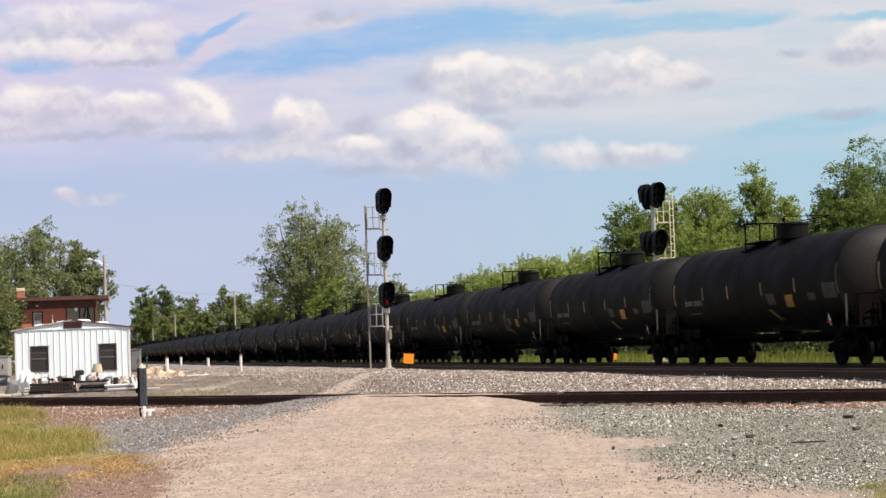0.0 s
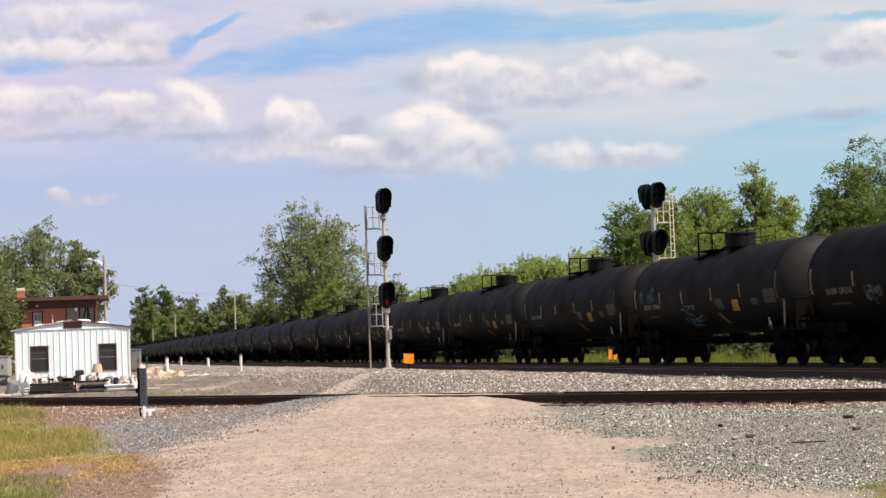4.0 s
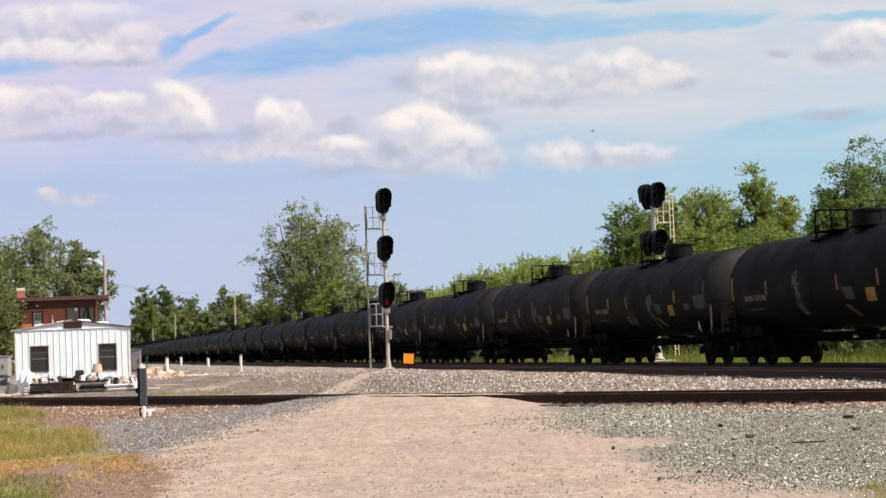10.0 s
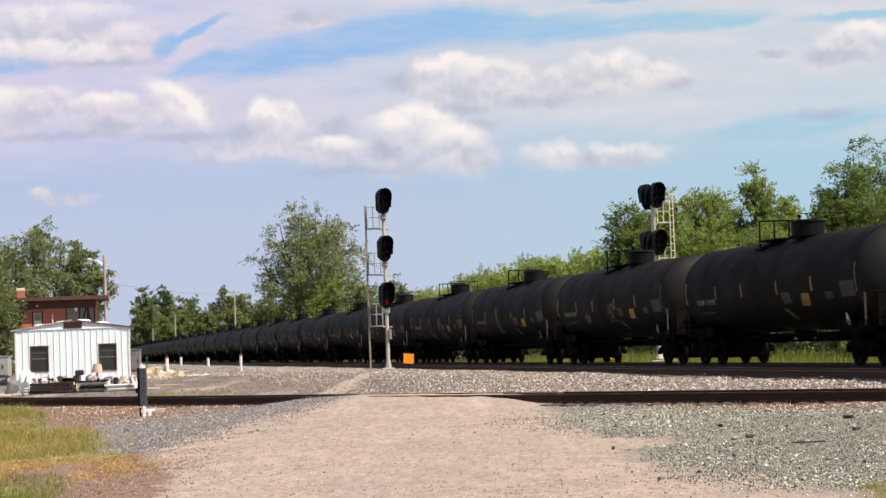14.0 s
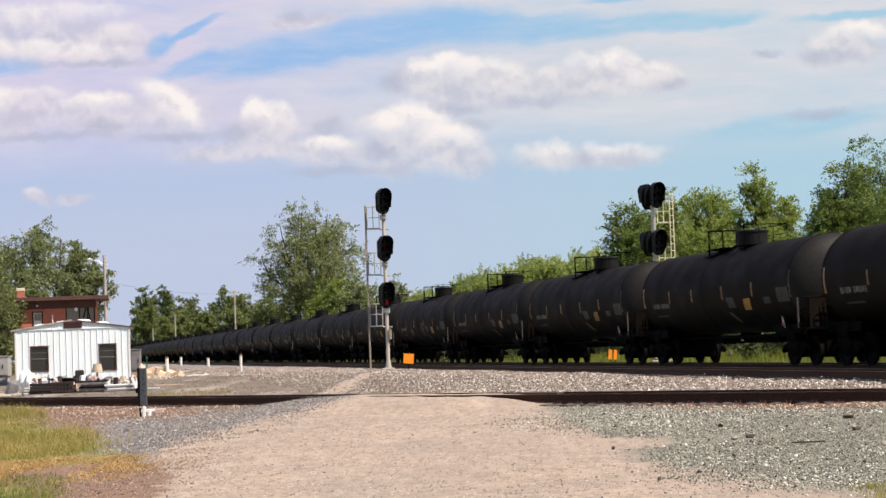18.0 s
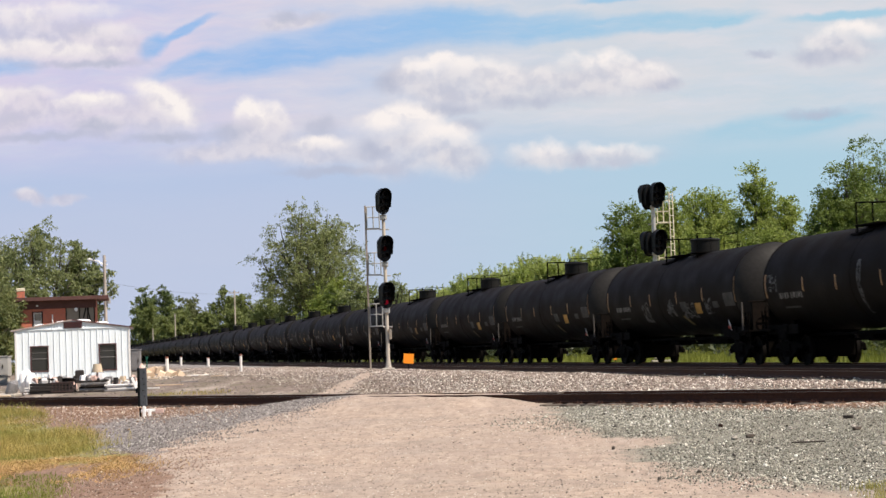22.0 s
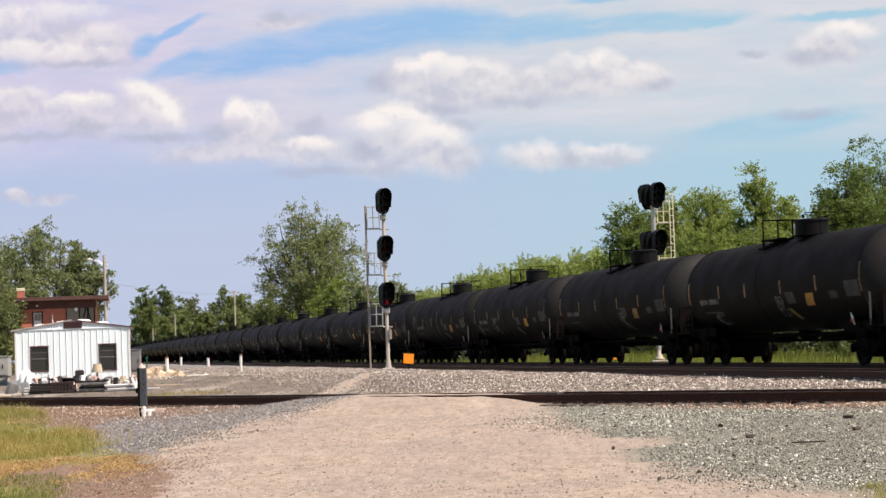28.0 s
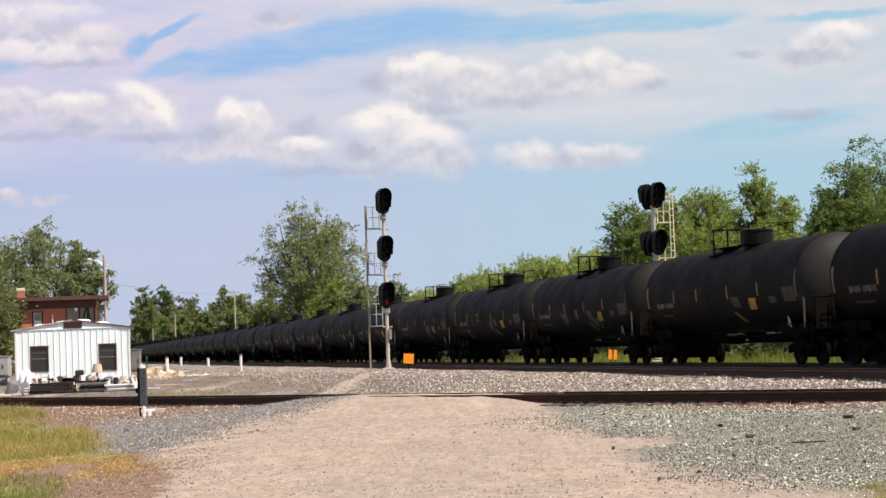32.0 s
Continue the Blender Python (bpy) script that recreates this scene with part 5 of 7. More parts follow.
def signal_two():
    s = base("signal_mast", pose(9.95, 92.5, -0.12), "grey signal mast with paired black heads behind the train", "railway signal", "signals by the main line")
    part("footing", Geo().box((0.2, 0, 0.05), (1.1, 0.6, 0.1), 0.03), "concrete", s, "pale concrete footing")
    part("mast_base", Geo().lathe([(0.15, 0.26), (0.19, 0.26), (0.21, 0.18), (0.55, 0.115)], (0, 0, 0), (0, 0, 1), 14), "mast_tan", s)
    part("mast", Geo().tube((0, 0, 0.3), (0, 0, 7.5), 0.115, 0.10, 16), "galvanised", s)
    for z in (7.82, 5.6):
        signal_head(s, (0.14, -0.34, z), 20.0)
        signal_head(s, (-0.22, 0.16, z - 0.02), 205.0)
        part("head_bracket", Geo().box((0, -0.1, z - 0.5), (0.3, 0.4, 0.12), 0.02), "galvanised", s)
    for z in (6.55, 4.35):
        cage(s, 0.52, 0.1, z, -1, "cream_steel")
    ladder(s, 0.86, 0.1, 0.3, 7.95, "cream_steel", 0.10)
    return s


signal_one()
signal_two()


def low_sign(x, y, z, turn, label, wide=0.48):
    s = base("marker_sign", pose(x, y, z, 0, 0, turn), label, "sign", "orange marker signs")
    part("stake", Geo().tube((0, 0.02, -0.1), (0, 0.02, 0.5), 0.022, seg=8), "iron", s)
    part("plate", Geo().box((0, 0, 0.48), (wide, 0.012, 0.46), 0.004, Euler((0, radians(5), 0)).to_matrix()), "orange_sign", s, "bright orange square plate")


low_sign(-1.79, 92, 0.0, 6, "small bright orange square sign on a stake")
low_sign(7.62, 92, -0.15, 6, "small narrow orange sign on a stake beyond the train", 0.17)
low_sign(7.86, 92.1, -0.17, 6, "small narrow orange sign on a stake beyond the train", 0.15)

# ---- shed, tower and yard ----


def shed():
    """White ribbed-metal shed, gable to the front."""
    x0, x1, y0, y1 = -20.26, -15.0, 93.0, 99.0
    zb, ze, za = -0.08, 2.46, 2.86
    mid = (x0 + x1) / 2
    s = base("shed", pose(-17.6, 93, 0, 0, 0, 9.0) @ pose(17.6, -93, 0), "small white ribbed-metal shed with two dark windows", "shed")
    wins = ((-19.56, -18.80, 0.53, 1.66), (-16.38, -15.64, 0.48, 1.67))
    t = 0.08
    # front wall in pieces round the two openings
    xs = [x0, wins[0][0], wins[0][1], wins[1][0], wins[1][1], x1]
    for i in range(5):
        a = wins[i // 2] if i in (1, 3) else None
        for za0, za1 in ((zb, a[2]), (a[3], ze)) if a else ((zb, ze),):
            part("wall_panel", Geo().box(((xs[i] + xs[i + 1]) / 2, y0 + t / 2, (za0 + za1) / 2), (xs[i + 1] - xs[i], t, za1 - za0)), "shed_white", s)
    part("gable", Geo().prism([(x0, ze), (x1, ze), (mid, za)], y0, y0 + t), "shed_white", s)
    part("back_wall", Geo().prism([(x0, zb), (x1, zb), (x1, ze), (mid, za), (x0, ze)], y1 - t, y1), "shed_white", s)
    for xa in (x0 + t / 2, x1 - t / 2):
        part("side_wall", Geo().box((xa, (y0 + y1) / 2, (zb + ze) / 2), (t, y1 - y0 - 2 * t, ze - zb)), "shed_white", s)
    rib = Geo().prism([(-0.035, 0), (0.035, 0), (0.035, 1), (-0.035, 1)], -0.022, 0.0)
    nr = 18
    for k in range(nr + 1):
        x = x0 + 0.04 + (x1 - x0 - 0.08) * k / nr
        spans = [(zb, ze)]
        for a in wins:
            if a[0] - 0.05 < x < a[1] + 0.05:
                spans = [(zb, a[2] - 0.05), (a[3] + 0.05, ze)]
        for a, b in spans:
            part("rib", Geo().box((x, y0 - 0.016, (a + b) / 2), (0.026, 0.034, b - a), 0.006), "shed_white", s)
    for k in range(2 * nr):
        x = x0 + 0.15 + (x1 - x0 - 0.3) * k / (2 * nr - 1)
        top = ze + (za - ze) * (1 - abs(x - mid) / ((x1 - x0) / 2)) - 0.05
        if top > ze + 0.07 and not -18.1 < x < -17.1:
            part("rib", Geo().box((x, y0 - 0.011, (ze + 0.03 + top) / 2), (0.026, 0.026, top - ze - 0.03), 0.005), "shed_white", s)
    part("drip_strip", Geo().box((mid, y0 - 0.02, ze), (x1 - x0, 0.05, 0.05), 0.01), "shed_white", s)
    for xa in (x0, x1):
        part("corner_trim", Geo().box((xa, y0 - 0.012, (zb + ze) / 2), (0.10, 0.05, ze - zb), 0.01), "white_paint", s)
    # roof slopes and edges
    for sx in (-1, 1):
        e = x0 - 0.22 if sx < 0 else x1 + 0.22
        run = abs(e - mid)
        drop = (za - ze) * run / ((x1 - x0) / 2)
        g = Geo()
        g.v = [(mid, y0 - 0.07, za), (e, y0 - 0.07, za - drop), (e, y1 + 0.2, za - drop), (mid, y1 + 0.2, za),
               (mid, y0 - 0.07, za + 0.04), (e, y0 - 0.07, za - drop + 0.04), (e, y1 + 0.2, za - drop + 0.04), (mid, y1 + 0.2, za + 0.04)]
        g.f = [(0, 1, 2, 3), (7, 6, 5, 4), (0, 4, 5, 1), (1, 5, 6, 2), (2, 6, 7, 3), (3, 7, 4, 0)]
        part("roof_slope", g, "shed_roof", s, "rusty metal roof slope")
        g = Geo()
        for k in range(2):
            yy = y0 - 0.092 + 0.02 * k
            g.v += [(mid, yy, za - 0.01), (e, yy, za - drop - 0.01), (e, yy, za - drop + 0.045), (mid, yy, za + 0.045)]
        g.f = [(0, 1, 2, 3), (7, 6, 5, 4), (0, 4, 5, 1), (1, 5, 6, 2), (2, 6, 7, 3), (3, 7, 4, 0)]
        part("barge_board", g, "red_trim" if sx > 0 else "shed_roof", s, "dark red roof edge" if sx > 0 else "dull rusty roof edge")
    for x, y, r in ((-19.2, 95.0, 0.3), (-17.2, 95.5, 0.42), (-16.3, 95.2, 0.35), (-18.2, 96.5, 0.35)):
        zr = ze + (za - ze) * (1 - abs(x - mid) / ((x1 - x0) / 2)) + 0.05
        part("roof_tarp", Geo().lathe([(0.0, r), (0.07, r * 0.8), (0.11, 0.0)], (x, y, zr), (0, 0, 1), 12), "junk_white", s, "pale patch weighing on the roof")
    vent = part("vent", Geo().box((-17.6, y0 - 0.03, 2.64), (0.86, 0.06, 0.30), 0.01), "red_trim", s, "dark louvred gable vent")
    for k in range(5):
        part("louvre", Geo().box((-17.6, y0 - 0.07, 2.54 + 0.05 * k), (0.8, 0.03, 0.02), 0.004), "red_trim", vent)
    for a in wins:
        cx, cz, ww, hh = (a[0] + a[1]) / 2, (a[2] + a[3]) / 2, a[1] - a[0], a[3] - a[2]
        win = part("window", Geo().box((cx, y0 + 0.0, a[2] - 0.02), (ww + 0.12, 0.09, 0.05), 0.01).box((cx, y0 + 0.0, a[3] + 0.02), (ww + 0.12, 0.09, 0.05), 0.01)
                   .box((a[0] - 0.02, y0, cz), (0.05, 0.09, hh), 0.01).box((a[1] + 0.02, y0, cz), (0.05, 0.09, hh), 0.01), "red_trim", s, "dark window with red-brown frame")
        for zc in (cz + hh / 4, cz - hh / 4):
            part("pane", Geo().box((cx, y0 + 0.05, zc), (ww - 0.02, 0.012, hh / 2 - 0.03)), "glass", win)
        part("sash_bar", Geo().box((cx, y0 + 0.035, cz), (ww, 0.035, 0.04), 0.006), "blind", win)
        part("sash_bar", Geo().box((cx, y0 + 0.038, cz + hh * 0.25), (ww, 0.02, 0.018), 0.004), "blind", win)


shed()


def tower():
    """Brick interlocking tower with a flat dark red roof."""
    s = base("signal_tower", pose(-31.4, 160, 0, 0, 0, 9.0) @ pose(31.4, -160, 0), "red-brick signal tower under a flat dark red roof", "tower")
    x0, x1, y0, y1 = -34.44, -28.4, 160.0, 166.0
    zt = 5.9
    wx, wz = (-33.44, -32.74), (3.9, 4.96)
    bx, bz = (-30.85, -28.5), (3.7, 5.25)
    w = Geo()
    for xa, xb, za, zb in ((x0, wx[0], 0, zt), (wx[1], bx[0], 0, zt), (wx[0], wx[1], 0, wz[0]), (wx[0], wx[1], wz[1], zt), (bx[0], bx[1], 0, bz[0]), (bx[0], bx[1], bz[1], zt), (bx[1], x1, 0, zt)):
        w.box(((xa + xb) / 2, y0 + 0.15, (za + zb) / 2), (xb - xa, 0.3, zb - za))
    part("front_wall", w, "brick", s, "red brick wall")
    part("side_wall", Geo().box((x0 + 0.15, (y0 + y1) / 2, zt / 2), (0.3, y1 - y0 - 0.6, zt)), "brick", s)
    part("side_wall", Geo().box((x1 - 0.15, (y0 + y1) / 2, zt / 2), (0.3, y1 - y0 - 0.6, zt)), "brick", s)
    part("back_wall", Geo().box(((x0 + x1) / 2, y1 - 0.15, zt / 2), (x1 - x0, 0.3, zt)), "brick", s)
    # dark red band laid on the wall just below the eaves
    part("frieze", Geo().box(((x0 + x1) / 2, y0 - 0.02, 5.55), (x1 - x0, 0.05, 0.66), 0.01), "roof_red", s, "dark red band under the eaves")
    roof = part("roof", Geo().box((-31.35, 163, 6.03), (7.9, 7.6, 0.22), 0.04), "roof_red", s, "flat dark red roof with deep eaves")
    part("fascia", Geo().box((-31.35, 159.17, 6.02), (7.92, 0.05, 0.30), 0.01), "roof_red", roof)
    part("chimney", Geo().box((-34.5, 162, 6.5), (0.62, 0.62, 0.9), 0.02), "brick", s, "brick chimney with pale cap")
    part("chimney_cap", Geo().box((-34.5, 162, 6.90), (0.70, 0.70, 0.26), 0.04), "cream_steel", s)
    win = part("window", Geo().box((-33.09, y0 - 0.01, wz[0] - 0.03), (0.86, 0.1, 0.07), 0.01).box((-33.09, y0 - 0.01, wz[1] + 0.03), (0.86, 0.1, 0.07), 0.01)
               .box((wx[0] - 0.02, y0 - 0.01, 4.43), (0.09, 0.1, 1.06), 0.01).box((wx[1] + 0.02, y0 - 0.01, 4.43), (0.09, 0.1, 1.06), 0.01), "signal_black", s, "small sash window, dark frame")
    part("sash", Geo().box((-33.09, y0 + 0.06, 4.12), (0.60, 0.05, 0.36), 0.01).box((-33.37, y0 + 0.05, 4.43), (0.06, 0.05, 1.0), 0.01).box((-32.81, y0 + 0.05, 4.43), (0.06, 0.05, 1.0), 0.01).box((-33.09, y0 + 0.05, 4.9), (0.6, 0.05, 0.06), 0.01), "white_paint", win)
    part("pane", Geo().box((-33.09, y0 + 0.10, 4.43), (0.62, 0.02, 1.0)), "dull_glass", win)
    big = part("window", Geo().box((-29.68, y0 + 0.2, 4.48), (2.35, 0.04, 1.55)), "dull_glass", s, "wide dusty operator's window")
    for x in (-30.82, -29.75, -28.55):
        part("mullion", Geo().box((x, y0 + 0.12, 4.48), (0.09, 0.1, 1.55), 0.01), "signal_black", big)
    for x, lean in ((-29.4, 0.25), (-28.95, -0.22), (-29.1, 0.1)):
        part("window_brace", Geo().box((x, y0 + 0.10, 4.5), (0.10, 0.06, 1.5), 0.01, Euler((0, lean, 0)).to_matrix()), "signal_black", big)
    part("wall_lamp", Geo().lathe([(0, 0), (0.02, 0.15), (0.16, 0.15), (0.2, 0.0)], (-30.0, y0 - 0.2, 5.1), (0, -1, 0), 12), "white_paint", s)
    part("downpipe", Geo().tube((-31.9, y0 - 0.1, 0.0), (-31.9, y0 - 0.1, 4.75), 0.06), "white_paint", s, "white pipe on the wall")
    part("gauge", Geo().lathe([(0, 0), (0.0, 0.08), (0.08, 0.08), (0.08, 0.0)], (-33.1, y0 - 0.02, 5.5), (0, -1, 0), 10), "white_paint", s)


tower()


def utility_pole(x, y, z0, z1, r, lamp, label, cross=True):
    p = base("utility_pole", pose(x, y, 0), label, "utility pole", "utility poles")
    part("shaft", Geo().tube((0, 0, z0), (0, 0, z1), r, r * 0.75, 12), "pole_wood", p)
    if lamp:
        arm = part("lamp_arm", Geo().path([(0, 0, z1 - 0.9), (-0.5, -0.1, z1 - 0.5), (-1.1, -0.2, z1 - 0.38)], 0.045), "galvanised", p)
        part("lamp_head", Geo().lathe([(-0.2, 0.0), (-0.16, 0.08), (0.06, 0.13), (0.22, 0.07), (0.27, 0.0)], (-1.2, -0.2, z1 - 0.34), (-1, 0, 0), 14), "white_paint", arm, "white street-light head")
        part("transformer", Geo().lathe([(0, 0.0), (0.02, 0.16), (0.55, 0.16), (0.57, 0.0)], (0.3, -0.05, z1 - 4.2), (0, 0, 1), 14), "galvanised", p)
        for z in (0.6, 0.9, 1.25):
            part("insulator", Geo().lathe([(0, 0.03), (0.06, 0.06), (0.12, 0.03)], (0.2, -0.05, z1 - z), (0, 0, 1), 8), "white_paint", p)
    elif cross:
        part("crossarm", Geo().box((0, 0, z1 - 0.5), (2.2, 0.15, 0.15), 0.02), "pole_wood", p)
        for dx in (-0.9, -0.3, 0.3, 0.9):
            part("insulator", Geo().lathe([(0, 0.05), (0.12, 0.09), (0.2, 0.04)], (dx, 0, z1 - 0.42), (0, 0, 1), 8), "wire", p)


utility_pole(-29.3, 170, 0, 9.95, 0.165, True, "weathered wooden pole with a street light")
utility_pole(-42.7, 400, 0, 14.0, 0.19, False, "distant wooden utility pole with a crossarm")
utility_pole(-60.4, 440, 0, 10.6, 0.16, False, "distant plain wooden pole", False)
utility_pole(-76.9, 517, 0, 8.6, 0.18, False, "distant short wooden pole", False)
span = Geo()
for (xa, ya, za), (xb, yb, zb), sag in (((-29.3, 170, 7.6), (-42.7, 400, 13.4), 0.5), ((-42.7, 400, 13.4), (-14.0, 520, 14.0), 0.8), ((-29.3, 170, 7.6), (-75.0, 300, 9.0), 0.4)):
    pts = []
    for k in range(13):
        u = k / 12
        pts.append((xa + (xb - xa) * u, ya + (yb - ya) * u, za + (zb - za) * u - 4 * sag * u * (1 - u)))
    span.path(pts, 0.013, 5)
thing("overhead_wire", span, "wire", pose(0, 0, 0), "thin dark overhead wires between the poles", "wire")


def marker_post(x, y, z, h, r, capped):
    p = base("marker_post", pose(x, y, z), "white plastic marker post with a red-brown top" if capped else "white plastic marker post", "post", "white marker posts")
    part("tube", Geo().lathe([(-0.15, 0.0), (-0.15, r), (h - 0.01, r), (h, r * 0.8), (h, 0.0)], (0, 0, 0), (0, 0, 1), 12), "white_post", p)
    if capped:
        part("cap", Geo().lathe([(h - 0.05, r * 1.04), (h + 0.02, r * 1.04), (h + 0.05, 0.0)], (0, 0, 0), (0, 0, 1), 12), "rust_cap", p)


marker_post(-11.5, 110, -0.03, 0.96, 0.075, True)
marker_post(-14.2, 100, -0.04, 0.98, 0.085, True)
marker_post(-23.37, 193, -0.03, 0.78, 0.14, True)
marker_post(-31.42, 233, -0.03, 0.98, 0.14, True)
marker_post(-15.55, 101, -0.04, 0.62, 0.085, False)
thing("switch_lamp", Geo().box((0, 0, 0.1), (0.2, 0.2, 0.2), 0.03).tube((0, 0, -0.9), (0, 0, 0.0), 0.05), "green_paint", pose(-27.4, 180, 0.85), "small green switch target", "switch lamp")


def cabinet(x, y, z, w, d, h, label, leg=0.0, mat="cabinet"):
    c = base("equipment_cabinet", pose(x, y, z), label, "cabinet")
    part("body", Geo().box((0, 0, h / 2 + leg), (w, d, h), 0.02), mat, c)
    part("lid", Geo().box((0, 0, h + leg + 0.02), (w + 0.08, d + 0.08, 0.05), 0.015), mat, c)
    part("door", Geo().box((0, -d / 2 - 0.012, h / 2 + leg), (w * 0.86, 0.02, h * 0.86), 0.006), mat, c)
    part("handle", Geo().box((w * 0.3, -d / 2 - 0.04, h * 0.5 + leg), (0.04, 0.04, 0.2), 0.01), "iron", c)
    part("plinth", Geo().box((0, 0, -0.2 + leg / 2), (w * 0.9, d * 0.9, 0.5 + leg), 0.01), "concrete", c)


cabinet(-22.85, 100, 0.3, 1.35, 0.8, 0.98, "grey steel equipment cabinet on a plinth", 0.0)
cabinet(-16.55, 105, 0.28, 0.5, 0.5, 1.12, "narrow dark grey steel cabinet", 0.0, "junk_grey")
thing("gas_bottle", Geo().lathe([(0, 0.0), (0.0, 0.13), (0.35, 0.14), (0.55, 0.12), (0.66, 0.05), (0.72, 0.05), (0.72, 0.0)], (0, 0, 0), (0, 0, 1), 16).box((0.02, -0.13, 0.28), (0.16, 0.03, 0.2), 0.01), "junk_pink", pose(-14.8, 95.5, 0.0), "pale pinkish gas bottle beside the shed", "gas bottle")


# ---- the heap of household junk before the shed ----
GZ = -0.1


def junk(name, geo, mat, x, y, z, label, cat, rz=0.0, rx=0.0, ry=0.0):
    return thing(name, geo, mat, pose(x, y, z, rx, ry, rz), label, cat)


def heap_x(u):
    """Along the heap, from 0 at its far end to 1 beside the track post."""
    return -14.6 + 4.3 * u


# dark timbers, crosswise ends showing
for k in range(8):
    junk("timber", Geo().box((0, 0, 0.0), (1.55 - 0.03 * k, 0.2, 0.085), 0.01), "junk_dark", heap_x(0.33) + 0.03 * (k % 3), 65.5 + 0.24 * (k % 2), GZ + 0.03 + 0.09 * (k // 2), "dark timber stacked in the junk heap", "timber", rz=-2 + 1.5 * (k % 3))
for k in range(3):
    junk("white_lath", Geo().box((0, 0, 0.0), (0.16, 0.08, 0.03), 0.006), "junk_white", heap_x(0.145), 65.36, GZ + 0.02 + 0.09 * k, "short white lath poking from the heap", "lath", rz=6 * k)
rail_frame = base("cot_frame", pose(heap_x(0.43), 65.25, GZ, 0, 0, 2), "red-brown wooden cot side leaning in the junk heap", "bed frame")
part("bottom_bar", Geo().box((0, 0, 0.05), (0.75, 0.05, 0.06), 0.01), "junk_red", rail_frame)
part("top_bar", Geo().box((0, 0.03, 0.34), (0.75, 0.05, 0.06), 0.01), "junk_red", rail_frame)
for k in range(7):
    part("spindle", Geo().box((-0.33 + 0.11 * k, 0.015, 0.2), (0.035, 0.03, 0.26), 0.005), "junk_red", rail_frame)
for k in range(6):
    junk("board", Geo().box((0, 0, 0.0), (1.1 - 0.06 * k, 0.22, 0.06), 0.008), ("junk_dark", "junk_grey", "junk_dark")[k % 3], heap_x(0.66) + 0.04 * (k % 2), 65.5 + 0.05 * (k % 3), GZ + 0.02 + 0.065 * k, "dull painted board stacked in the heap", "board", rz=3 - 2 * (k % 3))
for k in range(7):
    junk("pipe", Geo().tube((-0.48, 0, 0), (0.48, 0, 0), 0.032, seg=10), ("junk_grey", "junk_dark", "junk_white", "junk_grey")[k % 4], heap_x(0.86) + 0.05 * (k % 3), 65.4 + 0.075 * (k % 2), GZ + 0.02 + 0.060 * (k // 2), "pipe stacked in the heap", "pipe", rz=2 - k % 4)
junk("sheet_metal", Geo().box((0, 0, 0), (1.3, 0.9, 0.02), 0.004), "junk_dark", heap_x(0.34), 66.2, GZ + 0.42, "dark sheet lying over the timbers", "sheet", rx=-8)
lamp = base("table_lamp", pose(heap_x(0.655), 66.4, GZ + 0.12), "table lamp with a tan cloth shade standing in the heap", "lamp")
part("lamp_base", Geo().lathe([(-0.1, 0.0), (-0.1, 0.14), (0.05, 0.13), (0.15, 0.08), (0.32, 0.11), (0.46, 0.05), (0.56, 0.02)], (0, 0, 0), (0, 0, 1), 16), "junk_pink", lamp)
part("shade", Geo().lathe([(0.52, 0.19), (0.52, 0.185), (0.80, 0.13), (0.80, 0.135), (0.52, 0.19)], (0, 0, 0), (0, 0, 1), 20), "shade_tan", lamp, "tan cloth lampshade")


def rag(rng, w, h):
    """A soft lumpy bundle."""
    g = Geo()
    prof = []
    for k in range(7):
        a = math.pi * k / 6
        prof.append((h * (0.5 - 0.5 * math.cos(a)), max(0.0, w / 2 * math.sin(a) ** 0.6 * rng.uniform(0.85, 1.12)) if 0 < k < 6 else 0.0))
    g.lathe(prof, (0, 0, 0), (0, 0, 1), 12)
    g.v = [(x * rng.uniform(0.72, 1.26), y * rng.uniform(0.8, 1.2), z * rng.uniform(0.82, 1.12)) for x, y, z in g.v]
    return g


rng = random.Random(44)
for u, y, w, h, mat, lab in (
        (0.05, 67.2, 0.52, 0.78, "junk_white", "large white tied sack"), (0.10, 67.0, 0.40, 0.66, "junk_white", "white sack"), (0.0, 66.4, 0.34, 0.44, "junk_grey", "grey sack"),
        (0.20, 66.9, 0.26, 0.52, "junk_white", "white cloth bundle"), (0.255, 66.8, 0.3, 0.58, "junk_pink", "pinkish cloth bundle"), (0.30, 66.9, 0.3, 0.66, "junk_pink", "pinkish cloth bundle"),
        (0.345, 66.8, 0.26, 0.58, "junk_white", "white cloth bundle"), (0.385, 66.9, 0.26, 0.66, "junk_grey", "grey sack"), (0.42, 66.7, 0.24, 0.56, "junk_white", "white sack"), (0.45, 66.9, 0.2, 0.6, "junk_pink", "pinkish cloth bundle"),
        (0.60, 66.9, 0.3, 0.6, "junk_white", "white sack"), (0.72, 66.8, 0.28, 0.56, "junk_white", "white cloth bundle"), (0.77, 66.7, 0.26, 0.48, "junk_pink", "pinkish cloth bundle"),
        (0.82, 66.8, 0.3, 0.54, "junk_white", "white sack"), (0.87, 66.6, 0.26, 0.44, "junk_grey", "grey sack"), (0.91, 66.6, 0.3, 0.5, "junk_white", "white sack"), (0.96, 66.4, 0.26, 0.42, "junk_white", "white cloth bundle")):
    junk("sack", rag(rng, w, h if u < 0.12 else h * 0.66), mat, heap_x(u), y, GZ, lab + " in the junk heap", "sack")
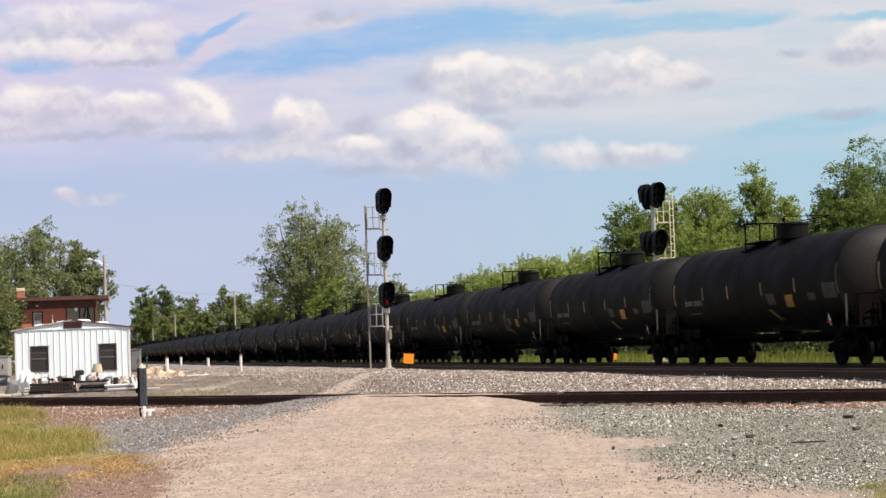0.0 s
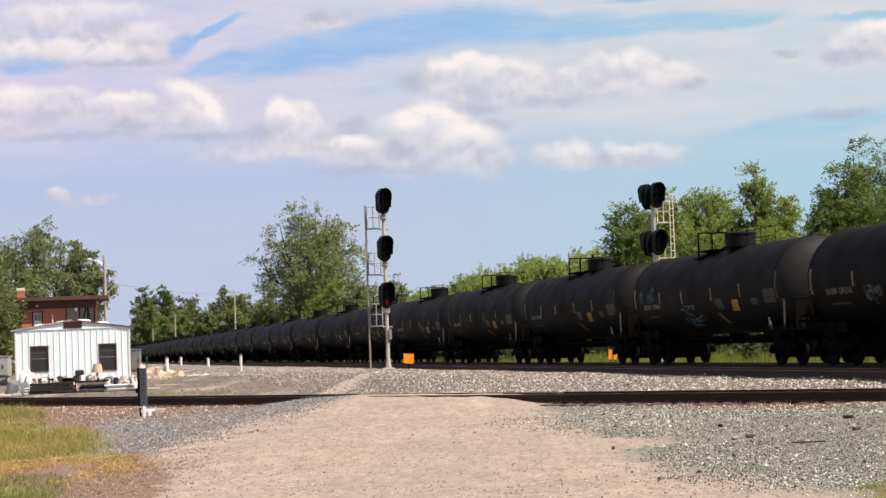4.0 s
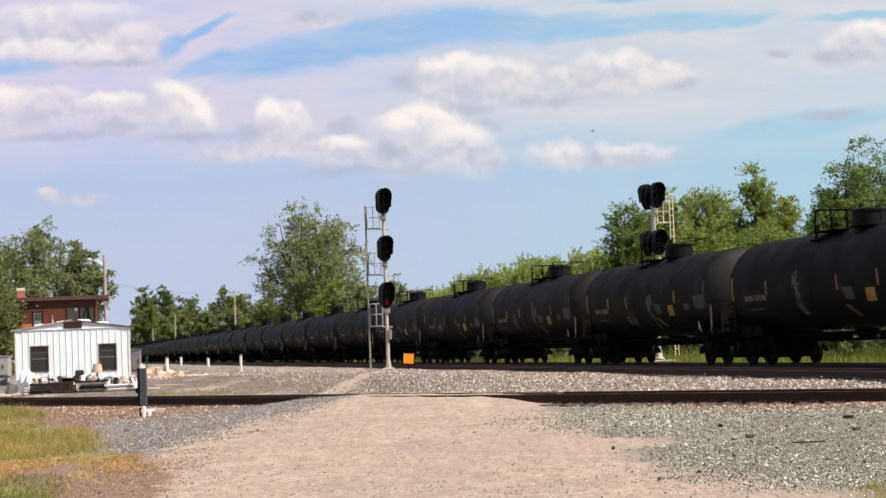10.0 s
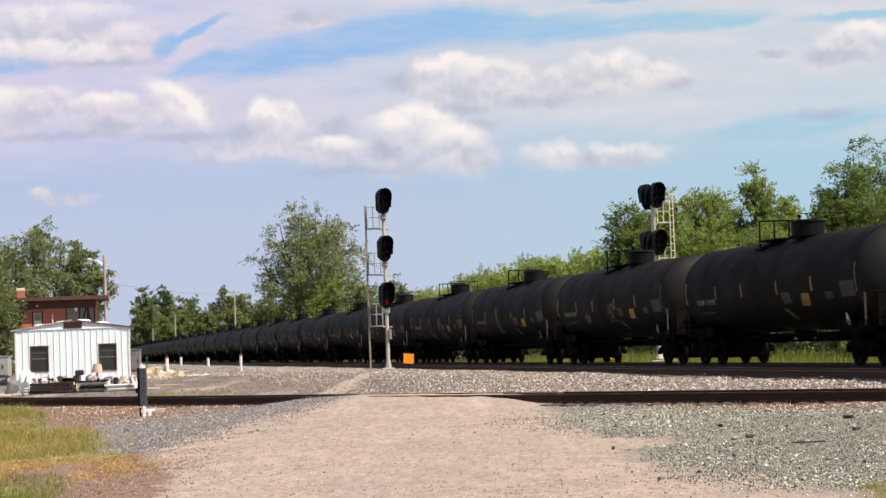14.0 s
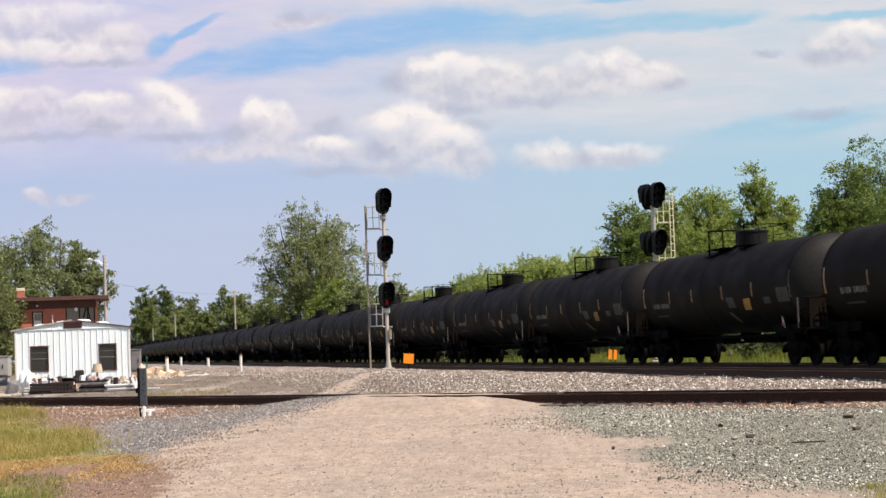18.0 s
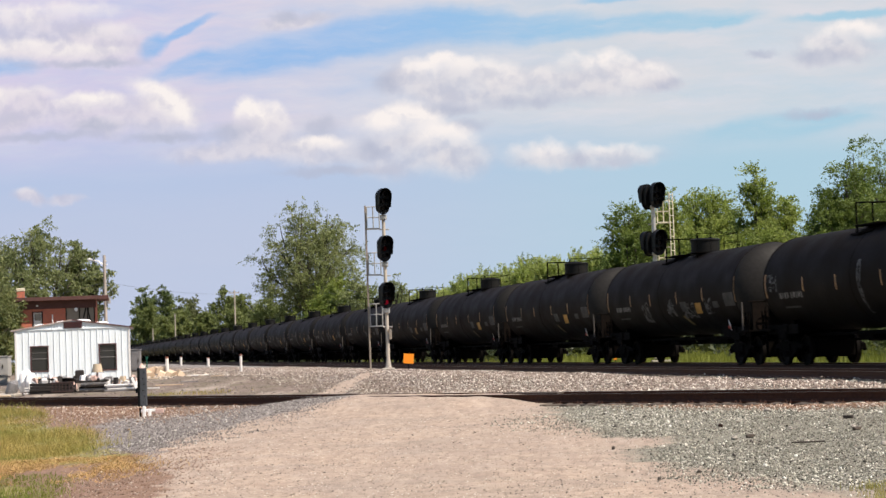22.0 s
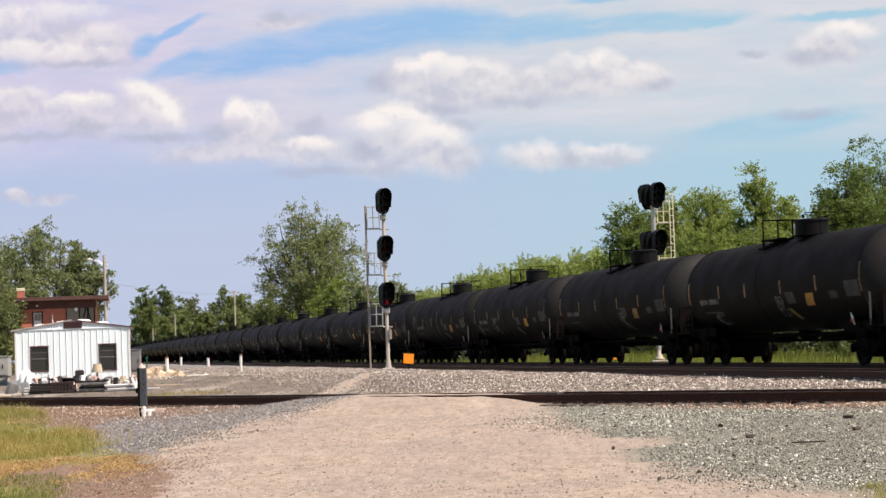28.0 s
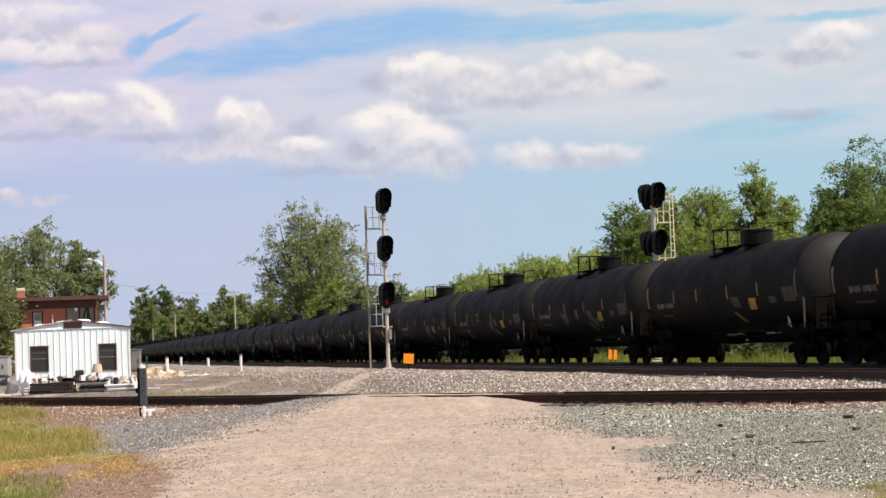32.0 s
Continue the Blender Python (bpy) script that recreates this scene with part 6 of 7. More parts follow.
junk("barrel", Geo().lathe([(0, 0.0), (0, 0.16), (0.06, 0.17), (0.2, 0.175), (0.34, 0.17), (0.4, 0.16), (0.4, 0.0)], (0, 0, 0), (0, 0, 1), 18), "junk_grey", heap_x(-0.01), 65.9, GZ + 0.0, "tilted dark grey barrel at the heap's end", "barrel", ry=18)
chair = base("armchair", pose(heap_x(0.52), 66.2, GZ + 0.08, 0, 0, 12), "small black armchair on the junk heap", "chair")
part("seat", Geo().box((0, 0, 0.3), (0.32, 0.34, 0.16), 0.04), "junk_dark", chair)
part("backrest", Geo().box((0.02, 0.14, 0.48), (0.3, 0.1, 0.36), 0.04), "junk_dark", chair)
for dx in (-0.16, 0.16):
    part("armrest", Geo().box((dx, 0, 0.42), (0.06, 0.34, 0.12), 0.03), "junk_dark", chair)
for k in range(4):
    part("leg", Geo().box((-0.13 + 0.26 * (k % 2), -0.13 + 0.26 * (k // 2), 0.1), (0.04, 0.04, 0.36), 0.006), "junk_dark", chair)
for k, (u, y, w, h, mat) in enumerate(((0.235, 66.4, 0.2, 0.5, "junk_grey"), (0.40, 66.4, 0.22, 0.5, "junk_white"), (0.57, 66.5, 0.24, 0.55, "junk_white"), (0.69, 66.3, 0.2, 0.45, "junk_red"), (0.75, 66.3, 0.2, 0.46, "junk_grey"), (0.80, 66.3, 0.18, 0.42, "junk_dark"), (0.94, 66.1, 0.24, 0.42, "junk_grey"))):
    junk("crate", Geo().box((0, 0, h / 2), (w, w * 0.8, h), 0.02).box((0, 0, h + 0.01), (w * 1.06, w * 0.86, 0.03), 0.008), mat, heap_x(u), y, GZ, "small upright box in the junk heap", "box", rz=17 * k)
rng = random.Random(52)
for k in range(20):
    u = 0.20 + 0.016 * k if k < 13 else 0.575 + 0.03 * (k - 13)
    w, h = rng.uniform(0.08, 0.22), rng.uniform(0.05, 0.22)
    junk("carton", Geo().box((0, 0, h / 2), (w, w * 0.8, h), 0.015).box((0, 0, h + 0.008), (w * 0.6, w * 0.5, 0.02), 0.006), ("junk_white", "junk_pink", "junk_dark", "junk_white", "junk_grey")[k % 5], heap_x(u), 65.58, GZ + (0.34 if k < 13 else 0.375), "small carton piled on the junk heap", "carton", rz=rng.uniform(-40, 40), rx=rng.uniform(-22, 22), ry=rng.uniform(-28, 28))
rng = random.Random(61)
for k in range(46):
    u = rng.uniform(0.15, 0.46) if k < 30 else rng.uniform(0.56, 0.98)
    w, h = rng.uniform(0.08, 0.2), rng.uniform(0.36, 0.66) * (1.0 if k < 30 else 0.8)
    mat = rng.choice(("junk_white", "junk_white", "junk_white", "junk_pink", "shade_tan", "junk_grey"))
    x, y = heap_x(u), rng.uniform(66.05, 66.9)
    if k % 3 == 0:
        junk("packing_box", Geo().box((0, 0, h / 2), (w, w * 0.7, h), 0.015).box((0, 0, h + 0.006), (w * 0.7, w * 0.5, 0.02), 0.006), mat, x, y, GZ - 0.02, "upright pale box among the junk", "box", rz=rng.uniform(-50, 50), ry=rng.uniform(-7, 7))
    elif k % 3 == 1:
        junk("canister", Geo().lathe([(0, 0.0), (0, w * 0.5), (h * 0.75, w * 0.5), (h * 0.85, w * 0.2), (h, w * 0.2), (h, 0.0)], (0, 0, 0), (0, 0, 1), 12), mat, x, y, GZ - 0.02, "pale canister standing among the junk", "canister", ry=rng.uniform(-8, 8))
    else:
        junk("bundle", rag(rng, w * 1.7, h), mat, x, y, GZ - 0.02, "crumpled pale bundle among the junk", "bundle")
junk("pale_board", Geo().box((0, 0, 0), (2.6, 0.5, 0.05), 0.01).box((0.5, -0.35, 0.0), (2.0, 0.14, 0.05), 0.01), "shade_tan", heap_x(-0.27), 64.9, GZ - 0.02, "pale board lying flat beside the heap", "board", rz=-4)
junk("bottle", Geo().lathe([(0, 0), (0, 0.06), (0.45, 0.06), (0.55, 0.025), (0.68, 0.025), (0.68, 0)], (0, 0, 0), (0, 0, 1), 12), "junk_white", heap_x(0.18), 66.5, GZ, "tall pale jug in the junk heap", "jug")
junk("white_board", Geo().box((0, 0, 0), (0.09, 0.04, 0.5), 0.01), "junk_white", heap_x(0.985), 65.3, GZ + 0.2, "white board leaning at the heap's end", "board", rz=15, ry=-20)
junk("concrete_slab", Geo().box((0, 0, 0), (1.5, 2.2, 0.12), 0.03), "concrete", -15.2, 66.6, GZ - 0.03, "pale concrete slab in the yard", "slab", rz=3)
for k, (x, y, w) in enumerate(((-14.95, 100.5, 0.8), (-14.5, 100.2, 0.7), (-15.1, 99.6, 0.6), (-13.95, 99.3, 0.8), (-14.45, 99.2, 0.55), (-13.6, 99.6, 0.5), (-15.4, 100.1, 0.5))):
    junk("split_log", Geo().prism([(-w / 2, 0.0), (w / 2, 0.02), (w * 0.46, 0.22), (w * 0.12, 0.36), (-w * 0.42, 0.28)], -0.17, 0.17), "fresh_wood", x, y, -0.06 + (0.22 if k in (0, 1) else 0), "split pale firewood log in a pile", "log", rz=24 * k, rx=7 * k)


# ---- post beside the branch track ----
dw = base("bracket_post", pose(-7.12, 46.0, -0.41), "short dark steel post with bolt holes on a pipe bracket", "post")
part("web", Geo().box((0.02, 0, 0.70), (0.16, 0.10, 0.88), 0.012), "post_grey", dw)
part("flange", Geo().box((-0.085, 0.01, 0.70), (0.05, 0.16, 0.90), 0.01).box((-0.13, 0.0, 0.62), (0.06, 0.08, 0.12), 0.015), "signal_black", dw, "black edge flange")
for k in range(6):
    part("bolt", Geo().lathe([(0, 0.0), (0.0, 0.014), (0.012, 0.014), (0.016, 0.0)], (0.02 + 0.03 * (k % 2), -0.052, 0.34 + 0.14 * k), (0, -1, 0), 8), "signal_black", dw)
part("stem", Geo().tube((0.03, 0, -0.08), (0.03, 0, 0.28), 0.03), "galvanised", dw)
part("stem", Geo().tube((-0.07, 0.02, -0.08), (-0.07, 0.02, 0.22), 0.022), "iron", dw)
part("bracket_arm", Geo().box((0.14, -0.04, 0.15), (0.36, 0.06, 0.06), 0.01).box((0.16, -0.05, 0.10), (0.07, 0.06, 0.18), 0.01).box((0.03, -0.05, 0.12), (0.07, 0.06, 0.26), 0.01), "junk_white", dw, "pale pipe bracket")
part("end_block", Geo().box((0.38, -0.02, 0.13), (0.2, 0.10, 0.11), 0.012), "junk_pink", dw)

# ---- loose scraps on the ballast ----


def scrap(name, geo, mat, x, y, label, cat, rz=0.0):
    z = float(land(np.array([x]), np.array([y]))[0][0] + relief(np.array([x]), np.array([y]))[0][0])
    thing(name, geo, mat, pose(x, y, z, 0, 0, rz), label, cat)


scrap("iron_bar", Geo().box((0, 0, 0.04), (0.46, 0.024, 0.022), 0.006), "tie", 4.87, 26.9, "short rusty iron bar on the ballast", "bar", 3)
for k, (x, y, s, m) in enumerate(((5.1, 38.0, 0.16, "tie"), (4.35, 28.6, 0.09, "tie"), (5.95, 28.9, 0.10, "tie"), (2.3, 27.9, 0.05, "tie"), (6.45, 28.4, 0.07, "rail"), (4.25, 31.0, 0.06, "rail"), (6.3, 31.2, 0.10, "tie"))):
    scrap("wood_scrap", Geo().box((0, 0, 0.03), (s * 1.7, s * 0.6, 0.05), 0.012), m, x, y, "splintered dark wood scrap on the ballast", "scrap", 23 * k)
for k, (x, y, s) in enumerate(((5.55, 34.4, 0.075), (4.1, 28.5, 0.06), (5.1, 29.6, 0.05), (5.75, 26.2, 0.06), (6.0, 29.4, 0.05), (4.6, 31.5, 0.045))):
    scrap("pale_rock", rag(random.Random(k), s * 1.6, s), "concrete", x, y, "pale tan rock on the grey ballast", "rock")

for k, (x, y, l) in enumerate(((-11.51, 75.7, 0.9), (-11.02, 78.08, 1.1), (-10.59, 80.79, 0.7), (-12.28, 97.35, 1.0), (-10.78, 92.31, 0.6), (-15.6, 110.57, 0.9), (-17.22, 128.67, 0.8), (-13.59, 92.16, 0.6), (-12.09, 110.47, 0.7))):
    scrap("lath", Geo().box((0, 0, 0.025), (l, 0.09, 0.04), 0.008), ("junk_white", "fresh_wood", "junk_grey")[k % 3], x, y, "pale broken lath lying in the yard", "lath", 7 * (k % 4) - 10)

# ---- trees ----


def leaves(centres, radii, n, leaf, rng, per=26, spread=0.42, flat=0.8):
    """Leaf blades in clumps on the shells of lobes; returns vertices and triangles."""
    k = max(1, n // per)
    which = rng.choice(len(centres), k, p=radii ** 2 / (radii ** 2).sum())
    v = rng.normal(0, 1, (k, 3))
    v /= np.linalg.norm(v, axis=1, keepdims=True)
    v[:, 2] = np.where(v[:, 2] < -0.35, -v[:, 2] * 0.6, v[:, 2])
    c = centres[which] + v * (radii[which] * (0.35 + 0.72 * rng.random(k) ** 0.7))[:, None] * np.array([1, 1, flat])
    p = np.repeat(c, per, 0) + np.clip(rng.normal(0, 1, (k * per, 3)), -1.7, 1.7) * spread * np.array([1.0, 1.0, 0.75 if flat < 1 else 1.3])
    m = len(p)
    nrm = rng.normal(0, 1, (m, 3)) + np.array([0, 0, 0.7]) + 0.5 * np.repeat(v, per, 0)
    nrm /= np.linalg.norm(nrm, axis=1, keepdims=True)
    t = np.cross(nrm, rng.normal(0, 1, (m, 3)))
    t /= np.linalg.norm(t, axis=1, keepdims=True) + 1e-9
    u = np.cross(nrm, t)
    s = leaf * rng.uniform(0.6, 1.35, (m, 1))
    q = np.stack([p - t * s - u * s * 0.5, p + t * s, p - t * s * 0.7 + u * s * 0.7], 1)
    return q.reshape(-1, 3), np.arange(m * 3).reshape(-1, 3)


def limb(g, a, b, r0, r1, rng, sag=0.12, steps=4, lift=0.0):
    """A bent, tapering branch from a to b; returns the places along it."""
    a, b = Vector(a), Vector(b)
    last, lr = a, r0
    side = Vector(rng.normal(0, 1, 3)) * (b - a).length * sag + Vector((0, 0, lift * (b - a).length))
    places = [a]
    for k in range(1, steps + 1):
        u = k / steps
        p = a.lerp(b, u) + side * math.sin(math.pi * u)
        r = r0 + (r1 - r0) * u
        g.tube(last, p, lr, r, 7, cap=False)
        places.append(p)
        last, lr = p, r
    return places


def blade_fan(c, way, length, per, leaf, slim, scatter, droop, rng):
    """Leaves along shoots that start at c and run along way; arrays of vertices."""
    m = len(c)
    u = rng.random((m, per)) ** 0.8
    p = c[:, None] + way[:, None] * (length[:, None] * u)[..., None]
    p[..., 2] -= droop * (u ** 2) * length[:, None]
    p += rng.normal(0, 1, (m, per, 3)) * (scatter * (1.15 - 0.7 * u))[..., None]
    along = np.repeat(way[:, None], per, 1) * 0.8 + rng.normal(0, 0.75, (m, per, 3))
    along[..., 2] -= droop
    along /= np.linalg.norm(along, axis=2, keepdims=True)
    face = rng.normal(0, 0.8, (m, per, 3)) + np.array([0.15, -0.2, 0.8])
    wide = np.cross(along, face)
    wide /= np.linalg.norm(wide, axis=2, keepdims=True) + 1e-9
    s = leaf * rng.uniform(0.6, 1.3, (m, per, 1))
    q = np.stack([p - along * s, p + wide * s * slim - along * s * 0.1, p + along * s, p - wide * s * slim - along * s * 0.1], 2)
    return q.reshape(-1, 4, 3)


def tree(x, y, h, w, seed, mat, leaf=0.2, label="", low=0.1, limbs=12, sprays=9, shoots=7, per=14, reach=0.17, rise=0.7, stray=0.55, slim=0.55, scatter=0.5, droop=0.25,
         belly=0.42, flare=0.0, trunk_r=None, forks=1, fork_at=None, crowd=0.13, name="tree", group="trees along the line", cat="tree"):
    """A tree of height h and crown width w on the ground at (x, y): limbs carry sprays, sprays carry leafy shoots."""
    rng = np.random.default_rng(seed)
    z = -0.3 if y < 300 else -0.05
    tr = trunk_r or h * 0.016
    t = base(name, pose(x, y, z, 0, 0, 0), label, cat, group)
    g = Geo()
    z0 = h * low
    fz = h * (fork_at or max(low, 0.06))
    stems = []
    limb(g, (0, 0, -0.2), (0, 0, fz), tr * 1.25, tr, rng, 0.02)
    for k in range(forks):
        a = 2 * math.pi * k / forks + rng.uniform(0, 1)
        off = 0.0 if forks == 1 else w * 0.15
        e = (math.cos(a) * off, math.sin(a) * off, fz + (h - fz) * (0.62 if forks == 1 else 0.5))
        stems.append(limb(g, (0, 0, fz), e, tr * 0.9, tr * 0.4, rng, 0.05, 6))
    trunk = g
    leafy = []
    for k in range(limbs):
        s = (k + rng.uniform(0.3, 0.9)) / limbs
        bulge = math.sin(math.pi * min(1.0, (s * 0.9 + 0.08)) ** (math.log(0.5) / math.log(belly))) ** 0.7
        bulge = max(bulge, flare if s < 0.6 else 0.0)
        a = 2 * math.pi * (k * 0.618) + rng.uniform(-0.4, 0.4)
        rad = 0.5 * w * bulge * rng.uniform(0.55, 0.98) * 0.80
        tip = Vector((math.cos(a) * rad, math.sin(a) * rad, z0 + s * (h - z0) * 0.93))
        spine = min(stems, key=lambda q: (q[-1].x - tip.x) ** 2 + (q[-1].y - tip.y) ** 2)
        root = min(spine, key=lambda q: abs(q.z - (fz + 0.45 * (tip.z - fz))))
        g = Geo() if forks > 1 else trunk
        run = limb(g, root, tip, tr * 0.45, tr * 0.10, rng, 0.07, 5, 0.06)
        cs = []
        for j in range(sprays):
            u = rng.uniform(0.42, 1.0) * 5
            i = min(4, int(u))
            c = run[i].lerp(run[i + 1], u - i) + Vector(rng.normal(0, 1, 3)) * w * crowd * 0.55 * (1.0 if j else 0.2)
            c.z = min(c.z, h * 0.97)
            limb(g, run[max(1, i - 1)], c, tr * 0.07, tr * 0.02, rng, 0.06, 2)
            cs.append(c)
        if forks > 1:
            part("limb", g, "bark", t)
        cs = np.array(cs)
        out = cs * np.array([2.0 / w, 2.0 / w, 0]) + np.array([0, 0, rise]) + rng.normal(0, 0.3, cs.shape)
        out /= np.linalg.norm(out, axis=1, keepdims=True)
        way = np.repeat(out, shoots, 0) + rng.normal(0, stray, (len(cs) * shoots, 3))
        way /= np.linalg.norm(way, axis=1, keepdims=True)
        ln = reach * w * rng.uniform(0.5, 1.2, len(way))
        leafy.append(blade_fan(np.repeat(cs, shoots, 0), way, ln, per, leaf, slim, scatter * leaf * 1.6, droop, rng))
    part("trunk", trunk, "bark", t)
    v = np.concatenate(leafy).reshape(-1, 3)
    part("crown", np_mesh("crown", v, np.arange(len(v)).reshape(-1, 4), mat), mat, t)
    return t


# behind the tower
for k, (x, y, h, w, low, label) in enumerate(((-40.9, 200, 15.5, 13.5, 0.30, "tall open-crowned grey-green tree behind the tower"), (-37.4, 203, 13.9, 6.2, 0.30, "grey-green tree beside the pole"), (-46.5, 205, 15.8, 9.0, 0.22, "tall grey-green tree behind the tower"))):
    tree(x, y, h, w, 1 + k, "leaf_olive", 0.13, label, low, 24, 9, 8, 15, 0.14, 0.5, 0.8, belly=0.5, flare=0.7, forks=3, fork_at=0.2, trunk_r=0.24, droop=0.35)
for k, (x, y, h, w) in enumerate(((-36.2, 158, 9.6, 5.2), (-38.6, 165, 11.2, 5.0))):
    tree(x, y, h, w, 4 + k, "leaf_open", 0.10, "dense green tree beside the tower", 0.05, 20, 10, 8, 18, 0.2, 0.6, 0.8)
# far end of the line
for k, (x, y, h, w, mat) in enumerate(((-97.4, 640, 24.3, 11, "leaf_dark"), (-88.0, 620, 23.2, 11, "leaf_dark"), (-77.9, 600, 18.7, 13, "leaf_blue"), (-90.5, 600, 17.1, 12, "leaf_green"), (-78.2, 580, 15.4, 12, "leaf_green"), (-62.5, 560, 19.4, 11, "leaf_green"), (-56.4, 550, 17.6, 10, "leaf_green"), (-51.6, 540, 13.6, 9, "leaf_blue"), (-66.8, 550, 13.3, 9, "leaf_green"), (-78.5, 560, 12.6, 9, "leaf_green"), (-50.2, 560, 15.6, 12, "leaf_blue"), (-95.5, 650, 14.0, 9, "leaf_green"), (-55.6, 520, 12.9, 8, "leaf_green"))):
    tree(x, y, h * 1.03, w * 1.18, 20 + k, mat, 0.29, "dark green tree far down the line" if mat == "leaf_dark" else "green tree far down the line", 0.04, 20, 10, 7, 15, 0.16, 0.6, 0.8, belly=0.45)
# the large open tree
tree(-18.9, 285, 22.6, 21.5, 40, "leaf_open", 0.135, "large open-crowned tree with bare limbs showing", 0.40, 36, 8, 9, 20, 0.105, 0.4, 0.9, belly=0.5, flare=0.75, scatter=0.9, crowd=0.10, trunk_r=0.40, forks=4, fork_at=0.17, droop=0.3)
for k, (x, y, h, w, mat) in enumerate(((-27.1, 310, 11.4, 7, "leaf_green"), (-21.3, 290, 12.3, 8, "leaf_green"), (-15.6, 270, 10.4, 8.5, "leaf_light"), (-13.6, 255, 11.6, 5.0, "leaf_light"), (-10.8, 250, 10.6, 7.5, "leaf_olive"), (-7.7, 230, 7.8, 6, "leaf_green"), (-31.5, 330, 9.0, 6, "leaf_green"), (-5.2, 225, 8.9, 5, "leaf_olive"))):
    tree(x, y, h, w * 1.3, 50 + k, mat, 0.14, "bright green shrubby tree behind the train", 0.03, 16, 9, 7, 18, 0.2, 0.8, 0.7)
tree(-4.7, 200, 9.4, 2.6, 60, "leaf_olive", 0.11, "thin sparse sapling beyond the train", 0.3, 7, 5, 4, 8, 0.2, 1.0)
# bushes in the middle distance
for k, (x, y, h, w, mat) in enumerate(((-1.5, 205, 7.2, 5.0, "leaf_light"), (1.8, 200, 8.0, 5.0, "leaf_light"), (5.0, 192, 8.9, 5.2, "leaf_light"), (7.6, 188, 9.3, 5.0, "leaf_light"), (10.2, 184, 9.4, 5.0, "leaf_light"),
                                       (12.6, 180, 9.7, 5.4, "leaf_light"), (15.2, 178, 9.6, 5.5, "leaf_mid"), (3.4, 215, 8.3, 7.0, "leaf_mid"), (9.0, 205, 9.7, 7.0, "leaf_mid"), (-4.0, 215, 6.6, 5.0, "leaf_light"), (0.2, 208, 7.5, 5.0, "leaf_light"), (3.5, 199, 8.5, 5.0, "leaf_light"), (6.4, 196, 9.0, 5.0, "leaf_light"), (9.0, 192, 9.3, 5.0, "leaf_light"), (11.6, 187, 9.5, 5.2, "leaf_light"), (14.0, 183, 9.6, 5.2, "leaf_light"))):
    tree(x, y, h * 0.935, w * 1.4, 70 + k, "leaf_hedge" if mat == "leaf_light" else mat, 0.15, "bright yellow-green bushy tree beyond the train", 0.03, 28, 10, 6, 26, 0.20, 2.6, 0.35, 0.3, droop=0.1, belly=0.5)
# behind the second signal
for k, (x, y, h, w, mat) in enumerate(((14.3, 150, 12.0, 5.4, "leaf_mid"), (16.0, 156, 11.0, 5.2, "leaf_mid"), (17.7, 153, 13.4, 5.0, "leaf_light"), (20.4, 157, 14.0, 5.2, "leaf_light"), (24.0, 150, 14.7, 4.2, "leaf_light"),
                                       (22.2, 156, 13.2, 5.0, "leaf_light"), (26.2, 151, 12.4, 4.4, "leaf_light"), (19.5, 146, 10.0, 6.0, "leaf_light"), (24.0, 145, 9.4, 6.0, "leaf_light"), (16.5, 160, 12.2, 5.0, "leaf_mid"), (19.3, 161, 12.4, 6.0, "leaf_light"), (22.4, 162, 12.0, 6.0, "leaf_light"), (26.4, 158, 10.2, 5.5, "leaf_light"))):
    tree(x, y, h, w * 1.22, 90 + k, mat, 0.095, "leafy green tree behind the signal", 0.05, 24, 9, 8, 20, 0.25, 1.2, 0.7, 0.6, scatter=0.9, belly=0.38)
for k, (x, y, h, w, mat) in enumerate(((29.2, 138, 15.0, 5.6, "leaf_mid"), (31.8, 140, 14.6, 6.4, "leaf_mid"), (31.0, 134, 11.0, 7.0, "leaf_mid"), (27.0, 137, 11.2, 4.4, "leaf_mid"), (36.0, 138, 15.4, 7.0, "leaf_mid"), (40.5, 140, 14.0, 7.0, "leaf_mid"), (27.6, 139, 12.4, 3.6, "leaf_mid"), (29.0, 145, 11.4, 6.0, "leaf_mid"), (31.5, 147, 12.6, 6.5, "leaf_mid"))):
    tree(x, y, h, w * 1.22, 120 + k, mat, 0.10, "tall dark leafy tree near the line", 0.05, 24, 9, 8, 20, 0.25, 0.9, 0.6, 0.45, scatter=0.8, droop=0.5, belly=0.4)


# far woods that close the view
def far_woods():
    rng = np.random.default_rng(7)
    k = 260
    x = rng.uniform(-260, 260, k)
    y = rng.uniform(760, 860, k)
    h = rng.uniform(7, 13, k)
    cs = np.stack([x, y, h * 0.45], 1)
    v, f = leaves(cs, h * 0.55, 20000, 0.9, rng, per=20, spread=1.3)
    ob = new("far_woods", np_mesh("far_woods", v, f, "leaf_blue"))
    tagged(ob, "low line of far green woods", "woods", kind="stuff")


far_woods()


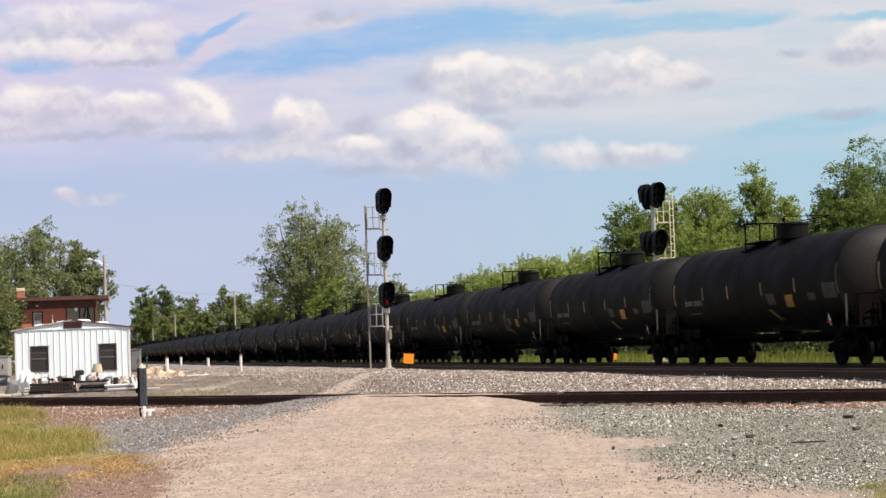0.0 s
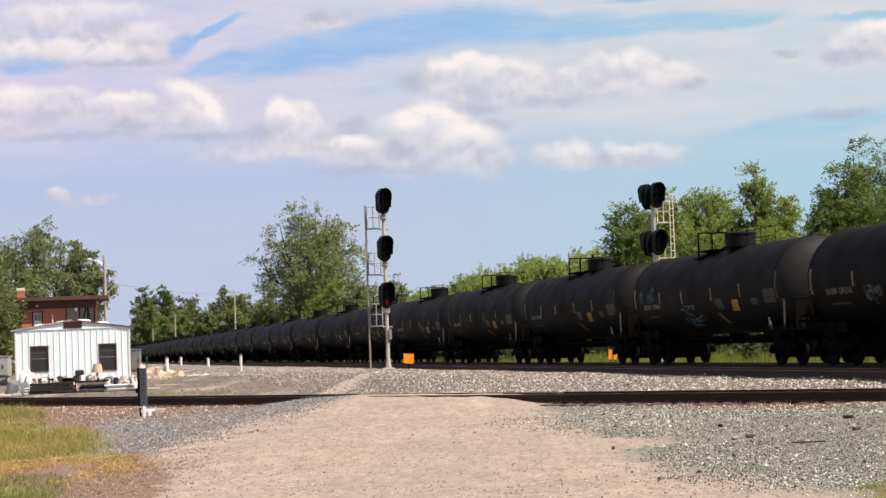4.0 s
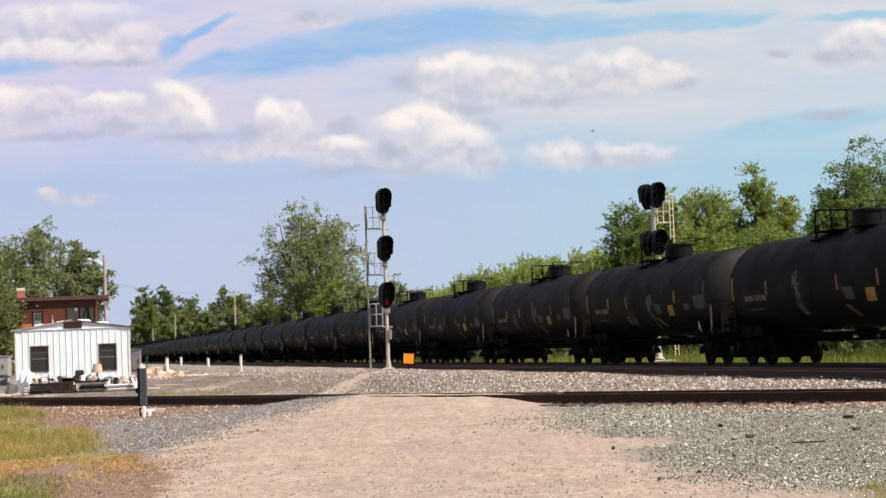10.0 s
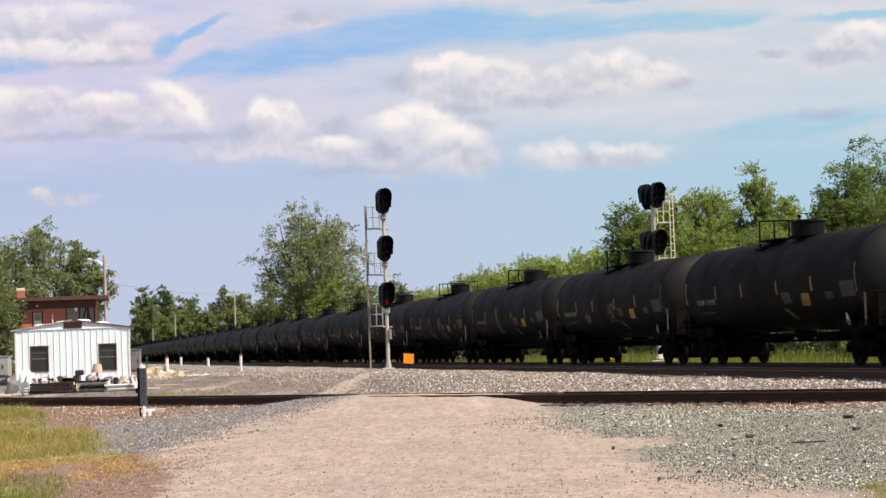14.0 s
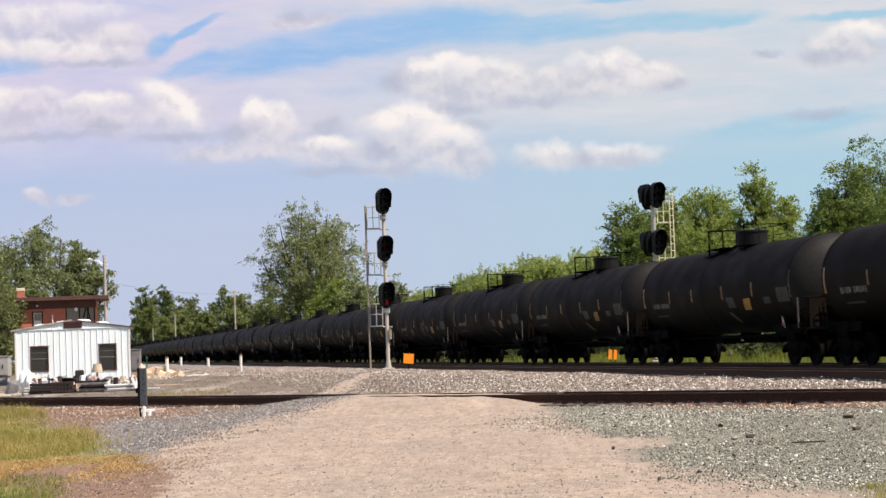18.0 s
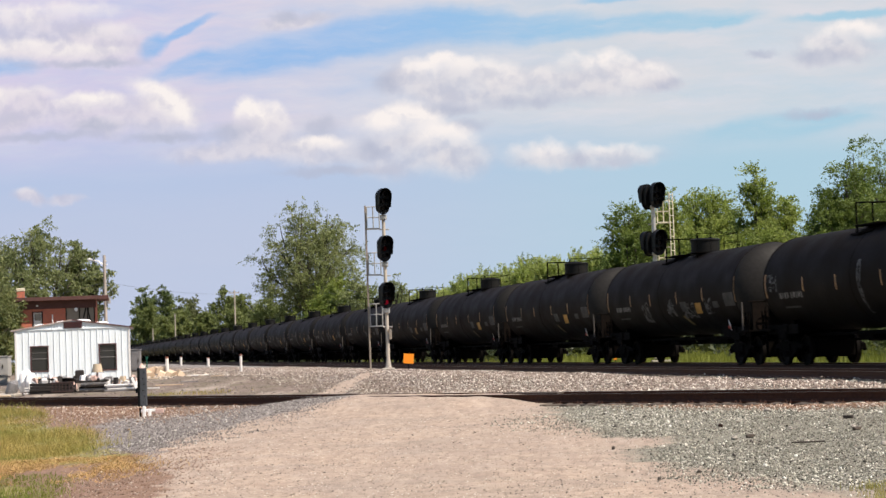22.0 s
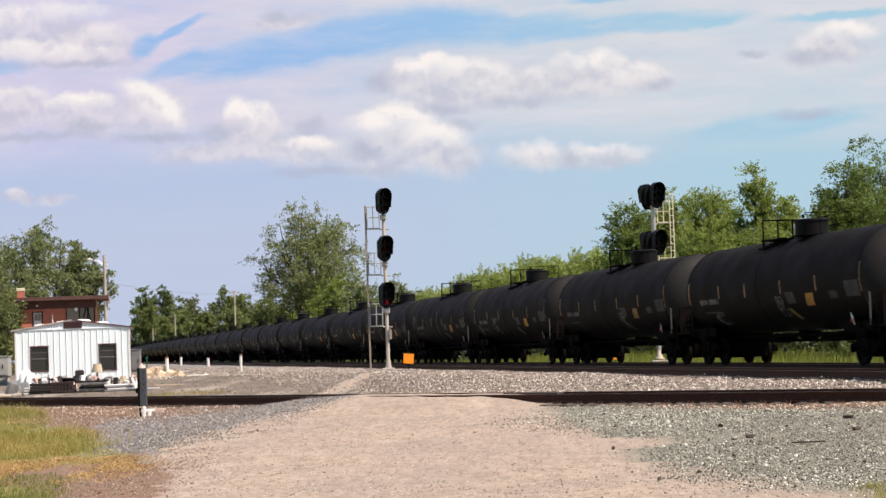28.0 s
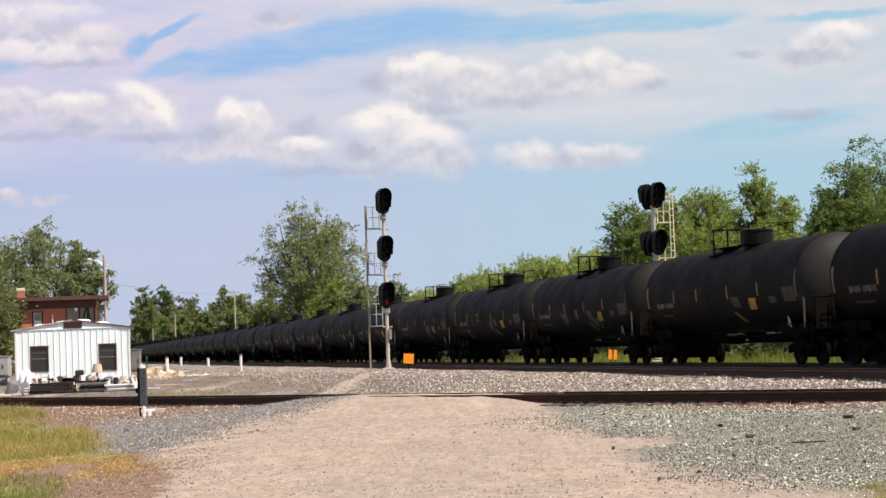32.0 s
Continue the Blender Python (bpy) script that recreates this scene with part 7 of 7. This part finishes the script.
# ---- grass ----
def blades(name, x, y, h, w, material, label, seed, lean=0.35, z=None, clump=0.0):
    """Grass blades, each a bent pair of quads, rooted at x, y."""
    rng = np.random.default_rng(seed)
    m = len(x)
    if z is None:
        z = land(x, y)[0] + relief(x, y)[0]
    a = rng.uniform(0, 6.28, m)
    hh = h * np.exp(rng.normal(0, 0.35, m)) * np.clip(1.0 + clump * relief(x * 0.8, y * 0.8)[1], 0.35, 2.4)
    ux, uy = np.cos(a) * w, np.sin(a) * w
    b = rng.uniform(0, 6.28, m)
    lx, ly = np.cos(b) * hh * lean * rng.random(m), np.sin(b) * hh * lean * rng.random(m)
    root = np.stack([x, y, z - 0.01], 1)
    side = np.stack([ux, uy, np.zeros(m)], 1)
    mid = root + np.stack([lx * 0.3, ly * 0.3, hh * 0.6], 1)
    tip = root + np.stack([lx, ly, hh], 1)
    v = np.stack([root - side, root + side, mid + side * 0.8, mid - side * 0.8, tip + side * 0.15, tip - side * 0.15], 1).reshape(-1, 3)
    i = np.arange(m)[:, None] * 6
    f = np.concatenate([i + np.array([0, 1, 2, 3]), i + np.array([3, 2, 4, 5])])
    ob = new(name, np_mesh(name, v, f, material))
    return tagged(ob, label, "grass", kind="stuff")


def verge(rng, n, x0, x1, y0, y1, test):
    x, y = rng.uniform(x0, x1, n), rng.uniform(y0, y1, n)
    k = test(x, y, rng)
    return x[k], y[k]


rng = np.random.default_rng(31)


def tall_patch(x, y, r):
    b = (x - B_P.x) * B_NORM.x + (y - B_P.y) * B_NORM.y
    edge = turf_edge(y)
    return (x < edge + r.normal(0, 0.25, len(x)) - 0.3 + 0.45 * relief(x * 1.7, y * 1.7)[1]) & (b < -2.4 + r.normal(0, 0.4, len(x))) & (x > -0.26 * y - 1) & (r.random(len(x)) < 0.62 + 0.5 * relief(x * 2.3, y * 2.3)[1]) & (((x + 8.3) / 0.9) ** 2 + ((y - 42.8) / 1.5) ** 2 > 1)


x, y = verge(rng, 200000, -14.5, -5, 30.5, 55, tall_patch)
blades("tall_grass", x, y, 0.095, 0.0045, "grass", "yellow-green unmown grass beside the track", 1, 1.3, clump=0.8)
u, v = verge(rng, 30000, -13.5, -9.0, 40, 57, lambda x, y, r: ((x + 0.2 * y + 1.6) / 1.5) ** 2 + ((y - 47) / 8) ** 2 < 1 + r.normal(0, 0.15, len(x)))
blades("tall_grass", u, v, 0.105, 0.005, "grass", "tall yellow-green grass clump beside the track", 12, 1.0, clump=0.6)
x, y = verge(rng, 80000, -8.5, -3.4, 26.4, 32.2, lambda x, y, r: (x < np.interp(y, [24.2, 27, 28.5, 30, 32], [-5.3, -4.9, -4.6, -4.9, -5.7]) + r.normal(0, 0.4, len(x))) & (r.random(len(x)) < 0.5 + 0.7 * relief(x * 2.6, y * 1.3)[1]))
blades("dry_grass", x, y, 0.05, 0.006, "straw", "flattened straw-coloured dry grass", 2, 3.6, clump=0.7)
x, y = verge(rng, 26000, -8.0, -4.4, 22, 28.2, lambda x, y, r: (x < -5.0 - 0.15 * (y - 25) + r.normal(0, 0.15, len(x))) & (r.random(len(x)) < 0.5 + 0.4 * relief(x * 2, y * 2)[1]))
blades("short_grass", x, y, 0.05, 0.004, "weed", "short green grass at the road's edge", 3, 0.6)
x, y = verge(rng, 3500, 3.7, 5.6, 17.5, 20.6, lambda x, y, r: x > 4.0 + 0.1 * (y - 18.5) + r.normal(0, 0.1, len(x)))
blades("short_grass", x, y, 0.06, 0.004, "grass", "small yellow-green tuft at the ballast's edge", 4, 0.6)
# weeds beyond the train
d, a = rng.uniform(28.0, 44, 60000), -rng.uniform(35, 190, 60000)
x, y = d * ACROSS.x + a * ALONG.x, d * ACROSS.y + a * ALONG.y
blades("weeds", x, y, 0.36, 0.014, "weed", "tall green weeds behind the train", 5)
x, y = verge(rng, 7000, -13, -3, 56, 70, lambda x, y, r: (np.abs(x + 8.8) < 1.3 + r.normal(0, 0.4, len(x))) & (np.abs(y - 65.5) < 2.0))
blades("short_grass", x, y, 0.08, 0.008, "grass", "thin grass growing in the bare yard", 6, 0.7)
x, y = verge(rng, 1500, -8.0, -2.5, 48, 60, lambda x, y, r: (np.abs(y - (50.5 - 0.9 * (x + 2))) < 0.8))
blades("short_grass", x, y, 0.06, 0.008, "grass", "thin grass along the branch track", 8, 0.7)
for k, (x, y, h, w) in enumerate(((15.6, 79, 1.5, 1.6), (16.6, 80, 1.8, 1.8), (17.4, 76, 1.4, 1.5), (13.6, 88, 1.2, 1.4), (18.6, 82, 2.0, 2.0))):
    tree(x, y, h, w, 160 + k, "leaf_dark", 0.06, "small leafy green shrub behind the train", 0.05, 9, 7, 6, 8, 0.2, 0.9, name="shrub", group="shrubs behind the train", cat="shrub")
# low scrub under the trees beyond the line; near-black leaves stand in for shade
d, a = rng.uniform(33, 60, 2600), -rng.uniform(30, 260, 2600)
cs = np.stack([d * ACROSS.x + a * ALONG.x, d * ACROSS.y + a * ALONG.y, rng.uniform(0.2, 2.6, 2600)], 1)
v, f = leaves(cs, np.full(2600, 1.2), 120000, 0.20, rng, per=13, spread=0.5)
tagged(new("scrub", np_mesh("scrub", v, f, "scrub_leaf_shaded")), "low green scrub along the line, shade darkened into its leaves", "scrub", kind="stuff")


# scrub strip added to fill bright gaps under the far cars with painted shade
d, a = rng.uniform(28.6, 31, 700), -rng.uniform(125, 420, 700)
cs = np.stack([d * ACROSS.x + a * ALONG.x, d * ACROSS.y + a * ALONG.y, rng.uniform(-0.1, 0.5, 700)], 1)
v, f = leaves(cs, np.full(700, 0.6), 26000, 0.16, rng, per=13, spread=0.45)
tagged(new("scrub", np_mesh("scrub", v, f, "scrub_leaf_shaded")), "added low scrub along the far track, shade painted into its leaves", "scrub", kind="stuff")


# ---- bird ----
BIRD = 0.45
bird = base("bird", pose(0, 0, 0), "small dark bird flying past", "bird")
part("body", Geo().lathe([(h * BIRD, r * BIRD) for h, r in ((-0.11, 0.0), (-0.06, 0.03), (0.0, 0.04), (0.06, 0.028), (0.1, 0.02), (0.13, 0.0))], (0, 0, 0), (-1, 0, 0), 10), "bird", bird)
part("tail", Geo().box((0.09, 0, 0.0), (0.06, 0.03, 0.006), 0.002), "bird", bird)
wings = []
for s in (-1, 1):
    g = Geo().prism([(-0.05, -0.004), (0.05, -0.004), (0.05, 0.004), (-0.05, 0.004)], 0.0, 0.1)
    g.box((0.03, 0.16, 0), (0.06, 0.14, 0.006), 0.002)
    g.v = [(x * BIRD, s * y * BIRD, z * BIRD) for x, y, z in g.v]
    wings.append((s, part("wing", g, "bird", bird)))


# ---- what moves ----
def motions():
    head = THETA - 90.0
    for i, c in train:
        rows = []
        for t in (0.0, 32.0):
            p = main_line(D_TRAIN, CAR_FIRST + CAR_PITCH * i + CAR_SHIFT.get(i, 0.25) - CAR_SPEED * t)
            rows.append((t, pose(p.x, p.y, 0.0, 0, 0, head)))
        walk(c, rows)
        keys = c.animation_data
        for curve in keys.action.layers[0].strips[0].channelbag(keys.action_slot).fcurves:
            for k in curve.keyframe_points:
                k.interpolation = "LINEAR"
    # the wheels roll; all cars share the turn of the first one's wheels
    for ws in wheelsets:
        x, y, z = ws.location
        step = 2.0 / FPS
        walk(ws, [(k * step, pose(x, y, z) @ Matrix.Rotation(-CAR_SPEED / 0.457 * k * step, 4, "Y")) for k in range(481)])
    for i, c in train:
        if c is first_car:
            continue
        mine = [o for o in c.children if o.name.startswith("wheelset")]
        for o in mine:
            src = min(wheelsets, key=lambda q: (q.location - o.location).length)
            o.rotation_mode = "QUATERNION"
            o.animation_data_create()
            o.animation_data.action = src.animation_data.action
            o.animation_data.action_slot = src.animation_data.action_slot
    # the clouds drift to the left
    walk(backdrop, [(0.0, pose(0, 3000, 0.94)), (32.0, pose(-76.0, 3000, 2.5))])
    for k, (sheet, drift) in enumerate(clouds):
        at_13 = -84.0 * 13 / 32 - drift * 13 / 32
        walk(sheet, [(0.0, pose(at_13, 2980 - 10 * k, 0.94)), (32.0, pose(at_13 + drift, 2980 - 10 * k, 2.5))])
    # the bird crosses and beats its wings
    path = ((0.0, 118.99, 170, 20.8), (5.0, 35.69, 110, 13.4), (8.0, 15.68, 90, 10.9), (11.0, 2.06, 70, 8.41), (11.4, 0.56, 66, 8.0), (11.8, -1.32, 62, 7.58), (12.2, -3.42, 60, 7.32),
            (12.6, -5.66, 58, 6.85), (13.0, -7.78, 56, 6.13), (13.4, -9.97, 55, 5.56), (14.0, -13.6, 54, 4.9), (20.0, -60.0, 50, 6.0), (32.0, -140.0, 40, 12.0))
    walk(bird, [(t, pose(x, y, z)) for t, x, y, z in path])
    for s, w in wings:
        walk(w, [(k * 0.1, pose(0, 0, 0, s * 32 * math.sin(k * 1.9), 0, 0)) for k in range(321)])


motions()
